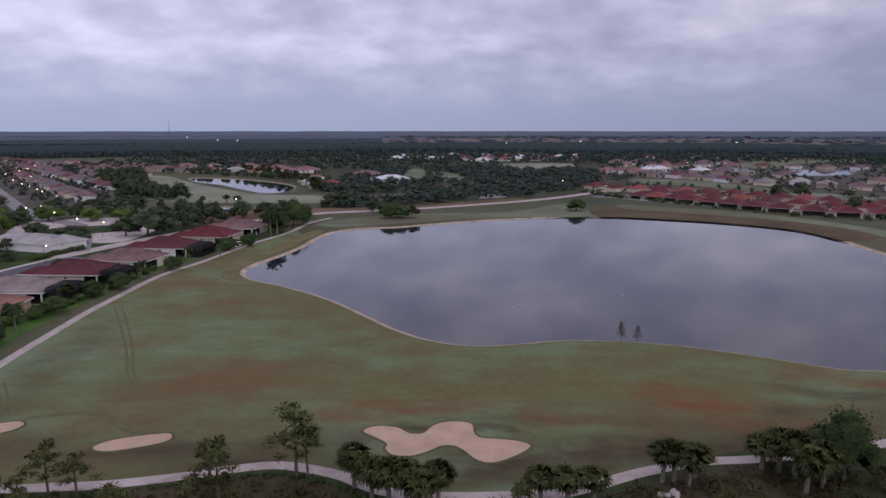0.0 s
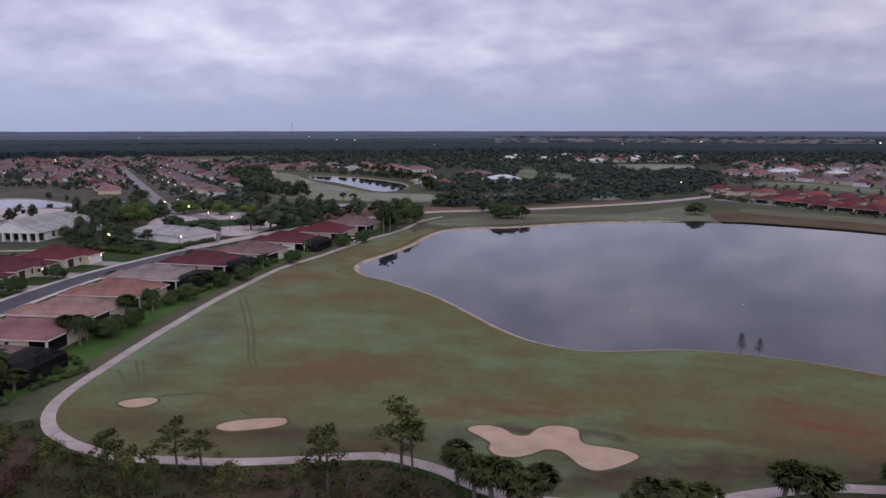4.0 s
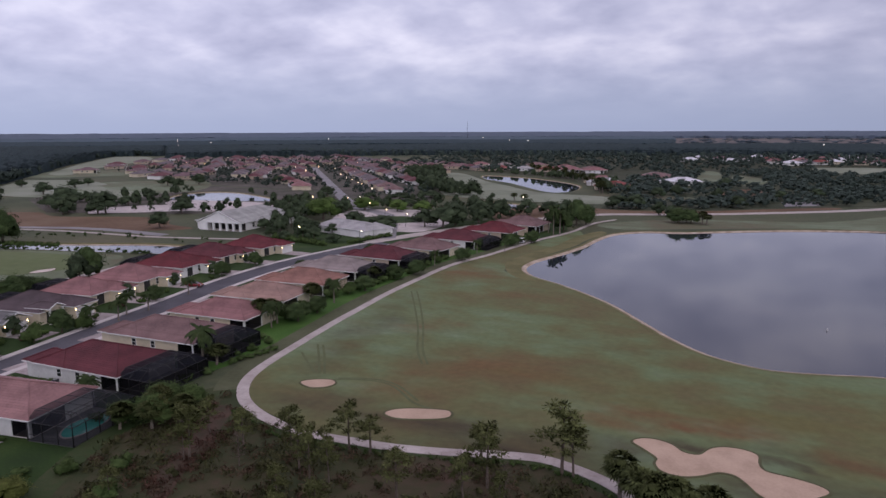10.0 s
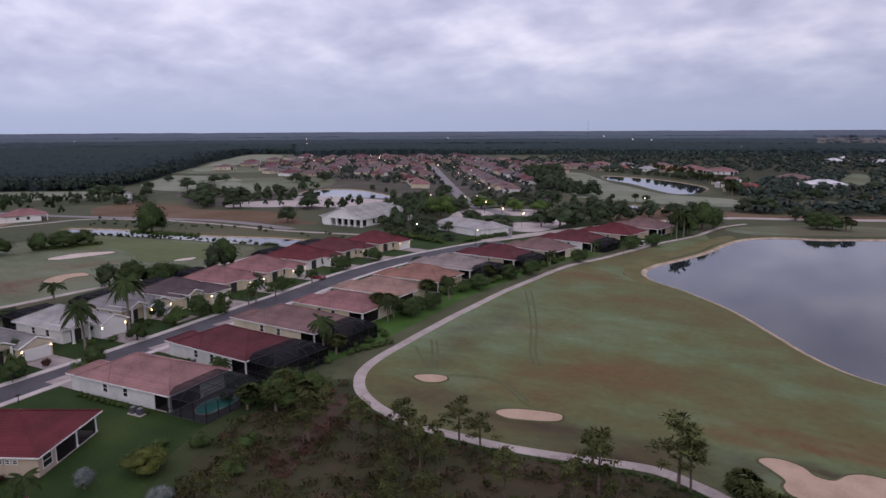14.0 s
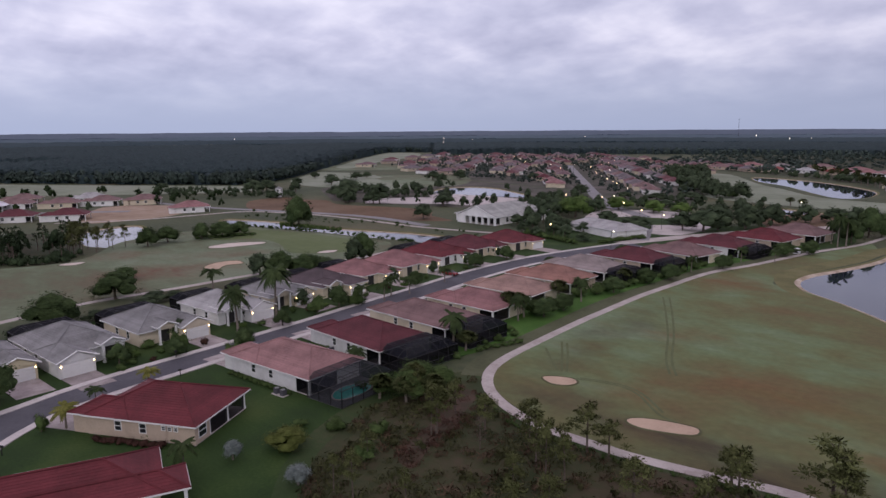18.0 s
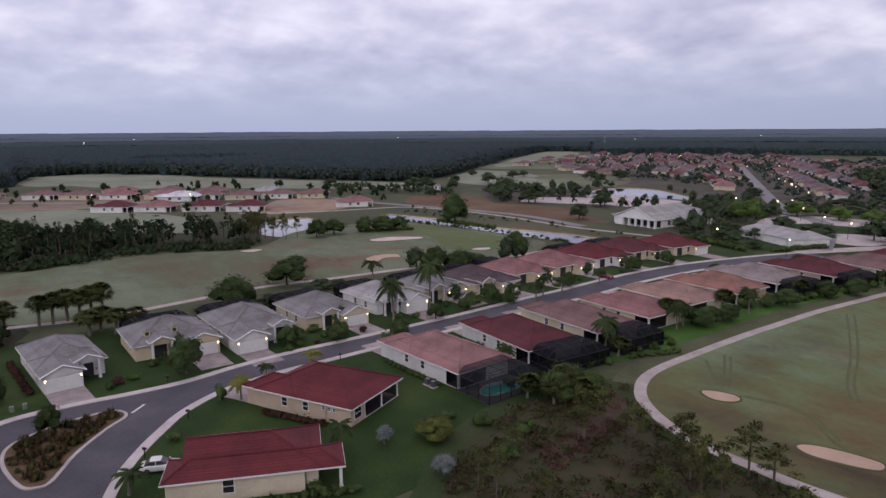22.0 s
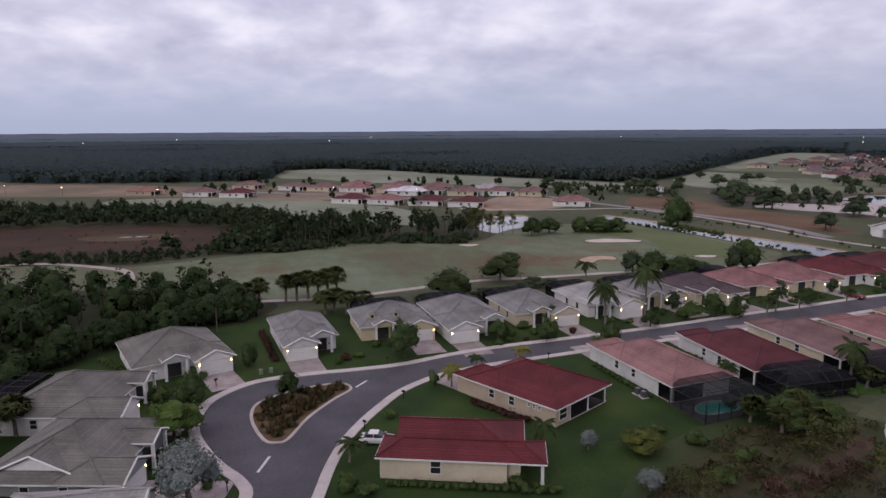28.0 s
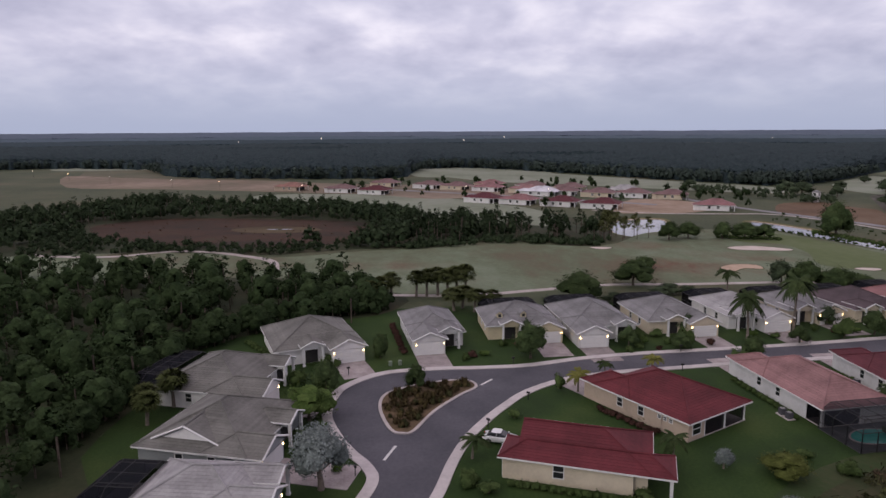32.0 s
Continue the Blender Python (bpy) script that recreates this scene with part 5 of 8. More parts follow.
def grow_oak(rng, h=8.0, wide=8.0, lobes=9, tufts=14, n=16, size=0.36, low=0.07, cells=3):
    t = Mesh()
    t.tube([(0, 0, -0.1), (0.05, 0.03, h * 0.15), (rng.normal(0, 0.1), rng.normal(0, 0.1), h * 0.38)], [0.26, 0.2, 0.15], 7)
    made = []
    for i in range(lobes):
        a = i * 2.4 + rng.uniform(-0.4, 0.4)
        u = (i + 0.5) / lobes
        out = 0.0 if i == lobes - 1 else wide * rng.uniform(0.2, 0.3) * (1.1 - 0.6 * u)
        r = wide * rng.uniform(0.2, 0.27)
        tall = h * (1 - low) * rng.uniform(0.2, 0.27)
        z = h * low + tall + u * (h * (1 - low) - 2 * tall)
        c = np.array([math.cos(a) * out, math.sin(a) * out, z])
        made.append((c, r, tall / r))
        if i % 2 == 0:
            t.tube([(0, 0, h * 0.3), tuple(c * np.array([0.5, 0.5, 0.8])), tuple(c)], [0.12, 0.08, 0.03], 5, False)
    return t, crown(rng, made, tufts, n, size, cells)


def grow_pine(rng, h=9.0, wide=4.5, tufts=25, n=46, first=0.42, cells=2):
    t = Mesh()
    lean = rng.normal(0, 0.25, 2)
    top = np.array([lean[0], lean[1], h * 0.97])
    t.tube([(0, 0, -0.1), tuple(top * 0.35), tuple(top * 0.7 + np.array([0.1, -0.08, 0])), tuple(top)], [0.17, 0.14, 0.09, 0.03], 7)
    out = []
    for i in range(tufts):
        u = rng.uniform(0, 1) ** 0.8
        base = top * (first + (0.98 - first) * u)
        a = i * 2.4 + rng.uniform(-0.6, 0.6)
        rad = wide / 2 * (1.05 - 0.6 * u) * rng.uniform(0.3, 1.15)
        c = base + np.array([math.cos(a) * rad, math.sin(a) * rad, rng.uniform(0.0, 0.5)])
        if i % 2 == 0:
            t.tube([tuple(base - np.array([0, 0, 0.2])), tuple((base + c) / 2), tuple(c)], [0.05, 0.035, 0.015], 4, False)
        d = unit(rng.normal(0, 1, (n, 3)) + np.array([0, 0, 0.35]))
        r = wide * rng.uniform(0.11, 0.2)
        p = c + d * r * rng.uniform(0.6, 1.1, (n, 1)) * np.array([1, 1, 0.7])
        s = unit(np.cross(d, rng.normal(0, 1, (n, 3)))) * (0.05 if n > 20 else 0.16)
        l = d * (0.16 if n > 20 else 0.26)
        out.append(np.stack([p - l - s, p - l + s, p + l + s, p + l - s], 1))
        out.append(core(rng, c, r * 0.4, 0.55, cells))
    return t, np.concatenate(out)


def grow_sabal(rng, h=5.0, fans=60, blade=1.0, trunk_r=0.17, lowest=-0.85, stalk=0.85):
    t = Mesh()
    top = np.array([rng.normal(0, 0.15), rng.normal(0, 0.15), h - 1.1])
    t.tube([(0, 0, -0.1), tuple(top * 0.5), tuple(top)], [trunk_r * 1.15, trunk_r, trunk_r * 1.2], 8)
    out = []
    for i in range(fans):
        a = i * 2.4
        e = rng.uniform(lowest, 1.4)
        d = np.array([math.cos(a) * math.cos(e), math.sin(a) * math.cos(e), math.sin(e)])
        hub = top + d * blade * stalk
        side = unit(np.cross(d, [0, 0, 1.0]) + 1e-3)
        upv = np.cross(side, d)
        for j in range(9):
            f = (j - 4) / 4 * 1.35
            w = d * math.cos(f) + side * math.sin(f) + upv * rng.normal(0, 0.12)
            tip = hub + w * blade * rng.uniform(0.7, 1.1) + np.array([0, 0, -0.3 * blade])
            s = np.cross(w, upv) * 0.07 * blade
            mid = hub + w * blade * 0.5
            out.append([hub, mid - s, tip, mid + s])
    return t, np.concatenate([np.array(out), core(rng, top + np.array([0, 0, 0.1]), blade * stalk * 0.75, 0.9)])


def grow_palm(rng, h=7.0, fronds=26, long=2.6, trunk_r=0.15, droop=0.85):
    t = Mesh()
    top = np.array([rng.normal(0, 0.2), rng.normal(0, 0.2), h - long * 0.45])
    t.tube([(0, 0, -0.1), tuple(top * np.array([0.3, 0.3, 0.5])), tuple(top)], [trunk_r * 1.5, trunk_r, trunk_r * 0.9], 8)
    out = []
    for i in range(fronds):
        a = i * 2.4 + rng.uniform(-0.2, 0.2)
        rise = rng.uniform(-0.1, 1.25)
        out_dir = np.array([math.cos(a), math.sin(a), 0])
        pts = []
        for s in np.linspace(0, 1, 9):
            pts.append(top + out_dir * long * s * (0.95 - 0.15 * rise) + np.array([0, 0, long * (rise * 0.62 * s - droop * s * s * (0.55 + 0.3 * (1.2 - rise)))]))
        side = np.array([-math.sin(a), math.cos(a), 0])
        for k in range(8):
            p, q = pts[k], pts[k + 1]
            w = long * 0.15 * math.sin(math.pi * min(0.95, (k + 1.2) / 9.5)) + 0.05
            for sg in (-1, 1):
                tip = side * sg * w + (q - p) * 0.8 + np.array([0, 0, -0.75 * w])
                out.append([p, (p + q) / 2, (p + q) / 2 + tip, p + tip * 0.85])
                out.append([(p + q) / 2, q, q + tip, (p + q) / 2 + tip * 0.9])
    return t, np.array(out)


def grow_shrub(rng, h=1.5, wide=2.0, lobes=5, tufts=9, n=9, size=0.17, cells=2):
    t = Mesh()
    t.tube([(0, 0, -0.05), (0, 0, h * 0.4)], [0.06, 0.04], 5)
    made = []
    for i in range(lobes):
        a = i * 2.4
        rad = wide * 0.28 * math.sqrt(i / lobes)
        r, tall = wide * rng.uniform(0.2, 0.28), h * rng.uniform(0.28, 0.42)
        made.append((np.array([math.cos(a) * rad, math.sin(a) * rad, tall * rng.uniform(0.9, 1.4)]), r, tall / r))
    return t, crown(rng, made, tufts, n, size, cells)


def grow_tuft(rng):
    """Arching blades of an ornamental grass round a low mound."""
    t = Mesh()
    t.tube([(0, 0, -0.05), (0, 0, 0.3)], [0.12, 0.06], 5)
    out = list(core(rng, np.array([0, 0, 0.3]), 0.42, 0.75, 2))
    for i in range(110):
        a, e = rng.uniform(0, 6.28), rng.uniform(0.35, 1.4)
        d = np.array([math.cos(a) * math.cos(e), math.sin(a) * math.cos(e), math.sin(e)])
        base = np.array([math.cos(a), math.sin(a), 0]) * rng.uniform(0.05, 0.3)
        tip = base + d * rng.uniform(0.7, 1.15) - np.array([0, 0, 0.2 * math.cos(e)])
        s = np.array([-math.sin(a), math.cos(a), 0]) * 0.035
        mid = base + d * 0.55
        out.append([base - s * 0.5, mid - s, tip, mid + s])
    return t, np.array(out)


def grow_bare(rng, h=5.0):
    t = Mesh()
    t.tube([(0, 0, -0.1), (0.05, 0, h * 0.5), (0, 0.05, h)], [0.1, 0.06, 0.015], 6)
    for i in range(34):
        z = h * rng.uniform(0.22, 0.95)
        a = i * 2.4
        r = (h - z * 0.8) * rng.uniform(0.2, 0.36)
        p = np.array([math.cos(a) * r, math.sin(a) * r, z + r * 0.45])
        t.tube([(0, 0, z), tuple((np.array([0, 0, z]) + p) / 2 + rng.normal(0, 0.06, 3)), tuple(p)], [0.03, 0.02, 0.01], 4, False)
        for _ in range(3):
            q = p + rng.normal(0, 0.3, 3) + np.array([0, 0, 0.2])
            t.tube([tuple(p * 0.85 + np.array([0, 0, z * 0.15])), tuple(q)], [0.014, 0.007], 3, False)
    return t, None


def grow_cypress(rng, h=5.0):
    """A bare tree with a haze of fine twigs."""
    t, _ = grow_bare(rng, h)
    z = rng.uniform(0.25, 1.0, 700)
    a, r = rng.uniform(0, 6.28, 700), 0.33 * h * (1.08 - z) ** 0.7 * np.sqrt(rng.uniform(0, 1, 700))
    p = np.stack([np.cos(a) * r, np.sin(a) * r, z * h], 1)
    d = unit(np.stack([np.cos(a), np.sin(a), np.full(700, 0.8)], 1) + rng.normal(0, 0.4, (700, 3)))
    s = unit(np.cross(d, rng.normal(0, 1, (700, 3)))) * 0.014
    return t, np.stack([p - d * 0.22 - s, p - d * 0.22 + s, p + d * 0.22 + s, p + d * 0.22 - s], 1)


PLANTS = {}


def plant(kind, x, y, h, wide=None, mat=None, trunk_mat=None, label="", category="tree", group="", names=("trunk", "crown"), maker=None, variants=3, name="tree"):
    """Plants one of a few grown forms of a kind, sized to its height and spread."""
    key = (kind, mat.name)
    made = PLANTS.setdefault(key, [])
    k = len(made) if len(made) < variants else plant_rng.integers(variants)
    if k == len(made):
        rng = np.random.default_rng(len(PLANTS) * 17 + k)
        t, q = maker(rng)
        root = new(name)
        t.part(names[0], trunk_mat, root, smooth=True)
        size = t.v
        if q is not None:
            q, soft_n = rounded(q, 0.7 if kind == "queen" else 0.45)
            quad_mesh(names[1], q, mat, root, normals=soft_n)
            allp = q.reshape(-1, 3)
        else:
            allp = np.array(t.v)
        spread = max(np.percentile(np.abs(allp[:, :2]), 97) * 2, 0.1)
        made.append((root, float(np.percentile(allp[:, 2], 99.5)), spread, [False]))
    root, h0, w0, used = made[k]
    sz = h / h0
    sx = (wide / w0 if wide else sz)
    m = Matrix.Translation((x, y, 0)) @ Matrix.Rotation(plant_rng.uniform(0, 6.28), 4, "Z") @ Matrix.Diagonal((sx, sx, sz, 1))
    if used[0]:
        ob = copy_thing(root, m)
        ob.scale = m.to_scale()
    else:
        used[0], ob = True, root
        root.matrix_world = m
    # copies are placed by their own matrix
    ob.matrix_basis = m
    return tagged(ob, label, category, group)


plant_rng = np.random.default_rng(5)


def pine(x, y, h, wide=None, label="slender pine with tufted needles and a bare lower trunk"):
    return plant("pine", x, y, h, wide, pine_leaf, bark, label, group="pines", maker=lambda r: grow_pine(r), name="pine_tree")


def oak(x, y, h, wide=None, mat=None, label="broad dark green oak with a dense rounded crown"):
    return plant("oak", x, y, h, wide, mat or oak_leaf, bark, label, group="oaks", maker=lambda r: grow_oak(r), name="oak_tree")


def sabal(x, y, h, wide=None, label="cabbage palm with a round head of fan leaves"):
    wide = wide and wide * 1.1
    return plant("sabal", x, y, h, wide, palm_leaf, palm_bark, label, "palm tree", "cabbage palms", maker=lambda r: grow_sabal(r), name="cabbage_palm")


def queen(x, y, h, wide=None, label="feather palm with arching fronds on a smooth trunk", mat=None):
    wide = wide and wide * 0.86
    return plant("queen", x, y, h * 0.95, wide, mat or queen_leaf, palm_bark, label, "palm tree", "feather palms", maker=lambda r: grow_palm(r), name="feather_palm")


def shrub(x, y, h, wide=None, mat=None, label="rounded dark green shrub on the lawn", group="shrubs"):
    return plant("shrub", x, y, h, wide, mat or shrub_leaf, bark, label, "shrub", group, names=("stem", "foliage"), maker=lambda r: grow_shrub(r), name="shrub")


def silver(x, y, h, wide=None):
    return plant("silver", x, y, h, wide, silver_leaf, palm_bark, "silvery blue fan palm on the lawn", "palm tree", "silver palms", maker=lambda r: grow_oak(r, 5.0, 4.4, 11, 30, 16, 0.2, 0.2, 3), name="silver_palm")


def mid_tree(x, y, h, wide=None, mat=None, label="rounded dark green tree beyond the houses"):
    return plant("mid_oak", x, y, h, wide, mat or mid_leaf, bark, label, group="oaks", maker=lambda r: grow_oak(r, 8, 7.5, 7, 9, 10, 0.52, 0.08, 2), name="oak_tree", variants=4)


# woods by the cart path under the camera
for p in [(-16.7, 71.2, 8.9, 5.0), (-15.2, 70.6, 6.6, 4.0), (-26.1, 70.0, 5.0, 4.2), (-42.3, 66.8, 6.4, 4.0), (-39.5, 67.2, 4.5, 3.6), (-23.5, 65.1, 7.6, 4.2), (-41.4, 57.2, 7.6, 2.9), (-39.4, 57.9, 7.2, 2.6), (-44.5, 59.5, 7.0, 3.2), (-58.7, 57, 7.4, 4.4), (-48.5, 63.5, 6.2, 3.4), (-31.5, 58.8, 6.0, 3.5), (-54.5, 61.8, 5.4, 3.2), (-61.5, 63.5, 5.2, 3.0)]:
    pine(*p)
for p in [(-9.8, 69.0, 5.0, 3.4), (-7.5, 66.0, 5.3, 3.4), (-5.6, 65, 5.4, 3.9), (-3.8, 65.4, 5.2, 3.8), (-0.5, 65.4, 4.8, 3.4), (-2.4, 64.2, 4.6, 3.4), (10.3, 65.6, 4.0, 3.4), (13.1, 65.2, 4.5, 3.5), (16.1, 66.2, 3.8, 3.4), (24.6, 70.2, 4.9, 3.9), (25.8, 69.8, 5.2, 3.6), (28.7, 71.3, 4.1, 3.6), (27.2, 69.2, 4.4, 3.3), (37.1, 73.0, 4.5, 3.8), (38.8, 72.4, 5.0, 4.2), (39.9, 71.0, 5.6, 3.8), (39, 67, 5.8, 3.6), (42, 69, 5.4, 3.6)]:
    sabal(*p)
oak(45.2, 70.6, 8.6, 6.6, label="dark dense tree standing over the cart path")
oak(43.0, 72.2, 5.8, 4.4, label="dark dense tree standing over the cart path")
for p in [(-70.6, 63.2, 4.4, 6.2), (-74.5, 61.5, 3.2, 4.4), (-73.2, 67, 4.2, 5.6), (-70.4, 69.5, 3.4, 4.4)]:
    oak(*p, mat=shrub_leaf, label="spreading green tree at the edge of the undergrowth")
for p in [(-25.6, 62.7, 5.2), (-21.0, 63.5, 4.8), (-52, 58, 4.6)]:
    plant("bare", *p, None, bark, bark, "thin leafless grey tree", "tree", "bare trees", ("trunk", "twigs"), lambda r: grow_bare(r), 2, "bare_tree")
for p in [(33.2, 121.2, 3.8), (36.1, 120.7, 3.2)]:
    plant("cypress", *p, None, twig_grey, bark, "small bare cypress at the lake's edge", "tree", "lake cypresses", ("trunk", "twigs"), lambda r: grow_cypress(r), 2, "cypress_tree")

# trees round the west fairway
for p in [(-149.9, 37.4, 7.2, 10.0), (-164.2, 54.5, 6.9, 9.8), (-233.4, 89.6, 6.9, 7.4), (-236.8, 97.8, 6.1, 7.6), (-235, 109.6, 6.4, 5.8), (-234.2, 117.4, 6.2, 8.9), (-233.8, 124.3, 5.6, 6.9), (-234.1, 150.5, 13.4, 11), (-158, 123.2, 9.3, 7.0), (-157, 94.9, 7.5, 8.6), (-153, 100, 6.5, 8.0), (-184, 63.8, 3.8, 6.5), (-160.7, 109.6, 3.2, 9.0), (-156, 108, 3.6, 7)]:
    oak(*p)
for p in [(-155.5, -0.2, 6.5, 4.6), (-156, 2.3, 6.6, 4.6), (-156.9, 5, 6.8, 5.0), (-155.2, 7.1, 7.0, 4.8), (-156.8, 9.6, 7.2, 5.0), (-155.1, 11.7, 7.8, 4.8), (-142.9, 8, 5.2, 4.9), (-141.7, 12.4, 5.2, 4.6), (-140.8, 15.7, 5.0, 4.4), (-145, 10, 5.0, 4.6)]:
    sabal(*p)

# garden palms and trees
for p in [(-119.2, 61.7, 9.7, 6.6), (-124.1, 73.2, 11.8, 7.2), (-157.7, 75.6, 5.8, 6.0), (-81, 83.2, 7.6, 5.4), (-85.5, 65.2, 4.1, 3.9), (-72.0, 29.5, 4.6, 3.7), (-75.5, 6.4, 3.4, 4.2), (-102.4, 30.0, 2.6, 3.0), (-84.6, 106, 5.5, 4.0), (-85.5, 109, 5.2, 4.2), (-84.0, 128, 6.0, 4.6), (-117.3, 97.5, 5.0, 4.0), (-119.5, 101.5, 5.6, 4.4), (-118.6, 92, 5.0, 4.2), (-61.5, 248, 11, 6.5), (-64.7, 266.8, 8, 4.8), (-80.5, 176, 5.0, 4.0), (-76.5, 200, 5.0, 4.0), (-118, 106, 4.4, 4), (-121, 121, 4.2, 4)]:
    queen(*p)
for p in [(-104.1, 38.2, 2.8, 3.9), (-95.5, 24.0, 3.6, 4.0)]:
    queen(*p, "yellow-green clumping palm by the kerb", areca_leaf)
for p in [(-87.4, -14.9, 5.0, 7.0)]:
    oak(*p, mat=bright_leaf, label="bright green flat-topped tree by a driveway")
for p in [(-97, -13.8, 5.6, 4.0), (-111.1, 19.5, 6.3, 5.6), (-97.4, -0.4, 4.4, 3.1), (-107.8, 57, 4.5, 3.6), (-114.5, 47.2, 3.2, 3.6), (-116.8, 38.4, 3.8, 3.8), (-120.6, 87, 5.0, 4.5), (-116.5, 70, 3.6, 3.4), (-123.3, 113, 4.0, 4.0), (-82.5, 112, 4.2, 5.5), (-82.5, 119, 3.8, 5.0), (-83.4, 141, 4.0, 5.0), (-83, 156, 4.0, 5.0), (-80, 163, 4.4, 5.0), (-76, 186, 4.2, 5.0), (-70.5, 218, 4.5, 6.0), (-66, 226, 4.2, 5.0), (-62.5, 258, 8.5, 7.5), (-61.3, 274.9, 11.5, 8.3), (-127.6, 140, 4.6, 4.5), (-128.5, 155, 4.6, 4.5), (-110, 152, 4.0, 4.5), (-106, 183, 4.0, 4.5), (-58, 278, 9, 8), (-112.5, -6.5, 4.6, 2.6)]:
    oak(*p, label="small dense garden tree beside a house")
silver(-69.2, -10.8, 7.6, 5.8)
silver(-61, 37.7, 2.4, 2.4)
silver(-71.6, 35.4, 2.5, 1.9)
oak(-69.3, 41.4, 2.9, 5.0, yellow_leaf, "low spreading yellow-green tree on the lawn")
for p in [(-69.7, 49.1, 1.8, 2.6), (-74.1, 46.6, 0.9, 2.0), (-85, 31.2, 1.3, 2.3), (-101.5, 25.7, 1.4, 1.6), (-64.5, 52, 2.0, 2.8), (-60.5, 47, 2.2, 3.0)]:
    shrub(*p)
for p in [(-23.8, 300, 6.7, 9.5), (-18.5, 300, 6.2, 7.6), (65, 327.7, 5.9, 9.0), (-153.5, 382.1, 4.2, 6.9), (-172.1, 391.8, 3.4, 7.2), (-20.5, 302, 6.0, 7)]:
    oak(*p, label="dark rounded oak beyond the lake")
for p in [(-12.3, 298, 4.6, 3.8), (-14, 299.5, 5.5, 3.8), (-115.8, 361.2, 4.4, 4.0), (-108.7, 355.6, 4.6, 4.4)]:
    sabal(*p)

# hedges and foundation shrubs: repeats along the walls
def hedge(ax, ay, bx, by, n, h, wide, mat=None, label="clipped round hedge bush along a house wall"):
    for i in range(n):
        s = i / max(1, n - 1)
        shrub(ax + (bx - ax) * s, ay + (by - ay) * s, h * plant_rng.uniform(0.85, 1.15), wide, mat, label, "hedge bushes")


hedge(-68.9, 10.2, -64.4, 23.2, 16, 0.9, 1.0)
hedge(-63.9, 24.4, -63.0, 27.4, 3, 1.1, 1.6)
hedge(-88.5, 25.6, -80.8, 30.6, 9, 0.9, 1.3, red_leaf, "reddish clipped shrub along a house wall")
hedge(-98.5, 49.4, -84.5, 51.2, 12, 0.8, 1.1)
hedge(-99, 64.5, -89, 64.8, 8, 1.0, 1.4)
hedge(-77.4, 86.2, -75.2, 94.5, 6, 1.0, 1.6)
hedge(-122, -31.5, -111.5, -24.0, 9, 0.9, 1.3)
hedge(-131, -5.0, -114.5, -2.4, 10, 1.0, 1.4, red_leaf, "reddish clipped shrub along a house wall")

# front-garden shrubs of the grey-roofed row
for i, (x, y) in enumerate([(-110.5, -16), (-108.5, -13.5), (-112.3, 9.6), (-113.4, 11.8), (-110.6, 8.2), (-118.2, 15.5), (-117.6, 18.5), (-118.8, 22.5), (-113.2, 37.5), (-115.5, 40), (-114.2, 43.2), (-118.2, 41.6), (-118.0, 46), (-117.6, 49.5), (-116.2, 53.5), (-121.5, 64), (-120.4, 67.5), (-123.6, 77), (-122.4, 80.5), (-122.6, 84.5), (-124.4, 91.5), (-122.8, 96.5), (-126.2, 106), (-125.4, 111), (-127.2, 120.5), (-128.6, 137), (-129.5, 144), (-84, -12.5), (-86.5, -17.5), (-77.6, -13.4), (-75.5, -14.6), (-73.2, -9.5), (-95, -15.5), (-92.5, -14.0)]):
    shrub(x, y, 0.8 + 0.9 * ((i * 37) % 10) / 10, 1.2 + 1.2 * ((i * 53) % 10) / 10, (shrub_leaf, shrub_leaf, red_leaf, bright_leaf)[i % 4], "front-garden shrub before a grey-roofed house", "front-garden shrubs")

# tufted plants in the traffic island
isl_rng = np.random.default_rng(3)
count = 0
while count < 130:
    x, y = isl_rng.uniform(-102, -82), isl_rng.uniform(-6, 10)
    if inside(offset(island, -0.8), x, y):
        plant("tuft", x, y, isl_rng.uniform(0.7, 1.5), isl_rng.uniform(0.9, 1.4), (umber_leaf, straw_leaf, umber_leaf, olive_leaf)[count % 4], bark, "tufted dry ornamental grass in the island", "plant", "island plants", ("stem", "blades"), lambda r: grow_tuft(r), 3, "ornamental_grass")
        count += 1


# ---- woods too dense to count ----
def simple_tree(rng, kind):
    if kind == "pine":
        t, q = grow_pine(rng, 9, 4.6, 12, 9, 0.4, 1)
        return q
    if kind == "round":
        return grow_oak(rng, 8, 7, 7, 7, 5, 0.57, 0.08, 2)[1]
    if kind == "tiny":
        return grow_oak(rng, 8, 7, 3, 2, 3, 1.2, 0.05, 1)[1]
    if kind == "far":
        return grow_oak(rng, 8, 7, 5, 4, 4, 0.95, 0.05, 1)[1]
    if kind == "weed":
        p = np.stack([*(rng.normal(0, 0.55, (2, 46))), rng.uniform(0.05, 1.0, 46)], 1)
        d = unit(rng.normal(0, 0.6, (46, 3)) + np.array([0, 0, 0.9]))
        s = unit(np.cross(d, rng.normal(0, 1, (46, 3)))) * 0.06
        return np.stack([p - d * 0.3 - s, p - d * 0.3 + s, p + d * 0.3 + s * 0.4, p + d * 0.3 - s * 0.4], 1)
    return grow_shrub(rng, 2.0, 2.6, 3, 4, 4, 0.36, 1)[1]


FORMS = {k: [rounded(simple_tree(np.random.default_rng(40 + i), k), 0.3) for i in range(4)] for k in ("pine", "round", "far", "bush", "tiny", "weed")}
FORM_H = {"pine": 9.0, "round": 8.0, "far": 8.0, "bush": 2.0, "tiny": 8.0, "weed": 1.2}


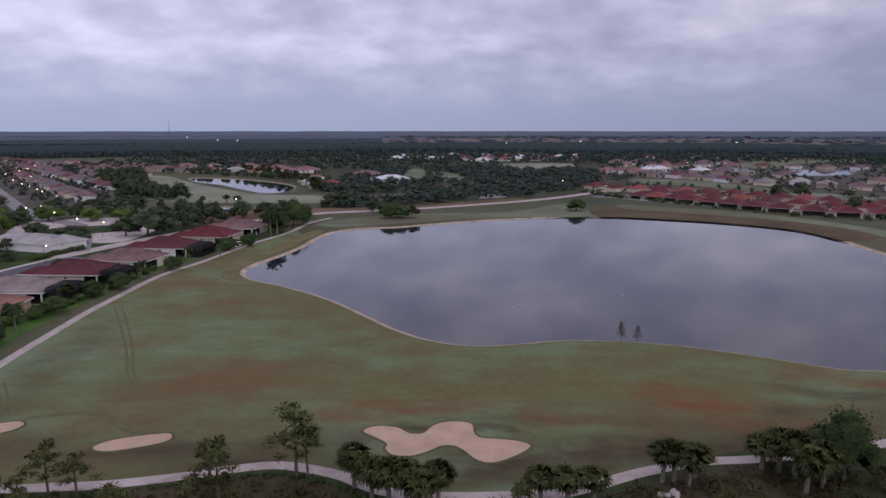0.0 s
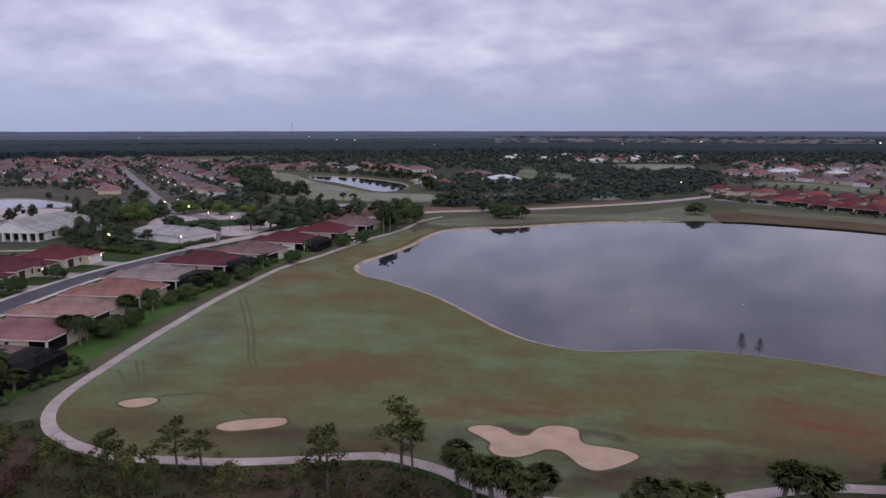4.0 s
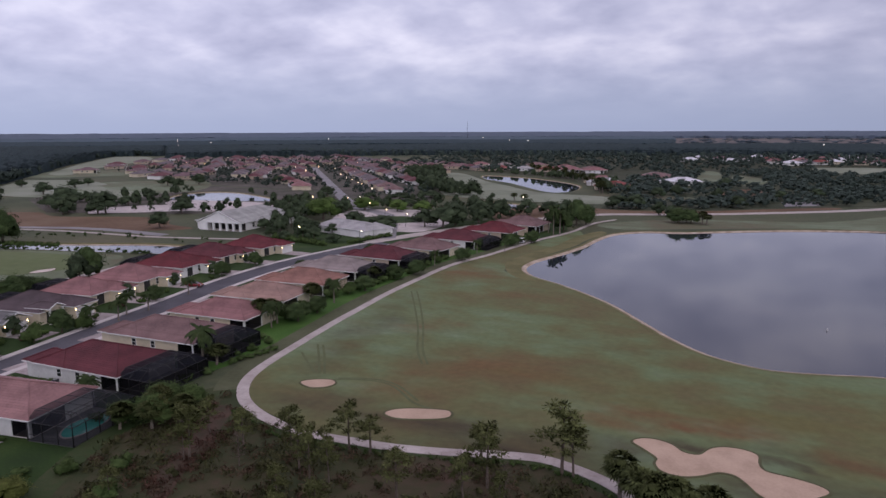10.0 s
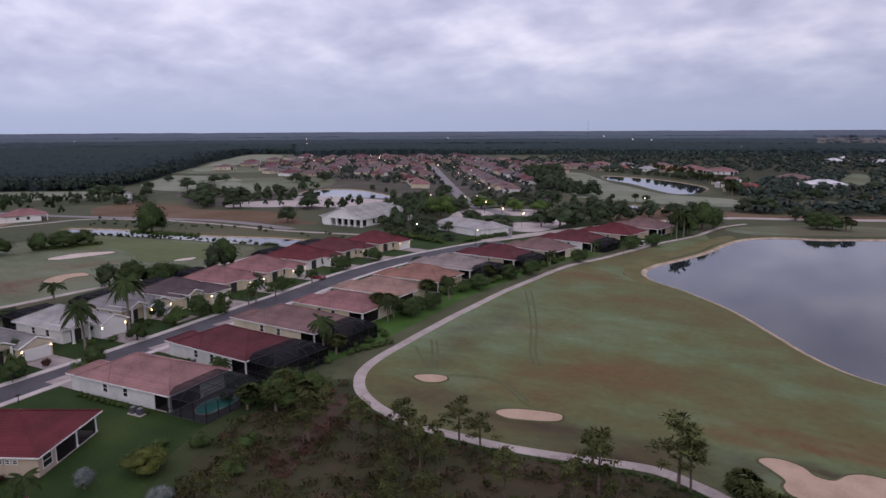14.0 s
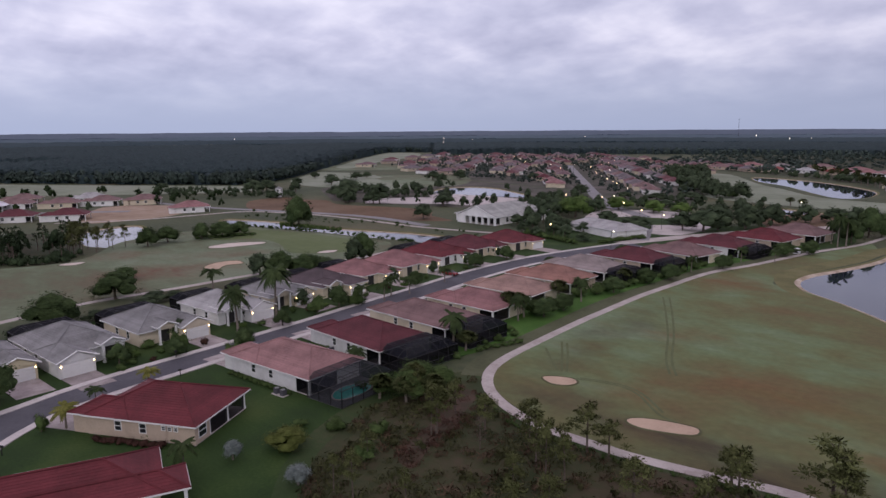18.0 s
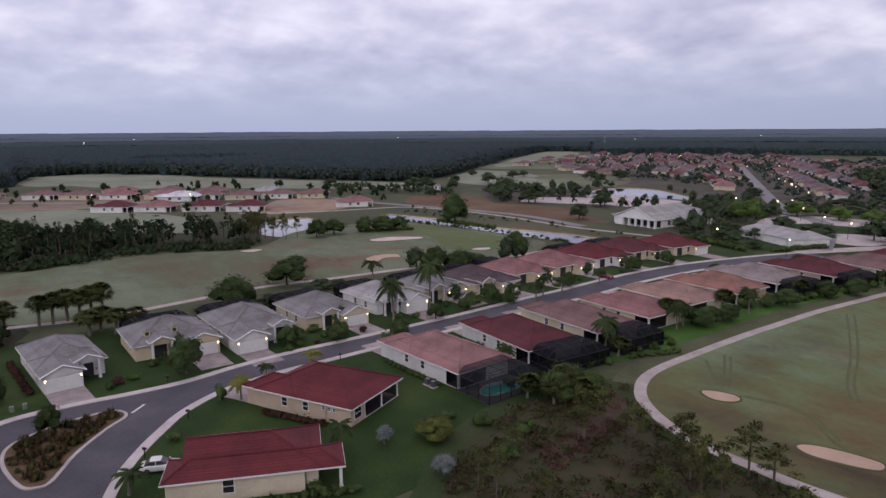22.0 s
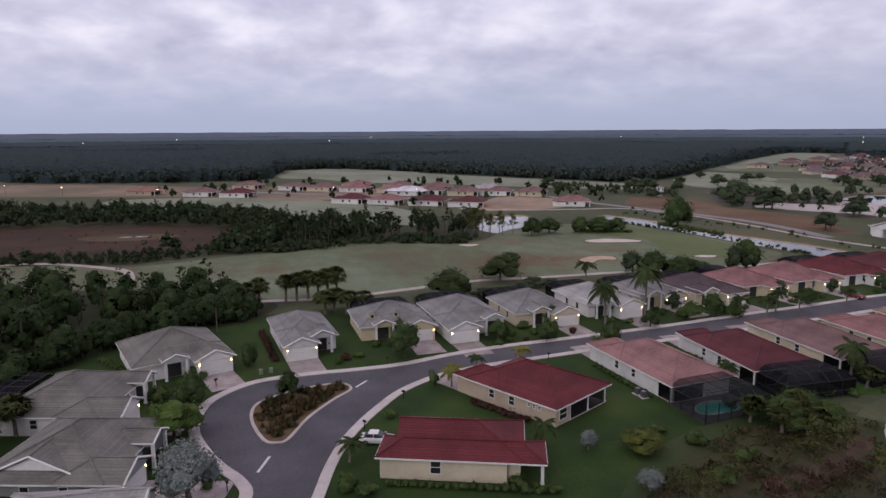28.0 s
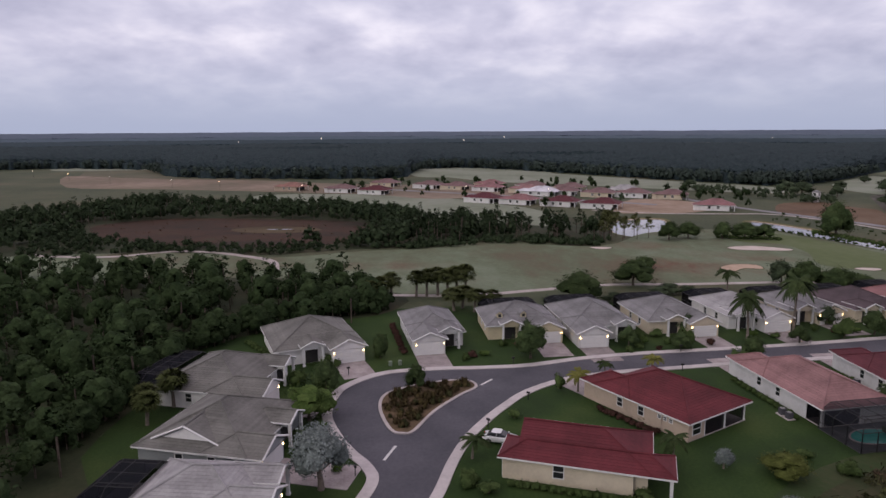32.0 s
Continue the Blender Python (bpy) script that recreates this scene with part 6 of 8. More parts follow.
def wood(name, label, outline, count, kinds, hmin, hmax, mat, clear=(), seed=1, squash=1.0, category="woodland", homes=(), room=9.0):
    """A joined stand of trees inside an outline, kept off the clearings."""
    rng = np.random.default_rng(seed)
    xs, ys = [p[0] for p in outline], [p[1] for p in outline]
    out, soft_n, tv, tf, tn, placed, tries = [], [], [], [], [], 0, 0
    while placed < count and tries < count * 12:
        tries += 1
        x, y = rng.uniform(min(xs), max(xs)), rng.uniform(min(ys), max(ys))
        if not inside(outline, x, y) or any(inside(c, x, y) for c in clear):
            continue
        if any((x - hx) ** 2 + (y - hy) ** 2 < room * room for hx, hy in homes):
            continue
        kind = kinds[rng.integers(len(kinds))]
        h = rng.uniform(hmin, hmax) * (0.35 if kind == "bush" and hmin > 3 else 1)
        s = h / FORM_H[kind]
        a = rng.uniform(0, 6.28)
        c, sn = math.cos(a), math.sin(a)
        wide = s * squash * rng.uniform(0.85, 1.2)
        form, form_n = FORMS[kind][rng.integers(4)]
        turned = np.array([[c, sn, 0], [-sn, c, 0], [0, 0, 1]], np.float32)
        out.append(form @ turned * np.array([wide, wide, s], np.float32) + np.array([x, y, 0], np.float32))
        soft_n.append(form_n @ turned)
        if kind in ("pine", "round"):
            k, r = len(tv), 0.12 * s + 0.05
            top = h * 0.7
            tv += [(x + r * dx, y + r * dy, z) for z in (-0.1, top) for dx, dy in ((1, 0), (0, 1), (-1, 0), (0, -1))]
            tf += [(k + i, k + (i + 1) % 4, k + 4 + (i + 1) % 4, k + 4 + i) for i in range(4)]
            tn += [(1, 0, 0), (0, 1, 0), (-1, 0, 0), (0, -1, 0)] * 2
        placed += 1
    ob = quad_mesh(name, np.concatenate(out), mat, tubes=(tv, tf, tn), tube_mat=bark, normals=np.concatenate(soft_n))
    return tagged(ob, label, category, kind="stuff")


preserve = [(-160, -4), (-142, -4), (-135, -12), (-131, -22), (-124, -31), (-116, -38), (-107, -40), (-100, -40), (-88, -41), (-78, -41), (-66, -39), (-45, -37), (-45, -150), (-178, -165), (-184, -115), (-180, -60), (-177, -38)]
wood("woodland", "dense dark mixed woodland behind the grey-roofed houses", preserve, 880, ("pine", "round", "pine", "round", "bush"), 4.0, 9.0, wood_leaf, seed=11, squash=1.1)
wood("woodland", "bushy edge of the wood along the lawns", [(-146, -4), (-140, -12), (-134, -24), (-126, -33), (-116, -40), (-100, -42), (-78, -43), (-78, -48), (-104, -48), (-122, -44), (-134, -36), (-142, -22), (-148, -10)], 130, ("round", "bush", "round"), 3.0, 6.0, wood_leaf, seed=22)
belt = [(-214, -130), (-219, -82), (-213, -46), (-222, -20), (-222, -5), (-262, -5), (-300, -2), (-345, 20), (-382, -20), (-360, -90), (-380, -150), (-300, -190)]
marsh_line = [(-286.5, -133.9), (-306.6, -110.6), (-303.5, -72.2), (-292.5, -28.3), (-269.5, -17.1), (-237.9, -23.2), (-226.1, -54.3), (-240.7, -97.4), (-258, -120.9)]
strip_line = [(-419.8, -93.8), (-409.9, -5.7), (-357.7, 41.4), (-325.7, 59.9), (-272, 62), (-284.8, 32.8), (-330.5, -20.5), (-366.9, -79.8)]
wood("woodland", "stand of tall thin pines before the far fairway", [(-222, -5), (-224, 3.2), (-236, 27.4), (-227, 63.6), (-250, 80), (-262, 66), (-266, 40), (-262, 15), (-258, -5)], 100, ("pine", "pine", "pine", "far"), 5.5, 10.5, belt_leaf, [wood_pond], seed=21, squash=0.8)
wood("woodland", "belt of pines and scrub round a marsh", belt, 780, ("far", "far", "far", "pine"), 3.4, 7.5, belt_leaf, [marsh_line, strip_line, wood_pond, [(-286, -134), (-258, -121), (-240.7, -97.4), (-226, -54), (-237, -23), (-222, -16), (-209, -44), (-218, -82), (-212, -132)]], seed=12)
wood("woodland", "dense dark trees at the end of the pine belt", [(-225, -24), (-227, 0), (-234, 12), (-240, 26), (-250, 42), (-284, 46), (-300, 14), (-300, -20), (-262, -10)], 150, ("far", "far", "pine"), 3.4, 7.0, belt_leaf, [wood_pond], seed=24, squash=1.1)
wood("marsh_scrub", "low green scrub between marsh and fairway", [(-286, -140), (-258, -124), (-240.7, -99), (-228, -56), (-239, -23), (-222, -16), (-213, -46), (-220, -82), (-214, -130)], 360, ("bush", "bush", "bush", "far"), 1.3, 3.4, belt_leaf, seed=18, category="scrub")
wood("marsh_scrub", "low scrub scattered over the marsh", marsh_line, 60, ("bush",), 0.4, 1.0, bramble_leaf, seed=13, category="scrub")
wood("undergrowth", "tangled low shrubs beside the cart path", wild, 750, ("weed",), 0.4, 1.1, wild_leaf, [[(-62, 80), (-70, 83), (-68, 74), (-60, 69.3), (-40, 66.8), (-22, 71), (-10, 66.6), (12, 64.8), (30, 71.6), (30, 90), (-62, 90)], [(-67.3, 71), (-64.3, 71), (-61.9, 66.3), (-58.4, 59.7), (-57, 54.4), (-54.6, 48.9), (-58.8, 50.7), (-62.5, 60.9), (-66.6, 67.9)]], seed=14, squash=1.5, category="undergrowth")
wood("undergrowth", "dry brown brush among the shrubs", wild, 420, ("weed",), 0.4, 1.0, bramble_leaf, [[(-62, 80), (-70, 83), (-68, 74), (-60, 69.3), (-40, 66.8), (-22, 71), (-10, 66.6), (12, 64.8), (30, 71.6), (30, 90), (-62, 90)], [(-67.3, 71), (-64.3, 71), (-61.9, 66.3), (-58.4, 59.7), (-57, 54.4), (-54.6, 48.9), (-58.8, 50.7), (-62.5, 60.9), (-66.6, 67.9)]], seed=15, squash=1.5, category="undergrowth")
wood("undergrowth", "low dark hedge along the outer side of the cart path", [p for p in offset(path_line, 1.5, False)[78:140]] + [p for p in offset(path_line, 2.6, False)[78:140]][::-1], 130, ("bush",), 0.4, 0.9, shrub_leaf, seed=16, category="undergrowth")
wood("undergrowth", "reddish dry brush along a worn trail", [(-68, 71.5), (-63, 71.5), (-60, 66), (-56.5, 60), (-54, 54), (-53, 47.5), (-59.5, 49.5), (-63.5, 60), (-68, 67)], 70, ("weed",), 0.3, 0.7, rust_leaf, seed=23, squash=1.6, category="undergrowth")
wood("undergrowth", "olive-green shrubs among the brush", wild, 60, ("bush",), 0.8, 1.8, olive_leaf, [[(-62, 80), (-70, 83), (-68, 74), (-60, 69.3), (-40, 66.8), (-22, 71), (-10, 66.6), (12, 64.8), (30, 71.6), (30, 90), (-62, 90)]], seed=17, category="undergrowth")

# trees round the clubhouse, the car parks and the lake's far end
for p in [(-177, 228.2, 7.2, 5.3), (-169.1, 227.8, 10.6, 8.0), (-146.2, 239.8, 5.8, 7.9), (-135.6, 244.2, 4.5, 11.6), (-118, 248.4, 7.7, 9.1), (-110.1, 249, 9.4, 13.5), (-107.8, 256.8, 9.5, 11.5), (-152.3, 220.2, 4.4, 6.7), (-142.7, 217.6, 4.2, 6.0), (-172.2, 214.2, 5.0, 5.9), (-171.5, 221, 7.1, 5.2), (-226.5, 341.8, 6.6, 11.5), (-251.8, 253.9, 9.4, 6.5), (-193.2, 307.8, 5.0, 4.2), (-159.6, 224.6, 5.0, 5.5), (-160.2, 316.9, 4.2, 8.8), (-198, 342.5, 3.7, 7.8),
          (-311.4, 232.4, 12.6, 16.0), (-280.2, 231.2, 11.0, 11.4), (-386.5, 215.9, 9.3, 14.6), (-390, 227.7, 8.4, 13.4), (-455.4, 186.5, 5.0, 10.5), (-429.7, 182, 3.4, 7.7), (-359.4, 110.7, 5.3, 3.1), (-300, 226, 6.0, 9.0), (-330, 238, 7.0, 9.0),
          (-130.7, 365.8, 3.7, 3.8), (-101.5, 267.9, 10.7, 10.7), (-155, 254.7, 4.3, 9.1), (-126, 232, 4.4, 7.0), (-66.5, 277.4, 10.7, 7.1), (-64.1, 290.6, 8.9, 8.4), (-69, 268, 7.0, 6.0), (-62, 300, 6.0, 7.0), (-55.8, 346.1, 6.9, 14.5), (-47.6, 347.1, 7.5, 9.8), (-77.3, 433.7, 6.8, 10.2), (-34.2, 323.8, 6.5, 7.0), (-28.3, 320, 5.6, 5.8), (-178, 342.1, 4.4, 12.7), (-166.3, 358.3, 4.6, 13.0), (-126.8, 261.4, 3.4, 9.6), (-98, 285, 9.0, 11.0), (-112, 272, 8.0, 10.0), (-90, 300, 8.0, 10.0), (-122, 290, 7.0, 9.0),
          (190.7, 384.7, 8.5, 9.2), (203.6, 384.7, 9.5, 10.8), (201.4, 329.8, 7.4, 7.6), (234.8, 391.2, 4.8, 7.5)]:
    mid_tree(*p)
for p in [(-169.4, 251.5, 10.0, 13.8), (-171.6, 291.7, 6.9, 12.6), (-153.2, 291.7, 6.1, 10.9), (-140, 292, 6.0, 9.0), (-188, 285, 6.5, 10.0), (-185, 268, 7.0, 9.0)]:
    mid_tree(*p, mat=bright_leaf, label="leafy mid-green tree beside the car park")
for p in [(-63.5, 246.2, 12.1, 5.1), (-68.5, 204.2, 4.5, 3.6), (-67, 252, 9.0, 4.6)]:
    queen(*p)
for k, (px0, py0) in enumerate(curve_pts([(-193, 640), (-163, 583), (-147, 565), (-129, 531), (-112, 501), (-94, 461), (-82, 420)], False, 3)):
    sabal(px0 + 3.5, py0 + 3 * math.cos(k * 1.7), 7.6 + 1.6 * math.sin(k * 3.3), 5.0, label="tall cabbage palm in a row along the far pond")
for ax, ay, bx, by, n, h in ((-236.8, 109.2, -230.6, 127.7, 11, 1.3), (-242.6, 148.2, -213.6, 155.2, 13, 1.9), (-124.5, 201, -119.1, 219.8, 10, 1.6), (-155, 199, -130, 193, 12, 2.2)):
    hedge(ax, ay, bx, by, n, h, 2.8, label="low dark hedge bush")

# back gardens along the cart path
for p in [(-79.8, 89.5, 1.4, 2.0), (-78.9, 93, 1.4, 2.0), (-78.6, 97.4, 1.5, 2.0), (-81.5, 99, 1.3, 1.8), (-85.6, 112.6, 3.2, 3.8), (-86.8, 115, 2.4, 2.6), (-88, 120.8, 2.0, 2.6), (-87.5, 132.2, 2.6, 4.0), (-85.4, 136.8, 2.8, 3.8), (-86.5, 141.5, 1.8, 2.8), (-85.5, 145.6, 2.0, 3.0), (-84.4, 148.5, 1.6, 3.0), (-84.4, 151.6, 1.8, 3.0), (-84, 155, 1.6, 2.6), (-83.8, 158.8, 1.9, 3.0), (-82.5, 163.4, 1.8, 2.6), (-82.4, 169, 1.6, 2.6), (-82.3, 175, 2.0, 3.0), (-81.8, 181, 2.2, 3.2), (-81.6, 186, 1.8, 2.6), (-79.5, 197, 2.4, 3.2), (-78.4, 206, 1.8, 2.8), (-76, 214, 2.2, 3.0), (-73.6, 222.5, 2.4, 3.4), (-71, 231, 2.0, 3.0), (-69, 240, 2.6, 3.6), (-78.5, 76.5, 1.5, 2.4), (-77.8, 80.4, 1.3, 2.0), (-78.6, 60.4, 1.3, 2.2), (-77.9, 63.2, 1.6, 2.4)]:
    shrub(*p, label="dense garden shrub behind a lakeside house", group="back-garden shrubs")
for p in [(-88.5, 107.5, 5.2, 3.6), (-87.6, 110.2, 4.8, 3.4), (-88.2, 125.3, 5.0, 3.8), (-85.8, 149.6, 4.4, 3.4), (-79.4, 84.6, 3.6, 3.4)]:
    sabal(*p, label="garden cabbage palm behind a lakeside house")
# gardens round the turning bulb
for p in [(-113.4, -6.6, 3.0, 2.4), (-111.3, -14.8, 1.8, 2.6), (-84.8, -18.6, 1.8, 3.0), (-101.7, -18.9, 2.2, 3.4), (-99.6, -14.9, 2.8, 3.4), (-82.5, -15.5, 1.4, 2.4), (-79, -17.5, 1.2, 2.2), (-86.7, 13.1, 1.4, 1.8), (-96.8, 21.4, 2.6, 1.8), (-65.5, 24, 1.3, 2.2), (-69.3, 5.4, 2.0, 2.6), (-67.6, 7.6, 1.4, 2.2), (-115.5, 48.1, 4.2, 3.6), (-105, 53.4, 3.4, 2.8), (-121.3, 41.7, 1.6, 2.8), (-122.2, 45.5, 1.5, 2.6), (-119.3, 80.4, 4.2, 4.0), (-119.4, 90.9, 3.6, 3.6)]:
    shrub(*p, label="dense dark garden shrub beside a house", group="garden shrubs")
for p in [(-89.4, -37.4, 5.0, 3.6), (-93, -35, 5.4, 4.0), (-87, -36.5, 4.6, 3.4), (-150, -8, 6.4, 4.4), (-147, -10, 6.0, 4.2), (-152.5, -6, 6.8, 4.4)]:
    sabal(*p)
for p in [(-155.3, 60, 2.6, 6.0), (-153.5, 64, 2.4, 5.0), (-152.2, 56.5, 2.2, 5.0), (-164.7, 92.9, 6.2, 6.5), (-156.6, 119.6, 8.2, 6.4), (-146, 30, 2.4, 5.0), (-149, 45, 2.2, 5.0)]:
    mid_tree(*p, label="dark green tree behind the grey-roofed row")
hedge(-104.6, 65.8, -97.3, 67.2, 9, 0.9, 1.3), hedge(-104.5, 82.6, -90, 83.4, 10, 0.8, 1.3)
# side gardens between the grey-roofed houses
gard = np.random.default_rng(77)
for y0 in (5.5, 20.5, 36.5, 53, 68, 82, 96, 110.5, 126, 142.5, 159):
    for k in range(7):
        x = -119.5 - 1.4 * k - 0.105 * y0 + gard.normal(0, 0.5)
        shrub(x, y0 + gard.normal(0, 0.45), gard.uniform(0.8, 2.0), gard.uniform(1.2, 2.0), (shrub_leaf, oak_leaf, red_leaf)[k % 3 if k < 5 else 0], "side-garden shrub between two houses", "side-garden shrubs")
    mid_tree(-119 - 0.105 * y0 + gard.normal(0, 0.7), y0 + gard.normal(0, 0.8), gard.uniform(3.0, 4.6), gard.uniform(2.6, 3.8), label="small dense garden tree beside a house")
# canal edge
wood("canal_scrub", "dark reeds and bushes along the canal edge", [(-262, 136), (-245.3, 142.5), (-212.4, 152.3), (-182.6, 158), (-150, 163), (-150, 160), (-182.6, 155), (-212, 149), (-245, 139), (-262, 132)], 120, ("bush",), 0.6, 1.8, oak_leaf, seed=42, category="scrub")
for p in [(-148, 206, 5.5, 6.5), (-141, 203, 5.0, 6.0), (-152, 212, 6.0, 7.0), (-157, 217, 7.0, 7.0), (-131, 200.5, 3.5, 6.0), (-162, 211, 6.0, 6.0), (-166, 217, 6.5, 6.5), (-126, 226, 4.0, 6.0), (-160, 202, 4.0, 5.5), (-150, 198, 3.6, 5.0)]:
    mid_tree(*p)

# thin young pines and palms scattered through the wild strip
wrng = np.random.default_rng(91)
stand = [(-72, 62), (-66, 46), (-56, 37), (-46, 34), (-20, 44), (10, 52), (40, 62), (40, 66), (10, 61), (-8, 62), (-20, 66), (-40, 63), (-54, 63.5), (-64, 67)]
count = 0
while count < 24:
    x, y = wrng.uniform(-72, 40), wrng.uniform(34, 68)
    if inside(stand, x, y):
        pine(x, y, wrng.uniform(3.6, 6.8), wrng.uniform(1.8, 3.0), "thin young pine in the undergrowth")
        count += 1
for p in [(-71.5, 64.5, 4.6, 3.4), (-69.5, 61.5, 4.0, 3.2), (-67, 64.2, 4.2, 3.2), (-73.5, 59.8, 3.6, 3.0)]:
    sabal(*p)
for p in [(-232, 66, 9.5, 3.6), (-235.5, 69.5, 8.6, 3.4), (-239, 70, 10.0, 3.8), (-238, 75, 8.2, 3.2), (-243, 73.5, 9.2, 3.6), (-241, 79.5, 8.8, 3.4), (-236, 79, 7.6, 3.2), (-233.5, 73, 8.4, 3.4), (-238.5, 84, 7.8, 3.2), (-229.5, 64, 8.0, 3.4), (-247, 70, 9.4, 3.6), (-251, 72, 9.0, 3.6)]:
    pine(*p, "tall thin pine standing before a pond")
wood("hedge", "dark hedges and trees before the red-roofed homes", [(84, 424), (100, 382), (120, 358), (134, 334), (150, 312), (164, 299), (180, 290), (212, 282), (213, 286), (182, 294), (166, 303), (153, 316), (138, 338), (124, 362), (106, 386), (90, 428)], 120, ("bush", "bush", "tiny"), 1.5, 3.6, oak_leaf, seed=19, category="hedge", homes=[(113, 385), (121, 379), (128, 372), (133, 363), (140, 353), (146, 342), (153, 332), (161, 322), (172, 312), (184, 306), (198, 301)], room=7.5)
wood("marsh_scrub", "green shrubs along the edge of the pine belt", [(-222, -16), (-221, 3), (-231, 27), (-222, 62), (-234, 70), (-243, 28), (-232, 0)], 260, ("bush",), 1.4, 3.4, belt_leaf, seed=20, category="scrub")


# ---- vehicles and street furniture ----
car_paint = material("white_car_paint", [(0.70, 0.71, 0.73), (0.76, 0.77, 0.79)], 0.5, 0.25, spec=0.6)
red_paint = material("dark_red_car_paint", [(0.16, 0.015, 0.02), (0.20, 0.02, 0.026)], 0.5, 0.25, spec=0.6)
rubber = material("rubber", [(0.015, 0.015, 0.016), (0.03, 0.03, 0.03)], 4.0, 0.9)
chrome = material("brushed_rim", [(0.4, 0.4, 0.42), (0.55, 0.55, 0.56)], 2.0, 0.3, metal=0.9)
tail_red = material("tail_lamp_red", [(0.30, 0.01, 0.01), (0.35, 0.02, 0.015)], 2.0, 0.2)
lamp_clear = material("head_lamp_clear", [(0.6, 0.6, 0.62), (0.7, 0.7, 0.7)], 2.0, 0.1, spec=0.8)


def loft(sections):
    """Closed skin through cross-sections, each a list of points of equal number."""
    m = Mesh()
    n = len(sections[0])
    for s in sections:
        m.v += [tuple(p) for p in s]
    for k in range(len(sections) - 1):
        m.f += [(k * n + i, k * n + (i + 1) % n, (k + 1) * n + (i + 1) % n, (k + 1) * n + i) for i in range(n)]
    m.f += [tuple(range(n))[::-1], tuple(range((len(sections) - 1) * n, len(sections) * n))]
    return m


def wheel(parent, x, y, r):
    t = Mesh().tube([(0, -0.11, 0), (0, -0.09, 0), (0, 0.09, 0), (0, 0.11, 0)], [r * 0.86, r, r, r * 0.86], 18).part("wheel", rubber, parent)
    t.location = (x, y, r)
    Mesh().tube([(0, -0.12, 0), (0, 0.12, 0)], [r * 0.58, r * 0.58], 12).part("rim", chrome, t)


def car(x, y, rot, paint, label):
    c = new("car")
    c.matrix_world = pose(x, y, 0.06, 0, 0, rot)
    tagged(c, label, "car", "cars")

    def ring(px, half, low, belt):
        return [(px, -half * 0.9, low), (px, -half, low + 0.2), (px, -half, belt - 0.15), (px, -half * 0.92, belt), (px, half * 0.92, belt), (px, half, belt - 0.15), (px, half, low + 0.2), (px, half * 0.9, low)]

    loft([ring(-2.3, 0.75, 0.38, 0.72), ring(-2.15, 0.86, 0.25, 0.92), ring(-1.4, 0.9, 0.2, 0.98), ring(0.9, 0.9, 0.2, 0.95), ring(1.9, 0.86, 0.24, 0.82), ring(2.3, 0.72, 0.36, 0.62)]).part("body", paint, c, smooth=True)

    def cab(px, half, z0, z1):
        return [(px, -half, z0), (px, -half * 0.82, z1), (px, half * 0.82, z1), (px, half, z0)]

    loft([cab(-1.75, 0.8, 0.93, 0.96), cab(-1.1, 0.82, 0.93, 1.38), cab(0.0, 0.82, 0.93, 1.42), cab(1.05, 0.8, 0.9, 0.94)]).part("window_band", dark_glass, c)
    Mesh().box(-1.15, 0.1, -0.66, 0.66, 1.385, 1.45, 0.12).part("roof", paint, c)
    for sg in (-1, 1):
        Mesh().bar((-0.45, sg * 0.79, 0.95), (-0.45, sg * 0.68, 1.41), 0.04).part("pillar", paint, c)
        Mesh().box(2.12, 2.3, sg * 0.6 - 0.16, sg * 0.6 + 0.16, 0.6, 0.72, 0.04).part("headlight", lamp_clear, c)
        Mesh().box(-2.33, -2.2, sg * 0.6 - 0.16, sg * 0.6 + 0.16, 0.68, 0.84, 0.04).part("tail_light", tail_red, c)
        Mesh().box(0.75, 0.9, sg * 0.98 - 0.09, sg * 0.98 + 0.09, 0.92, 1.05, 0.03).part("mirror", paint, c)
        for wx in (-1.42, 1.4):
            wheel(c, wx, sg * 0.82, 0.33)
    return c


car(-79.6, 10.4, 70.8, car_paint, "white car parked on a driveway by the red roof")
car(-125.6, 127.8, 8, red_paint, "dark red car parked on a driveway")


def golf_cart(x, y, rot):
    c = new("golf_cart")
    c.matrix_world = pose(x, y, 0.07, 0, 0, rot)
    tagged(c, "white golf cart with a flat roof on the path", "golf cart", "golf carts")
    Mesh().box(-1.1, 1.1, -0.58, 0.58, 0.28, 0.5, 0.12).part("body", car_paint, c)
    Mesh().box(0.6, 1.15, -0.56, 0.56, 0.5, 0.85, 0.15).part("bonnet", car_paint, c)
    Mesh().box(-0.6, 0.0, -0.54, 0.54, 0.5, 0.78, 0.08).box(-0.72, -0.58, -0.54, 0.54, 0.7, 1.2, 0.04).part("seat", shade_dark, c)
    Mesh().box(-0.95, 0.75, -0.6, 0.6, 1.78, 1.86, 0.12).part("roof", car_paint, c)
    for px, py in ((-0.85, -0.5), (-0.85, 0.5), (0.65, -0.5), (0.65, 0.5)):
        Mesh().bar((px, py, 0.5), (px, py, 1.8), 0.025).part("post", bronze, c)
    for px in (-0.8, 0.8):
        for py in (-0.5, 0.5):
            wheel(c, px, py, 0.22)


golf_cart(-68.7, 223.6, 75)
golf_cart(-66.9, 229.2, 75)


def mailbox(x, y, rot):
    p = new("mailbox")
    p.matrix_world = pose(x, y, 0.1, 0, 0, rot)
    tagged(p, "black post-mounted mailbox at the kerb", "mailbox", "mailboxes")
    Mesh().box(-0.05, 0.05, -0.05, 0.05, 0, 1.1).part("post", bronze, p)
    Mesh().prism([(-0.28, -0.12), (0.28, -0.12), (0.28, 0.12), (-0.28, 0.12)], 1.05, 1.32, 0.85).part("box", bronze, p)


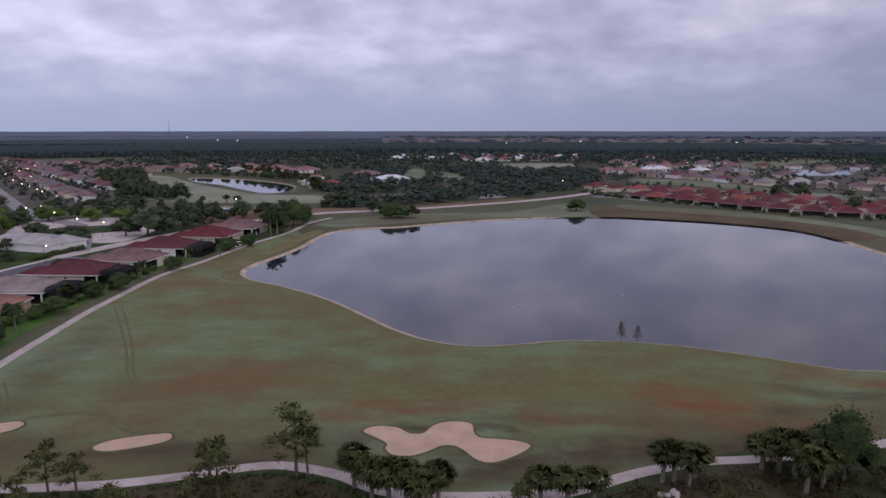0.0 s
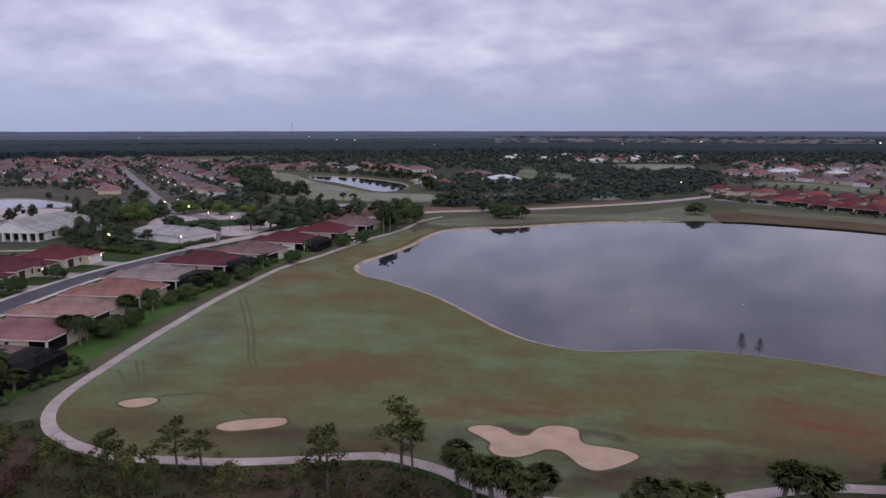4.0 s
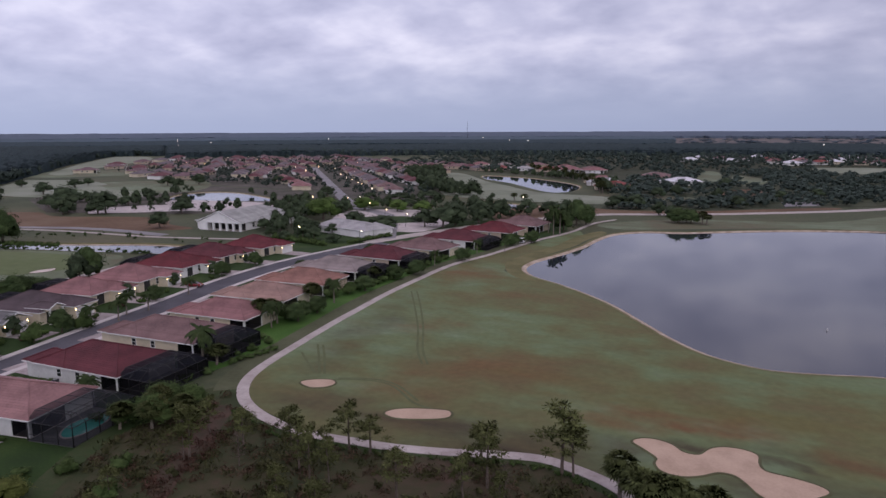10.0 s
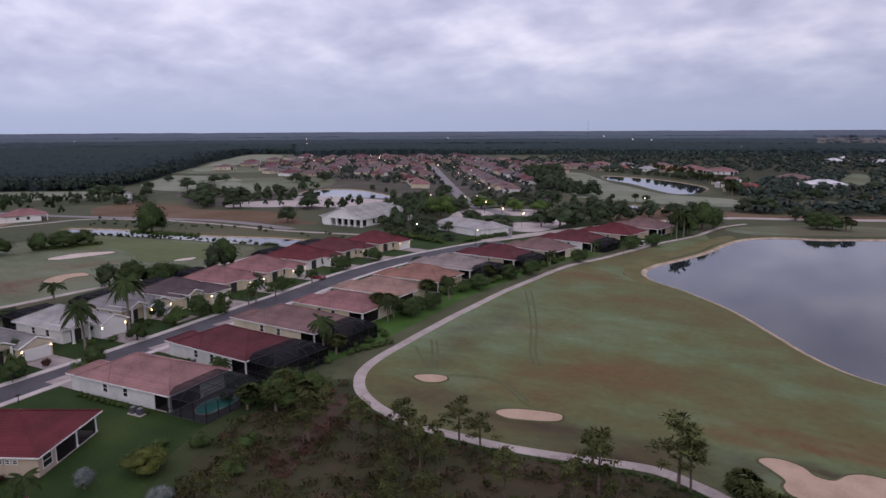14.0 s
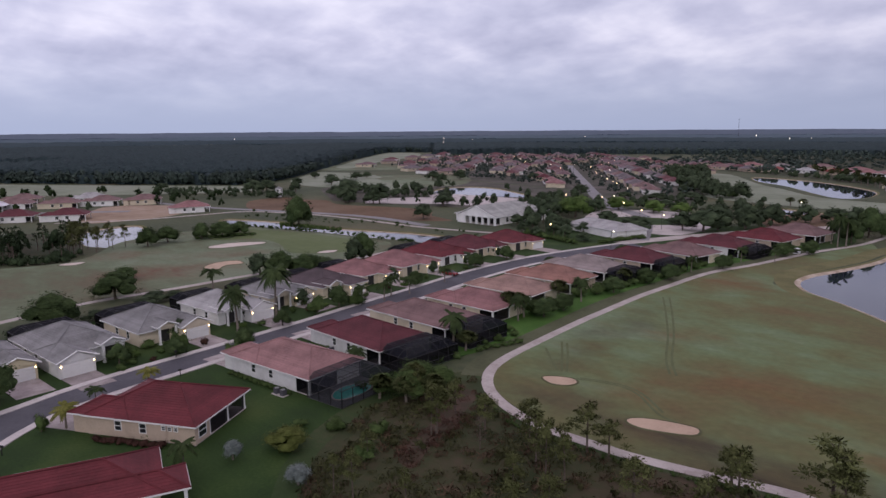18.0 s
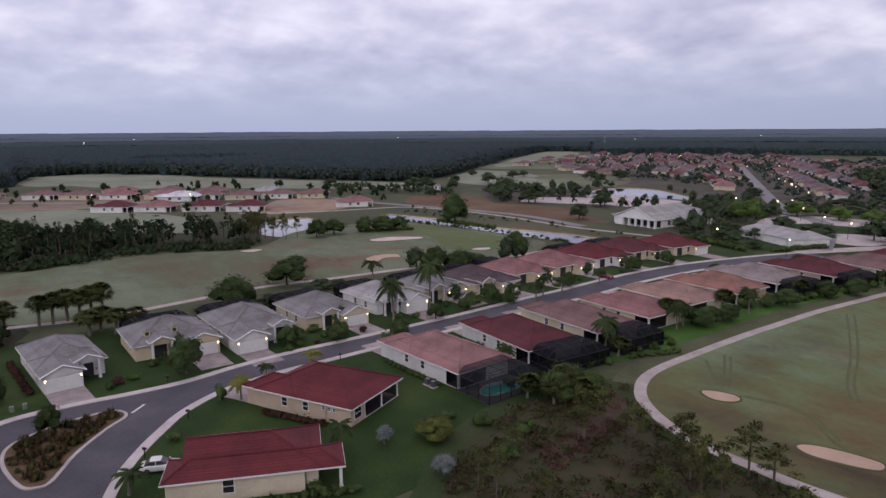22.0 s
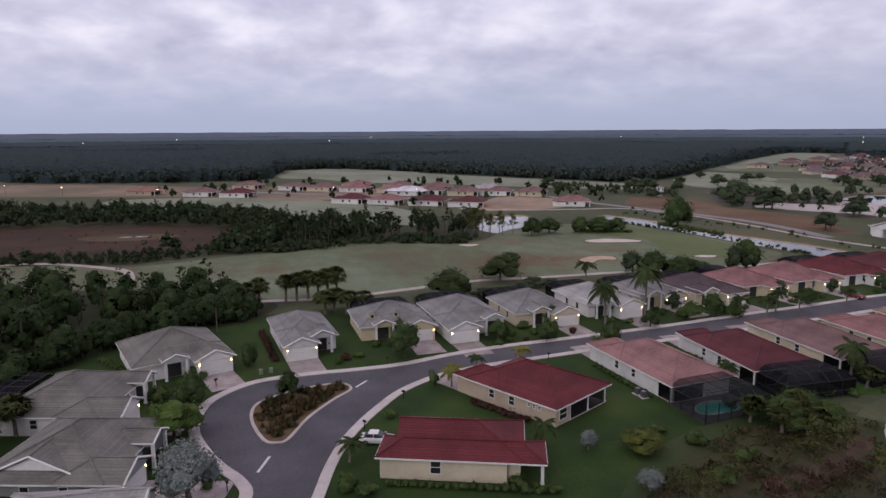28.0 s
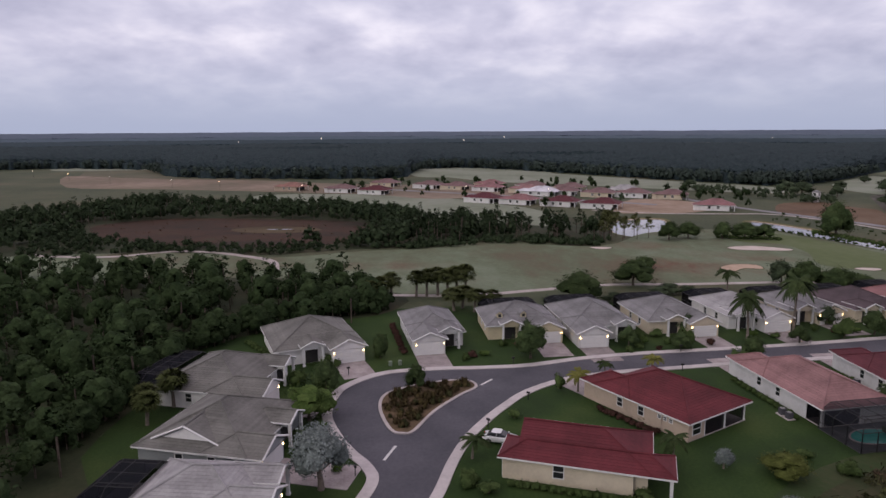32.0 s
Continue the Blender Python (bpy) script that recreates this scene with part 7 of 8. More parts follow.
for m in [(-71.9, -7.3, 20), (-83.7, 9.2, 35), (-104.5, -11.2, 120), (-92.6, 16.0, 45), (-107.8, 16, 90), (-103.2, 43.0, 80), (-112.8, 46.5, 85), (-116.2, 70, 85), (-105.8, 58, 85)]:
    mailbox(*m)


def ac_unit(x, y, rot):
    a = new("air_conditioner")
    a.matrix_world = pose(x, y, 0, 0, 0, rot)
    tagged(a, "grey air conditioning unit on a pale pad", "air conditioner", "air conditioners")
    Mesh().box(-0.6, 0.6, -0.6, 0.6, 0, 0.1).part("pad", concrete, a)
    Mesh().box(-0.4, 0.4, -0.4, 0.4, 0.1, 0.95, 0.06).part("casing", asphalt, a)
    Mesh().tube([(0, 0, 0.95), (0, 0, 1.0)], [0.33, 0.33], 14).part("fan_grille", chrome, a)


ac_unit(-86.0, 50.2, 8)
ac_unit(-84.6, 50.4, 8)
ac_unit(-96.0, 67.3, 1)
pedestal = material("green_pedestal", [(0.16, 0.20, 0.16), (0.22, 0.26, 0.21)], 2.0, 0.6)
for x, y in ((-108.6, -4.6), (-108.9, -3.0)):
    o = Mesh().box(-0.3, 0.3, -0.3, 0.3, 0, 0.8, 0.06).part("utility_box", pedestal)
    o.location = (x, y, 0)
    tagged(o, "small pale green utility box on the lawn", "utility box", "utility boxes")
rock_rng = np.random.default_rng(8)
for k in range(9):
    r = rock_rng.uniform(0.25, 0.5)
    pts = [(r * math.cos(a) * rock_rng.uniform(0.8, 1.2), r * math.sin(a) * rock_rng.uniform(0.8, 1.2)) for a in np.linspace(0, 6.28, 8)[:-1]]
    o = Mesh().prism(pts, -0.05, r * 0.8, 0.55).part("boulder", concrete)
    o.location = (24.5 + rock_rng.uniform(-1.4, 1.4), 67.6 + rock_rng.uniform(-0.7, 0.7), 0)
    tagged(o, "pale boulder beside the cart path", "boulder", "boulders")
for x, y in ((17.4, 149), (43, 158)):
    o = Mesh().tube([(0, 0, -0.6), (0, 0, -0.3), (0, 0, 0.0)], [0.12, 0.14, 0.05], 8).part("buoy", road_paint)
    o.location = (x, y, 0)
    tagged(o, "small pale marker buoy on the lake", "buoy", "buoys")

# ---- distant neighbourhoods ----
def small_house(wall, roof, label, L=17.0, W=13.0, wing=True):
    l, w = L / 2, W / 2
    blocks = [(-l, l, -w, w, "hh")] + ([(-l - 2.5, -l + 7, -w, -w + 6.5, "hh")] if wing else [])
    body = [(-l + 0.5, l - 3, -w + 0.5, w - 0.5)] + ([(-l - 2.0, -l + 1, -w + 0.5, -w + 6)] if wing else [])
    h = house(0, 0, 0, blocks, wall, roof, label, windows=[(-l + 5, -w + 0.5, 1.2, 1.2, 1.0, "-y"), (-l + 9, -w + 0.5, 1.2, 1.2, 1.0, "-y")], body=body, porch=[(l - 3, l - 2.97, -w + 1.5, w - 1.5, 0.1, 2.4)], posts=[(l - 0.7, -w + 0.7), (l - 0.7, w - 0.7)], step=1.4, group="distant houses", whole=True)
    return h


TOWN, HOMES = {}, []


def town_house(x, y, rot, wall, roof, big=1.0):
    key = (wall, roof)
    HOMES.append((x, y))
    words = roof.replace("_", " ")
    if key not in TOWN:
        TOWN[key] = small_house(wall, roof, f"distant {wall} house with a {words} roof")
        ob = TOWN[key]
    else:
        ob = copy_thing(TOWN[key], Matrix())
    ob.matrix_basis = pose(x, y, 0, 0, 0, rot) @ Matrix.Diagonal((big, big, min(1.0, big), 1))
    return ob


trng = np.random.default_rng(21)


def row(ax, ay, bx, by, n, turn, roofs, walls=("cream", "white", "beige"), jitter=1.2):
    for i in range(n):
        s = (i + 0.5) / n
        town_house(ax + (bx - ax) * s + trng.normal(0, jitter), ay + (by - ay) * s + trng.normal(0, jitter), turn + trng.normal(0, 4), walls[trng.integers(len(walls))], roofs[trng.integers(len(roofs))], trng.uniform(0.9, 1.1))


rose_mix = ("mauve", "wine", "mauve", "dusk", "wine", "brown_pink")
ne_mix = ("brown_pink", "grey", "deep_red", "terracotta", "grey_brown", "brown_pink")
# beyond the lake: screened backs to the water
for k, (hx, hy) in enumerate([(108, 380), (116, 374), (123, 367), (128, 358), (135, 348), (141, 337), (148, 327), (156, 317), (167, 307), (179, 301), (193, 296), (207, 291)]):
    town_house(hx + 5.5, hy + 5.5, 216 + 3.2 * k, ("cream", "beige", "beige")[hx % 3], ("deep_red", "red", "deep_red", "red", "terracotta")[hy % 5], 0.82 if k < 5 else 0.9)
for k, (hx, hy) in enumerate([(98, 448), (107, 430), (119, 424), (131, 418), (143, 410), (154, 400), (165, 391), (175, 381), (184, 371), (192, 361), (200, 352), (209, 342), (219, 332), (124, 398), (136, 386), (147, 373), (157, 361), (166, 349), (176, 338), (188, 328), (201, 318)]):
    town_house(hx + 5, hy + 5, 38 + 2.4 * (k % 13), ("cream", "beige", "cream")[hx % 3], ("deep_red", "red", "deep_red", "terracotta", "red")[(hx + hy) % 5], 0.84)
for k, (hx, hy) in enumerate([(172, 573), (181, 566), (191, 555), (199, 540), (207, 527), (213, 512), (221, 501), (229, 482), (254, 482), (261, 460), (274, 444), (288, 428)]):
    town_house(hx, hy, 42 + 2 * k, ("beige", "cream", "white")[k % 3], ("mauve", "dusk", "wine", "mauve", "dusk", "wine", "dusk", "grey", "pale_grey", "grey_brown", "mauve", "grey")[k])
for k, (hx, hy) in enumerate([(151, 622), (162, 616), (173, 614), (190, 632), (204, 641), (234, 618), (246, 706), (234, 716), (247, 596), (196, 726), (222, 728), (262, 590), (280, 556), (268, 640), (216, 668)]):
    town_house(hx, hy, 30 + 5 * (k % 4), ("cream", "white", "beige")[k % 3], ("rose", "brown_pink", "rose", "white", "white", "white", "wine", "mauve", "mauve", "rose", "wine", "grey", "mauve", "dusk", "rose")[k])
for k, (hx, hy) in enumerate([(0, 938), (16, 998), (32, 871), (48, 832), (58, 1000), (78, 860), (78, 990), (92, 877), (124, 1003), (112, 1020), (117, 862), (144, 1004), (140, 880), (190, 965), (-27, 937), (-14, 873), (62, 905), (104, 930), (160, 930), (30, 930), (64, 850), (-60, 890), (-52, 960), (90, 960), (170, 870)]):
    town_house(hx, hy, 10 + 6 * (k % 5), ("white", "cream", "white")[k % 3], ("mauve", "white", "rose", "white", "white", "terracotta", "dusk", "white", "white", "rose", "rose", "mauve", "wine", "white")[k % 14], 1.1)
row(260, 720, 420, 660, 6, 30, rose_mix), row(190, 790, 330, 760, 6, 20, rose_mix), row(200, 940, 420, 900, 7, 20, rose_mix), row(420, 600, 560, 520, 4, 40, rose_mix), row(310, 500, 380, 430, 4, 45, ne_mix)
# north, over the trees
town_house(-77, 458, 15, "cream", "terracotta", 1.3), town_house(-62, 562, 10, "beige", "brown_pink", 1.6), town_house(-39, 514, 12, "white", "white", 1.5), town_house(-90, 490, 15, "white", "white", 1.2)
row(-230, 640, -110, 620, 5, 0, ("rose", "terracotta", "pale_grey"))
# along the far street
row(-372, 592, -196, 372, 13, 128, rose_mix, jitter=0.6), row(-345, 600, -215, 440, 9, 128, rose_mix)
row(-415, 575, -318, 452, 7, 128, rose_mix), row(-345, 452, -262, 372, 4, 128, ("deep_red", "rose"))
row(-440, 560, -362, 440, 6, 125, rose_mix), row(-480, 590, -390, 450, 6, 125, rose_mix), row(-570, 640, -470, 500, 6, 130, rose_mix), row(-620, 680, -500, 560, 7, 135, rose_mix)
for i, (hx, hy) in enumerate([(-574.2, 458), (-646, 554.1), (-672.8, 614.4), (-599.2, 578.1), (-705, 700), (-538.4, 546.7), (-599.9, 695.3), (-652.4, 760), (-425.2, 431), (-483.4, 440), (-446, 424), (-640, 640), (-520, 470), (-555, 500), (-610, 520), (-690, 660), (-740, 740), (-670, 720)]):
    town_house(hx, hy, 40 + 17 * (i % 6), ("cream", "white", "beige")[i % 3], rose_mix[i % 6], 1.1)
for i, (hx, hy) in enumerate([(-270.3, 643.8), (-260.4, 690), (-228.9, 680), (-200, 700), (-96, 512), (-64, 567.4), (-130, 640), (-160, 660)]):
    town_house(hx, hy, 5 + 11 * (i % 4), ("beige", "cream", "white")[i % 3], ("brown_pink", "rose", "grey_brown")[i % 3], 1.2)
row(-420, 680, -300, 540, 8, 128, rose_mix), row(-460, 740, -350, 620, 8, 130, rose_mix), row(-640, 800, -440, 640, 11, 140, rose_mix), row(-560, 860, -400, 720, 8, 140, rose_mix), row(-330, 720, -230, 620, 6, 130, rose_mix)
# more homes packed between the streets
HOME_LAND = [(-215, 415), (-300, 470), (-400, 470), (-440, 420), (-500, 440), (-560, 470), (-600, 560), (-665, 720), (-600, 830), (-420, 780), (-270, 640)]
far_street = curve_pts([(-420, 610), (-390, 570), (-294, 444), (-191, 311), (-150, 275)], False, 3)
packed = 0
for _ in range(4000):
    hx, hy = trng.uniform(-740, -215), trng.uniform(415, 850)
    if packed < 62 and inside(HOME_LAND, hx, hy) and all((hx - a) ** 2 + (hy - b) ** 2 > 21 ** 2 for a, b in HOMES) and all((hx - a) ** 2 + (hy - b) ** 2 > 20 ** 2 for a, b in far_street) and not inside([(-591, 429), (-664, 502), (-757, 601), (-888, 759), (-826, 769), (-717, 660), (-687, 597), (-626, 506), (-566, 434)], hx, hy):
        town_house(hx, hy, 128 + trng.normal(0, 6), ("beige", "beige", "cream")[packed % 3], rose_mix[packed % 6])
        packed += 1
# west, behind the fairways
for hx, hy, turn, wall_, roof_ in ((-333, 94, 62, "white", "deep_red"), (-345, 76, 60, "white", "deep_red"), (-356, 56, 55, "white", "rose"), (-366, 38, 55, "white", "deep_red"), (-386, 127, 60, "white", "brown_pink"), (-376, 145, 65, "cream", "brown_pink"), (-322, 146, 70, "white", "rose"), (-390, 108, 60, "cream", "brown_pink"), (-404, 90, 60, "white", "brown_pink"), (-420, 70, 58, "cream", "pink"), (-434, 48, 58, "white", "rose"), (-446, 28, 58, "cream", "brown_pink"), (-458, 10, 58, "white", "brown_pink"), (-430, 100, 60, "cream", "brown_pink"), (-446, 78, 60, "white", "brown_pink"), (-462, 52, 60, "cream", "rose"), (-451, -81, 70, "beige", "orange"), (-433, -46, 70, "white", "brown_pink"), (-420, -24, 66, "white", "deep_red"), (-478, -20, 66, "cream", "brown_pink"), (-410, 128, 62, "white", "pale_grey")):
    town_house(hx, hy, turn, wall_, roof_)
town_house(-404, 76, 60, "white", "white", 1.3)

# clubhouse: white hall with a columned gable
club = new("clubhouse")
club.matrix_world = pose(-189.0, 210.0, 0, 0, 0, 92)
tagged(club, "white clubhouse with a columned gable porch and grey roof", "clubhouse")
cw, cr, cc, ct = Mesh(), Mesh(), Mesh(), Pieces()
roof_block(cr, cc, ct, -3, 36, -10.8, 10.8, 3.3, 0.41, "gh", 0.8)
roof_block(cr, cc, ct, 12, 30, -14.5, 0, 3.32, 0.36, "hh", 0.8)
roof_block(cr, cc, ct, 0, 16, 0, 14.5, 3.31, 0.33, "hh", 0.8)
cw.box(1.5, 35, -10.0, 10.0, 0, 3.2), cw.box(0.8, 15.2, 9.8, 13.8, 0, 3.15), cw.box(13, 29, -13.8, -9.8, 0, 3.15)
gable_wall(cw, -2.6, -10.8, 10.8, 3.3, 0.41, "x")
cw.box(-2.6, 1.6, 6.6, 10.1, 0, 3.2)
cw.part("wall", WALLS["white"], club)
cr.part("roof", ROOFS["club"], club)
ct.part("fascia", white_paint, club)
columns(club, [(-2.2, y) for y in np.linspace(-10.0, 6.2, 6)], 3.15, white_paint, 0.4)
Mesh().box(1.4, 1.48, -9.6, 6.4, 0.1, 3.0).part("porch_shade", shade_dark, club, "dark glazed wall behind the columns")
Mesh().box(-2.75, -2.4, -10.6, 10.6, 3.05, 3.5).part("beam", white_paint, club, "white beam across the columns")
for x in (6, 10, 33):
    window(club, x, -10.0, 1.4, 1.8, 0.9, "-y")
Mesh().box(-2.6, 1.5, -10.4, 6.6, 0, 0.12).part("porch_floor", concrete, club)
# low white service building and paved yards near it
area("pavement", curve_pts([(-176, 288), (-140, 300), (-116, 272), (-112, 240), (-121, 232), (-146, 240), (-164, 250)], True, 3), 0.03, concrete, "pale paved car park among trees", "pavement")
area("lawn", curve_pts([(-160, 262), (-140, 276), (-126, 262), (-142, 250)], True, 3), 0.07, lawn_grass, "planted island in the car park", "lawn")
house(-136.5, 221.5, -18, [(-14.5, 14.5, -6, 6, "hh"), (5, 15, -2, 8.5, "hh")], "white", "pale_grey", "low white building with a pale roof among trees", step=1.2, group="", whole=True)
area("pavement", curve_pts([(-300, 290), (-240, 300), (-215, 275), (-250, 255)], True, 3), 0.03, concrete, "pale paved car park by the clubhouse", "pavement")

gate = new("entrance_tower")
gate.matrix_world = pose(-351, 213, 0, 0, 0, 35) @ Matrix.Diagonal((0.62, 0.62, 0.62, 1))
tagged(gate, "small white entrance tower with a pyramid roof", "tower")
Mesh().box(-2.5, 2.5, -2.5, 2.5, 0, 8.5).part("wall", WALLS["white"], gate)
tower_roof = Mesh()
slope(tower_roof, (-3, -3, 8.5), (3, -3, 8.5), (0, 0, 10.5), (0, 0, 10.5), 4), slope(tower_roof, (3, -3, 8.5), (3, 3, 8.5), (0, 0, 10.5), (0, 0, 10.5), 4)
slope(tower_roof, (3, 3, 8.5), (-3, 3, 8.5), (0, 0, 10.5), (0, 0, 10.5), 4), slope(tower_roof, (-3, 3, 8.5), (-3, -3, 8.5), (0, 0, 10.5), (0, 0, 10.5), 4)
tower_roof.part("roof", ROOFS["grey"], gate)
for face, wx, wy in (("-y", 0, -2.5), ("+x", 2.5, 0)):
    window(gate, wx, wy, 1.6, 2.0, 5.6, face)

# streets between the far houses
area("bare_ground", curve_pts([(-318.5, 94.5), (-374.7, 122.1), (-355.4, 150.5), (-317.4, 139.3), (-309, 113.5)], True, 3), 0.02, sandy_soil, "pale sandy building plot", "bare ground")
ribbon("cart_path", curve_pts([(-324, 85.6), (-309, 113.5), (-304.8, 144.1), (-300.4, 164.2), (-269.4, 178.2), (-238, 183.3), (-203, 184.8), (-178.7, 190), (-158, 196)], False, 4), 2.2, 0.07, cart_path_mat, "pale sandy track along the canal", "path")
street_z = 0.052
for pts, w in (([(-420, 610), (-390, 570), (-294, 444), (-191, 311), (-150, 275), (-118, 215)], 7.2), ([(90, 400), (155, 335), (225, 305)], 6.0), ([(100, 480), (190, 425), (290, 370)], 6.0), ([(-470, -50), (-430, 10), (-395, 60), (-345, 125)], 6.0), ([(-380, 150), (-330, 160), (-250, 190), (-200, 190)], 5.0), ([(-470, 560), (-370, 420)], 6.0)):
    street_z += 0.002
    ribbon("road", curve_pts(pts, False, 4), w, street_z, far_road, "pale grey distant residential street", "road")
area("fairway", curve_pts([(-470, 330), (-420, 420), (-370, 400), (-330, 340), (-370, 300), (-430, 290)], True, 3), 0.02, west_grass, "distant pale golf green beside houses", "fairway")
area("lake", curve_pts([(335, 658), (361, 669), (416, 690), (360, 596), (328, 581), (303, 586)], True, 3), 0.03, water, "distant pond beside grey roofs", "water")
area("fairway", curve_pts([(293, 704), (360, 812), (435, 872), (537, 892), (484, 804), (425, 788), (370, 728), (311, 676)], True, 3), 0.02, west_grass, "distant pale fairway beyond a pond", "fairway")
area("fairway", curve_pts([(154, 541), (185, 530), (206, 498), (219, 457), (231, 426), (250, 398), (238, 372), (214, 394), (200, 417), (189, 456), (168, 482), (142, 501)], True, 3), 0.02, west_grass, "distant pale fairway between houses", "fairway")
area("bare_ground", curve_pts([(-16, 442), (0, 485), (16, 480), (8, 440)], True, 3), 0.02, soil, "small orange-brown clearing among trees", "bare ground")
area("fairway", curve_pts([(-36, 670), (-20, 671), (-15, 546), (-29, 533)], True, 3), 0.02, west_grass, "distant pale clearing among trees", "fairway")
area("fairway", curve_pts([(-8, 627), (16, 596), (14, 535), (0, 523)], True, 3), 0.02, west_grass, "distant pale clearing among trees", "fairway")
area("fairway", curve_pts([(71, 786), (147, 790), (132, 708), (93, 686), (65, 715)], True, 3), 0.02, pale_turf, "pale strip of turf before the far homes", "fairway")
area("pavement", [(20, 407), (38, 415), (38, 394), (21, 384)], 0.03, far_road, "pale parking lot among dark trees", "pavement")
area("fairway", curve_pts([(-56, 400), (-36, 420), (-20, 405), (-40, 392)], True, 3), 0.02, west_grass, "distant pale clearing among trees", "fairway")
area("fairway", curve_pts([(-640, 420), (-560, 520), (-500, 470), (-540, 400), (-600, 380)], True, 3), 0.02, west_grass, "distant pale fairway before the woods", "fairway")

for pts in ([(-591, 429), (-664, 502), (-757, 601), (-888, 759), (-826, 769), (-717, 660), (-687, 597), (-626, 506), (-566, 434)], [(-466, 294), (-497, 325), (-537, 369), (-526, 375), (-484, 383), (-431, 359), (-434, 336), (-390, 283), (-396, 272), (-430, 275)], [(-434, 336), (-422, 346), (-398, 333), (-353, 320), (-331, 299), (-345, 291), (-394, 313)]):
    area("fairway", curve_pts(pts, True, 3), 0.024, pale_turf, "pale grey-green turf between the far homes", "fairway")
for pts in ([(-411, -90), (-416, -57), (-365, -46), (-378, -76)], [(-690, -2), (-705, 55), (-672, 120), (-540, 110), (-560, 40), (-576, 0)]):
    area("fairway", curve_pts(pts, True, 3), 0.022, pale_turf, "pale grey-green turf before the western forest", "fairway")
for p in [(-294.8, 219.3), (-281.3, 227.8), (-311.6, 287.7), (-245.4, 244.8), (-216.1, 203), (-401.4, 287), (-432.3, 333.2), (-359.4, 357.3), (-380.6, 368.1), (-369.2, 387), (-321.9, 419.9), (-44.9, 410.9), (-35, 421.4), (-9.5, 489.8), (-1.6, 368.8), (-82.2, 444.8), (-68.2, 304.6), (-81.2, 309.7), (-185.6, 389.3), (-202.5, 439.7), (-470, 320), (-440, 350), (-420, 270), (-375, 240), (-340, 262), (-300, 262), (-12, 410), (20, 420), (40, 440)]:
    mid_tree(*p, 5.5 + 3.5 * ((p[0] * 7.3) % 1), 8 + 4 * ((p[1] * 3.7) % 1))
# trees among the far homes
pale_clear = [[(-591, 429), (-664, 502), (-757, 601), (-888, 759), (-826, 769), (-717, 660), (-687, 597), (-626, 506), (-566, 434)], [(-466, 294), (-497, 325), (-537, 369), (-526, 375), (-484, 383), (-431, 359), (-331, 299), (-345, 291), (-390, 283), (-396, 272), (-430, 275)]]
corridor = offset(far_street, 6, False) + offset(far_street, -6, False)[::-1]
clear_n = [corridor, fairway_pond, road_pond, far_pond, [(-260.9, 575.2), (-210, 580), (-95, 430), (-72.3, 385.1), (-74, 361.1), (-136.8, 375.9), (-187.6, 427.8)]]
glades = [[(-36, 670), (-20, 671), (-12, 520), (-29, 505)], [(-8, 627), (16, 596), (16, 500), (0, 500)], [(71, 786), (147, 790), (126, 660), (90, 640), (62, 680)], [(-16, 442), (0, 485), (16, 480), (8, 440)], [(-60, 398), (-36, 424), (-16, 405), (-40, 388)], [(335, 665), (361, 675), (416, 690), (345, 560), (315, 545), (290, 570)], [(293, 704), (360, 812), (435, 872), (537, 892), (470, 770), (425, 760), (370, 710), (308, 660)], [(154, 541), (185, 530), (206, 498), (219, 457), (231, 426), (250, 398), (232, 362), (208, 380), (196, 405), (185, 440), (162, 468), (134, 492)]]
# Dark sheet puts the northern trees' shade into the floor colour.
area("wood_floor", [(-64, 338), (-10, 354), (50, 396), (84, 400), (96, 452), (140, 640), (420, 1000), (-420, 1000), (-330, 660), (-230, 610), (-100, 520), (-66, 420)], 0.007, wood_soil, "floor coloured dark for shade under the northern trees", "undergrowth", skirt=0)
area("town_ground", [(-310, 222), (-380, 262), (-404, 300), (-404, 396), (-330, 376), (-262, 368), (-190, 326), (-214, 264), (-240, 245)], 0.016, town_ground, "dull dark rough between clubhouse and far homes", "ground", skirt=0, holes=[offset(far_pond, 2.0)])
area("pavement", [(-305, 241), (-292, 265), (-270, 281), (-248, 258), (-266, 242), (-287, 227)], 0.034, concrete, "pale paved car park beyond the brown land", "pavement")
area("town_ground", [(-140, 300), (-190, 330), (-262, 372), (-330, 380), (-420, 405), (-560, 470), (-760, 700), (-640, 860), (-330, 740), (-262, 590), (-190, 440)], 0.016, town_ground, "dull dark gardens between the far homes", "ground", skirt=0)
area("town_ground", [(96, 452), (84, 400), (112, 392), (190, 300), (240, 290), (420, 340), (640, 700), (420, 1000), (140, 640)], 0.016, town_ground, "dull dark gardens and streets between the red roofs", "ground", skirt=0)
wood("woodland", "dense dark trees beyond the far road", [(-58, 335), (-10, 352), (50, 392), (100, 450), (140, 600), (120, 690), (20, 690), (-60, 640), (-90, 480), (-66, 400)], 900, ("far", "tiny"), 3, 6.5, far_haze_leaf, clear_n + glades, seed=31, squash=1.8, homes=HOMES, room=12)
wood("street_trees", "dark trees among the distant red-roofed homes", [(80, 352), (96, 440), (150, 365), (230, 275), (420, 340), (640, 700), (300, 900), (140, 640)], 1150, ("tiny",), 2.5, 5.5, far_haze_leaf, clear_n + glades, seed=32, squash=1.5, homes=HOMES, room=9.5)
wood("street_trees", "dense trees beyond the distant homes", [(-380, 640), (-200, 600), (-60, 640), (140, 690), (300, 760), (640, 700), (720, 800), (420, 1000), (0, 1050), (-420, 950)], 1200, ("tiny",), 4, 8, far_haze_leaf, clear_n + glades, seed=40, squash=2.0, homes=HOMES, room=10)
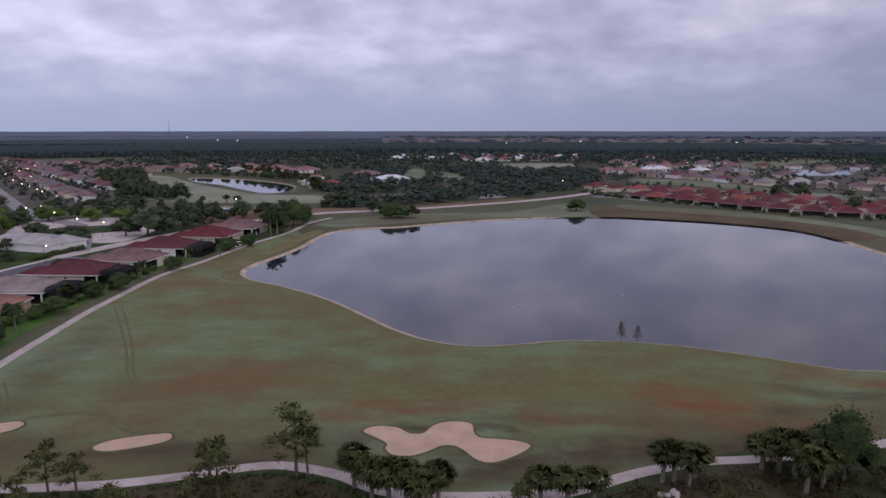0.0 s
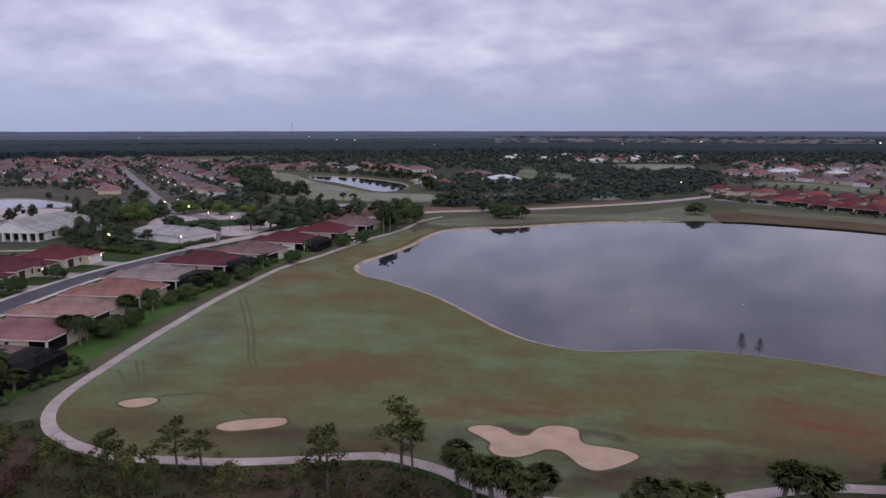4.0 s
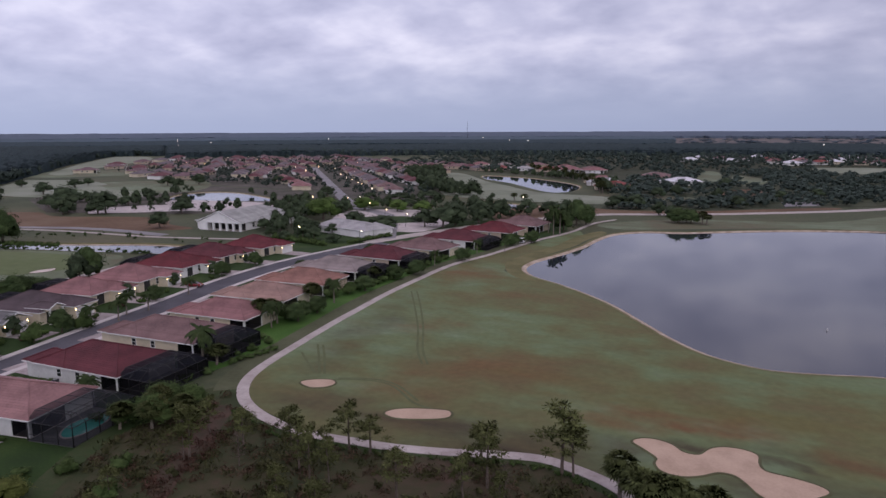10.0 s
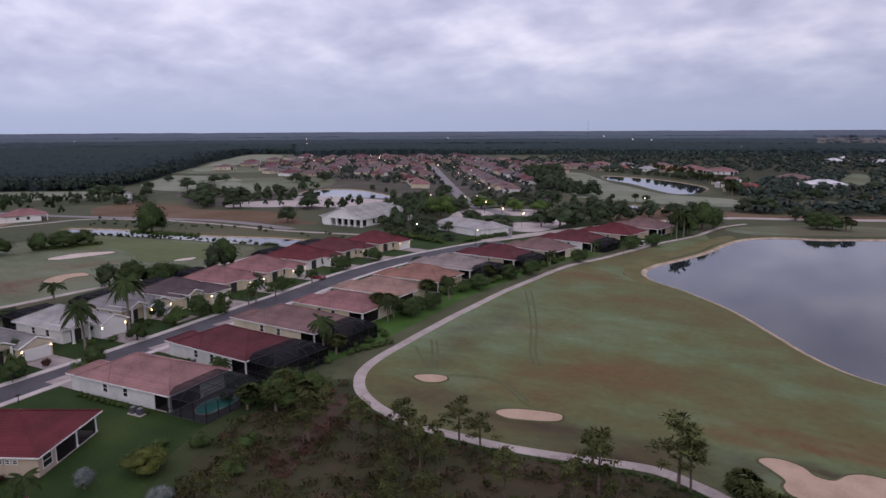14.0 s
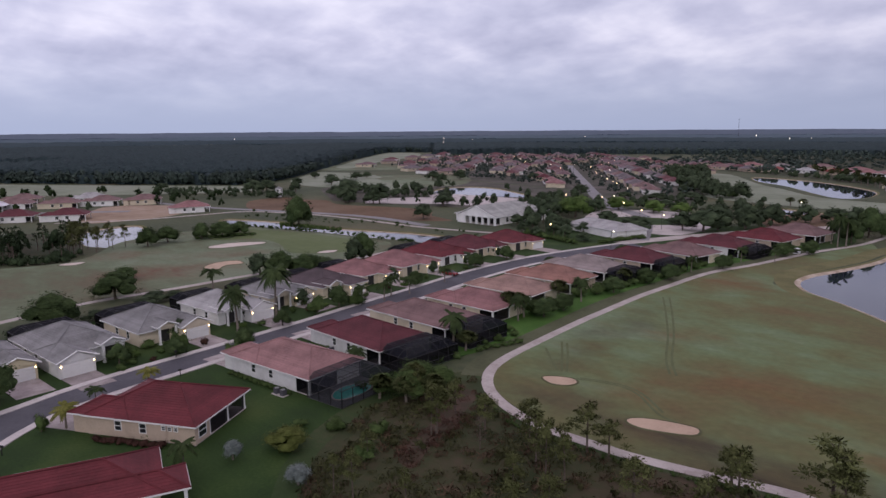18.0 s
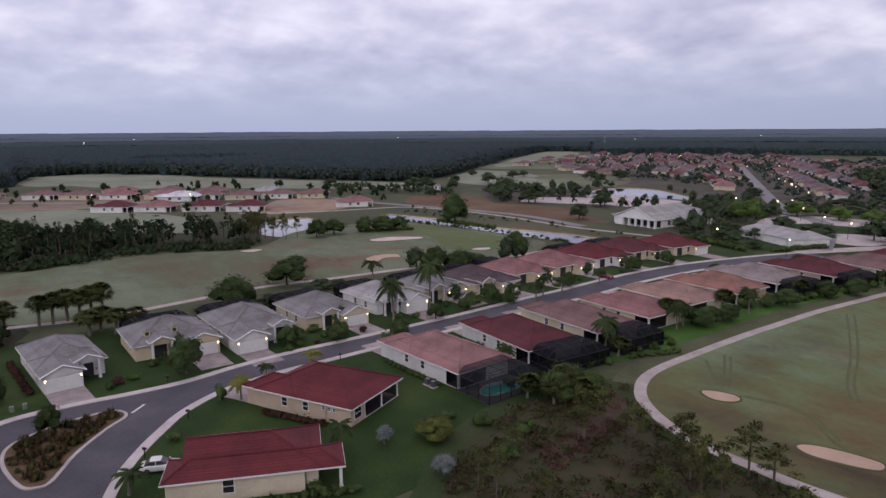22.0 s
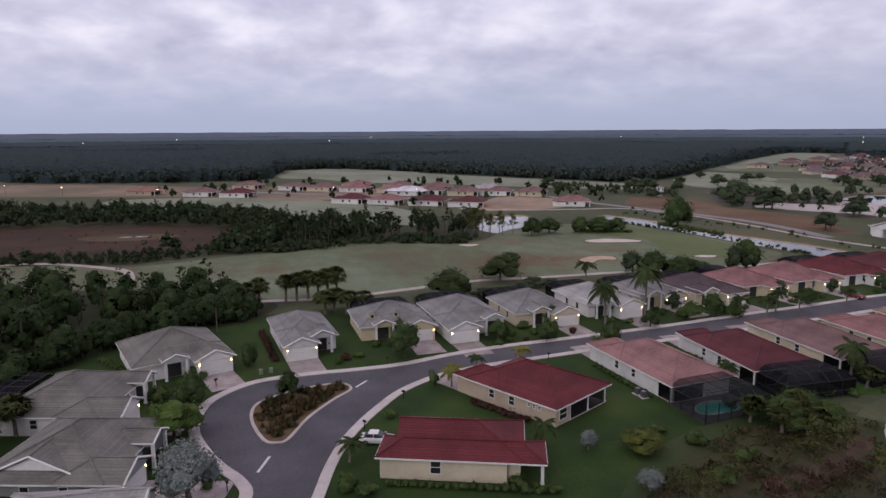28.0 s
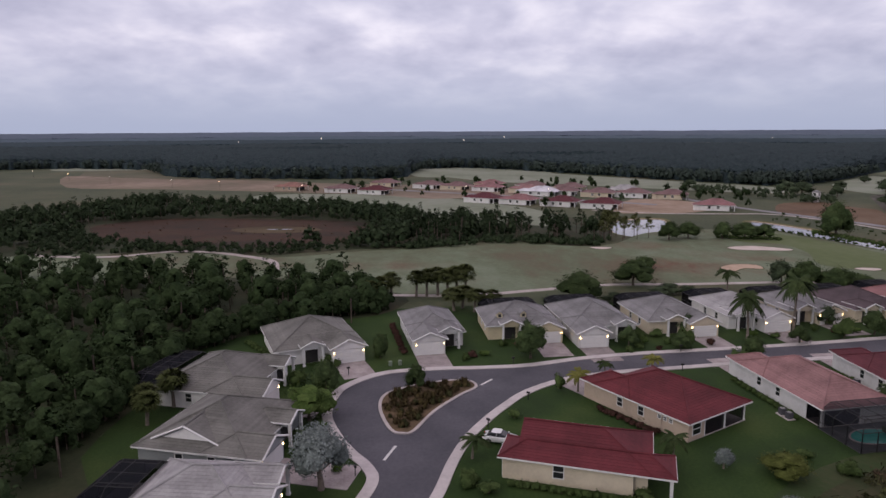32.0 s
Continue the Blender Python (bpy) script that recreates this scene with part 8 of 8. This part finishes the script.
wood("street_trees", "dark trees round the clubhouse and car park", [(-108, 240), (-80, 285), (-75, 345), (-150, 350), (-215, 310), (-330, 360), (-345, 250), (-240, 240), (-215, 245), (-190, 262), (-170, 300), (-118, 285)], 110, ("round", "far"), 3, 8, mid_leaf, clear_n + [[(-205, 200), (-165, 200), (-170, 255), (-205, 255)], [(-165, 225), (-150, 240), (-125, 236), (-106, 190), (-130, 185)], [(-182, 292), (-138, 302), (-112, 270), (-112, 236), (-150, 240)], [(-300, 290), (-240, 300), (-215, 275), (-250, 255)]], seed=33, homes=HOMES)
wood("street_trees", "dark trees among the distant homes and street", [(-190, 330), (-262, 380), (-400, 400), (-560, 480), (-700, 700), (-560, 900), (-330, 640), (-160, 360)], 1150, ("tiny",), 2.5, 6.2, far_haze_leaf, clear_n + pale_clear, seed=34, squash=1.25, homes=HOMES, room=9)
wood("street_trees", "dark trees among the distant western homes", [(-330, 30), (-300, 150), (-380, 200), (-500, 160), (-520, 0), (-470, -110), (-400, -60)], 75, ("far", "round"), 3, 6.5, wood_leaf, [strip_line, [(-318.5, 94.5), (-374.7, 122.1), (-355.4, 150.5), (-317.4, 139.3), (-309, 113.5)]], seed=35, homes=HOMES, room=9)
wood("canal_scrub", "low scrub along the canal", [(-300, 166), (-280, 150), (-200, 178), (-140, 182), (-150, 190), (-250, 184)], 50, ("bush",), 0.8, 2.0, oak_leaf, [canal_shore], seed=36, category="scrub")
wood("street_trees", "dark trees and hedges before the pale fairway strip", [(-345, 222), (-400, 205), (-440, 180), (-420, 165), (-370, 190), (-345, 205)], 60, ("far", "bush"), 3, 6, mid_leaf, seed=41)
wood("woodland", "trees behind the white-columned hall", [(-212, 262), (-176, 252), (-170, 282), (-206, 296)], 26, ("round",), 5, 8, mid_leaf, seed=37)
wood("woodland", "trees along the far fairway", [(-290, 560), (-260, 585), (-185, 430), (-135, 372), (-160, 372), (-210, 430)], 150, ("round", "far"), 6, 11, mid_leaf, seed=38, homes=HOMES)
wood("woodland", "trees round the far pond", [(-225, 600), (-90, 530), (-60, 440), (-66, 430), (-96, 510), (-215, 590)], 60, ("round", "far"), 4, 7, mid_leaf, seed=39, homes=HOMES)


# ---- woods to the horizon ----
FOREST_EDGE = [(46, 1180), (49.5, 1198), (51.5, 1007), (54, 781), (55.5, 672), (57.8, 576), (59, 548), (62, 520), (66, 536), (69.3, 552), (73.8, 588), (78.1, 628), (82.2, 675), (86.1, 708), (89.6, 690), (90.6, 580), (92, 555), (97.6, 560), (102, 575), (106.2, 594), (108.2, 613), (110.1, 650), (110.6, 752), (113.9, 795), (117.4, 832), (128, 860)]


def forest_edge(az):
    return np.interp(az, [p[0] for p in FOREST_EDGE], [p[1] for p in FOREST_EDGE])


def canopy(name, label, r0, r1, a0, a1, h, seed, na, nr, mat, holes=()):
    """Closed forest roof seen from afar: an uneven sheet of crowns over a sector. r0: None for the forest's own edge."""
    rng = np.random.default_rng(seed)
    deg = np.linspace(a0, a1, na)
    az = np.radians(deg)
    near = forest_edge(deg) if r0 is None else np.full(na, float(r0))
    near = near * (1 + 0.008 * np.sin(az * 137 + seed) + 0.006 * np.sin(az * 391 + 2 * seed))
    u = np.concatenate([[0, 0.004], np.geomspace(0.012, 1, nr - 2)])[:, None]
    rr = near[None] + u * (r1 - near[None])
    rs = rr.mean(1)
    X, Y = -np.sin(az)[None] * rr, np.cos(az)[None] * rr
    X, Y = X + rng.normal(0, 0.5, X.shape) * (rs / 640)[:, None], Y + rng.normal(0, 0.5, Y.shape) * (rs / 640)[:, None]
    rise = np.clip((rs - 3000) / 1500, 0, 1)[:, None] * 20
    low = 0.5 + 0.5 * np.sin(X * 0.011 + 2 * np.sin(Y * 0.007)) * np.cos(Y * 0.009 + seed)
    lump = rng.uniform(-0.22, 0.3, X.shape)
    lump = lump + 0.7 * np.roll(lump, 1, 1) + 0.5 * np.roll(lump, 1, 0)
    Z = h * (0.5 + 0.3 * low + 0.42 * lump * np.clip(1500 / rs, 0.3, 1)[:, None]) + rise
    Z[0], Z[:, 0], Z[:, -1] = -0.5, -0.5, -0.5
    for hx, hy, ha, hb in holes:
        Z = np.where(((X - hx) / ha) ** 2 + ((Y - hy) / hb) ** 2 < 1, -0.4, Z)
    v = np.stack([X, Y, Z], -1).reshape(-1, 3)
    i = np.arange(nr - 1)[:, None] * na + np.arange(na - 1)[None]
    q = np.stack([i, i + 1, i + na + 1, i + na], -1).reshape(-1, 4)
    return tagged(quad_mesh(name, v[q], mat), label, "woodland", kind="stuff")


# Aerial haze is put into these leaf colours, bluer and paler with distance.
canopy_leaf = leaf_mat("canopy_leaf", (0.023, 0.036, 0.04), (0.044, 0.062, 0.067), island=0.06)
grey_haze_leaf = leaf_mat("grey_haze_canopy_leaf", (0.036, 0.055, 0.064), (0.054, 0.078, 0.09), island=0.06)
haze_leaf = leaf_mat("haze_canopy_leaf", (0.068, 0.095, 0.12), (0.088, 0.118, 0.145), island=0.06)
blue_haze_leaf = leaf_mat("blue_haze_canopy_leaf", (0.12, 0.15, 0.2), (0.14, 0.175, 0.228), island=0.06)


def sector(r0, r1, a0, a1):
    az = [math.radians(a0 + (a1 - a0) * i / 24) for i in range(25)]
    return [(-r0 * math.sin(a), r0 * math.cos(a)) for a in az[::-1]] + [(-r1 * math.sin(a), r1 * math.cos(a)) for a in az]


area("field", sector(1650, 3500, 6, -45), 0.03, field_brown, "pale brown fields far beyond the homes", "field")
for fx, fy, fa, fb, ft in ((-1750, 800, 260, 90, 0.6), (-1000, 1520, 110, 60, 0.2), (-900, 180, 90, 40, 1.2), (-1300, -250, 120, 60, 1.6)):
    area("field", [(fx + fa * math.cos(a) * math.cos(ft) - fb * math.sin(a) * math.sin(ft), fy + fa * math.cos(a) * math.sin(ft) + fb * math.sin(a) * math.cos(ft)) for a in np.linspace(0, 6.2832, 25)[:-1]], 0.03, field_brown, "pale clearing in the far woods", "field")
gaps_w = [(-1750, 800, 200, 200), (-900, 180, 50, 70), (-1300, -250, 70, 120)]
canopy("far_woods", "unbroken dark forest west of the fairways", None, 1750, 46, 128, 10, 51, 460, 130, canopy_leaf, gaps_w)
canopy("far_woods", "unbroken forest towards the western horizon, haze-greyed in its colour", 1700, 2500, 5, 128, 9, 56, 420, 40, grey_haze_leaf, gaps_w)
canopy("far_woods", "forest near the western horizon with blue-green haze in its colour", 2450, 3300, 5, 128, 9, 59, 420, 36, haze_leaf)
canopy("far_woods", "woods along the horizon with blue-grey haze in their colour", 3200, 4650, -45, 128, 10, 57, 460, 40, blue_haze_leaf)
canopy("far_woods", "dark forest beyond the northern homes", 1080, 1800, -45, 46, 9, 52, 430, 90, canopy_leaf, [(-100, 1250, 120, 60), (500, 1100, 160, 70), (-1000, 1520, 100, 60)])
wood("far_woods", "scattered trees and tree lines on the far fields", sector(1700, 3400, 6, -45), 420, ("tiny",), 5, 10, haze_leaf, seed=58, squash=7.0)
for a0, a1, count, seed in ((46, 56, 150, 53), (56, 64, 190, 54), (64, 80, 190, 55), (80, 99, 240, 59), (99, 127, 200, 60)):
    sweep = np.linspace(a0, a1, 16)
    ring = [(-(forest_edge(a) + d) * math.sin(math.radians(a)), (forest_edge(a) + d) * math.cos(math.radians(a))) for d, line in ((-7, sweep), (16, sweep[::-1])) for a in line]
    wood("far_woods", "ragged dark edge of the far forest", ring, count, ("far",), 6, 11, far_haze_leaf, seed=seed, homes=HOMES)
wood("far_woods", "band of trees behind the distant homes", [(140, 780), (-60, 900), (-360, 900), (-700, 900), (-760, 1000), (0, 1020), (420, 950), (640, 760)], 700, ("tiny",), 6, 12, far_haze_leaf, seed=55, homes=HOMES)

# radio mast on the horizon
mast = Mesh()
for k in range(3):
    a = k * 2.09
    mast.bar((3 * math.cos(a), 3 * math.sin(a), 0), (0.6 * math.cos(a), 0.6 * math.sin(a), 72), 0.12)
for z in range(5, 72, 10):
    r = 3 - 2.4 * z / 72
    for k in range(3):
        a, b = k * 2.09, (k + 1) * 2.09
        mast.bar((r * math.cos(a), r * math.sin(a), z), (r * math.cos(b), r * math.sin(b), z + 8), 0.09)
mo = mast.part("radio_mast", bronze)
mo.location = (-1110, 2780, 0)
tagged(mo, "thin lattice radio mast far off", "mast")


# street lamps and lit windows far off
def street_lamp(x, y, h, mat, size=0.23):
    base = new("street_lamp")
    base.location = (x, y, 0)
    tagged(base, "distant street lamp with a glowing head", "street lamp", "street lamps")
    Mesh().tube([(0, 0, 0), (0, 0, h), (0.8, 0, h + 0.2)], [0.08, 0.06, 0.04], 6).part("pole", bronze, base)
    Mesh().prism([(0.8 + size * math.cos(a), size * math.sin(a)) for a in np.linspace(0, 6.28, 9)[:-1]], h - 0.6 * size, h + size, 0.6).part("lamp_head", mat, base)


for x, y in [(-350, 560), (-300, 492), (-520, 640), (-560, 690), (-600, 720), (-480, 600), (-550, 560), (79, 452), (-480, -170), (-520, -230), (-560, -280), (-455, -130), (-600, -330), (-420, -70), (-405, 30), (-380, 75), (-140, 255), (-125, 245), (-160, 275), (-180, 300), (-102, 330), (250, 700), (-120, 1150), (-250, 1400), (-287, 451), (-264, 423), (-248, 404), (-232, 385), (-221, 371), (-198, 344), (-790, 839), (-813, 877), (-606, 688), (-439, 557), (-387, 530), (-367, 540), (-334, 517), (-364, 594), (-382, 635), (-586, 613), (-512, 546), (-343, 484), (-202, 290), (-182, 292), (-167, 217), (-143, 196), (-117, 195)]:
    street_lamp(x, y, 5.5, lamp_warm if (int(x) % 3) else lamp_white)

for x, y, size in [(-1900, 1010, 0.9), (-1250, 1900, 0.9), (-1500, 1500, 0.9), (-860, 2300, 1.2), (-560, 1700, 0.8), (-500, 1660, 0.8), (-1700, 120, 0.9), (-2300, 300, 1.0), (-1650, -420, 0.8), (-2200, -300, 1.0), (120, 1300, 0.7), (300, 1500, 0.8), (600, 1400, 0.8), (-1150, 1250, 0.7), (-980, 980, 0.6)]:
    street_lamp(x, y, 13, lamp_white, size)
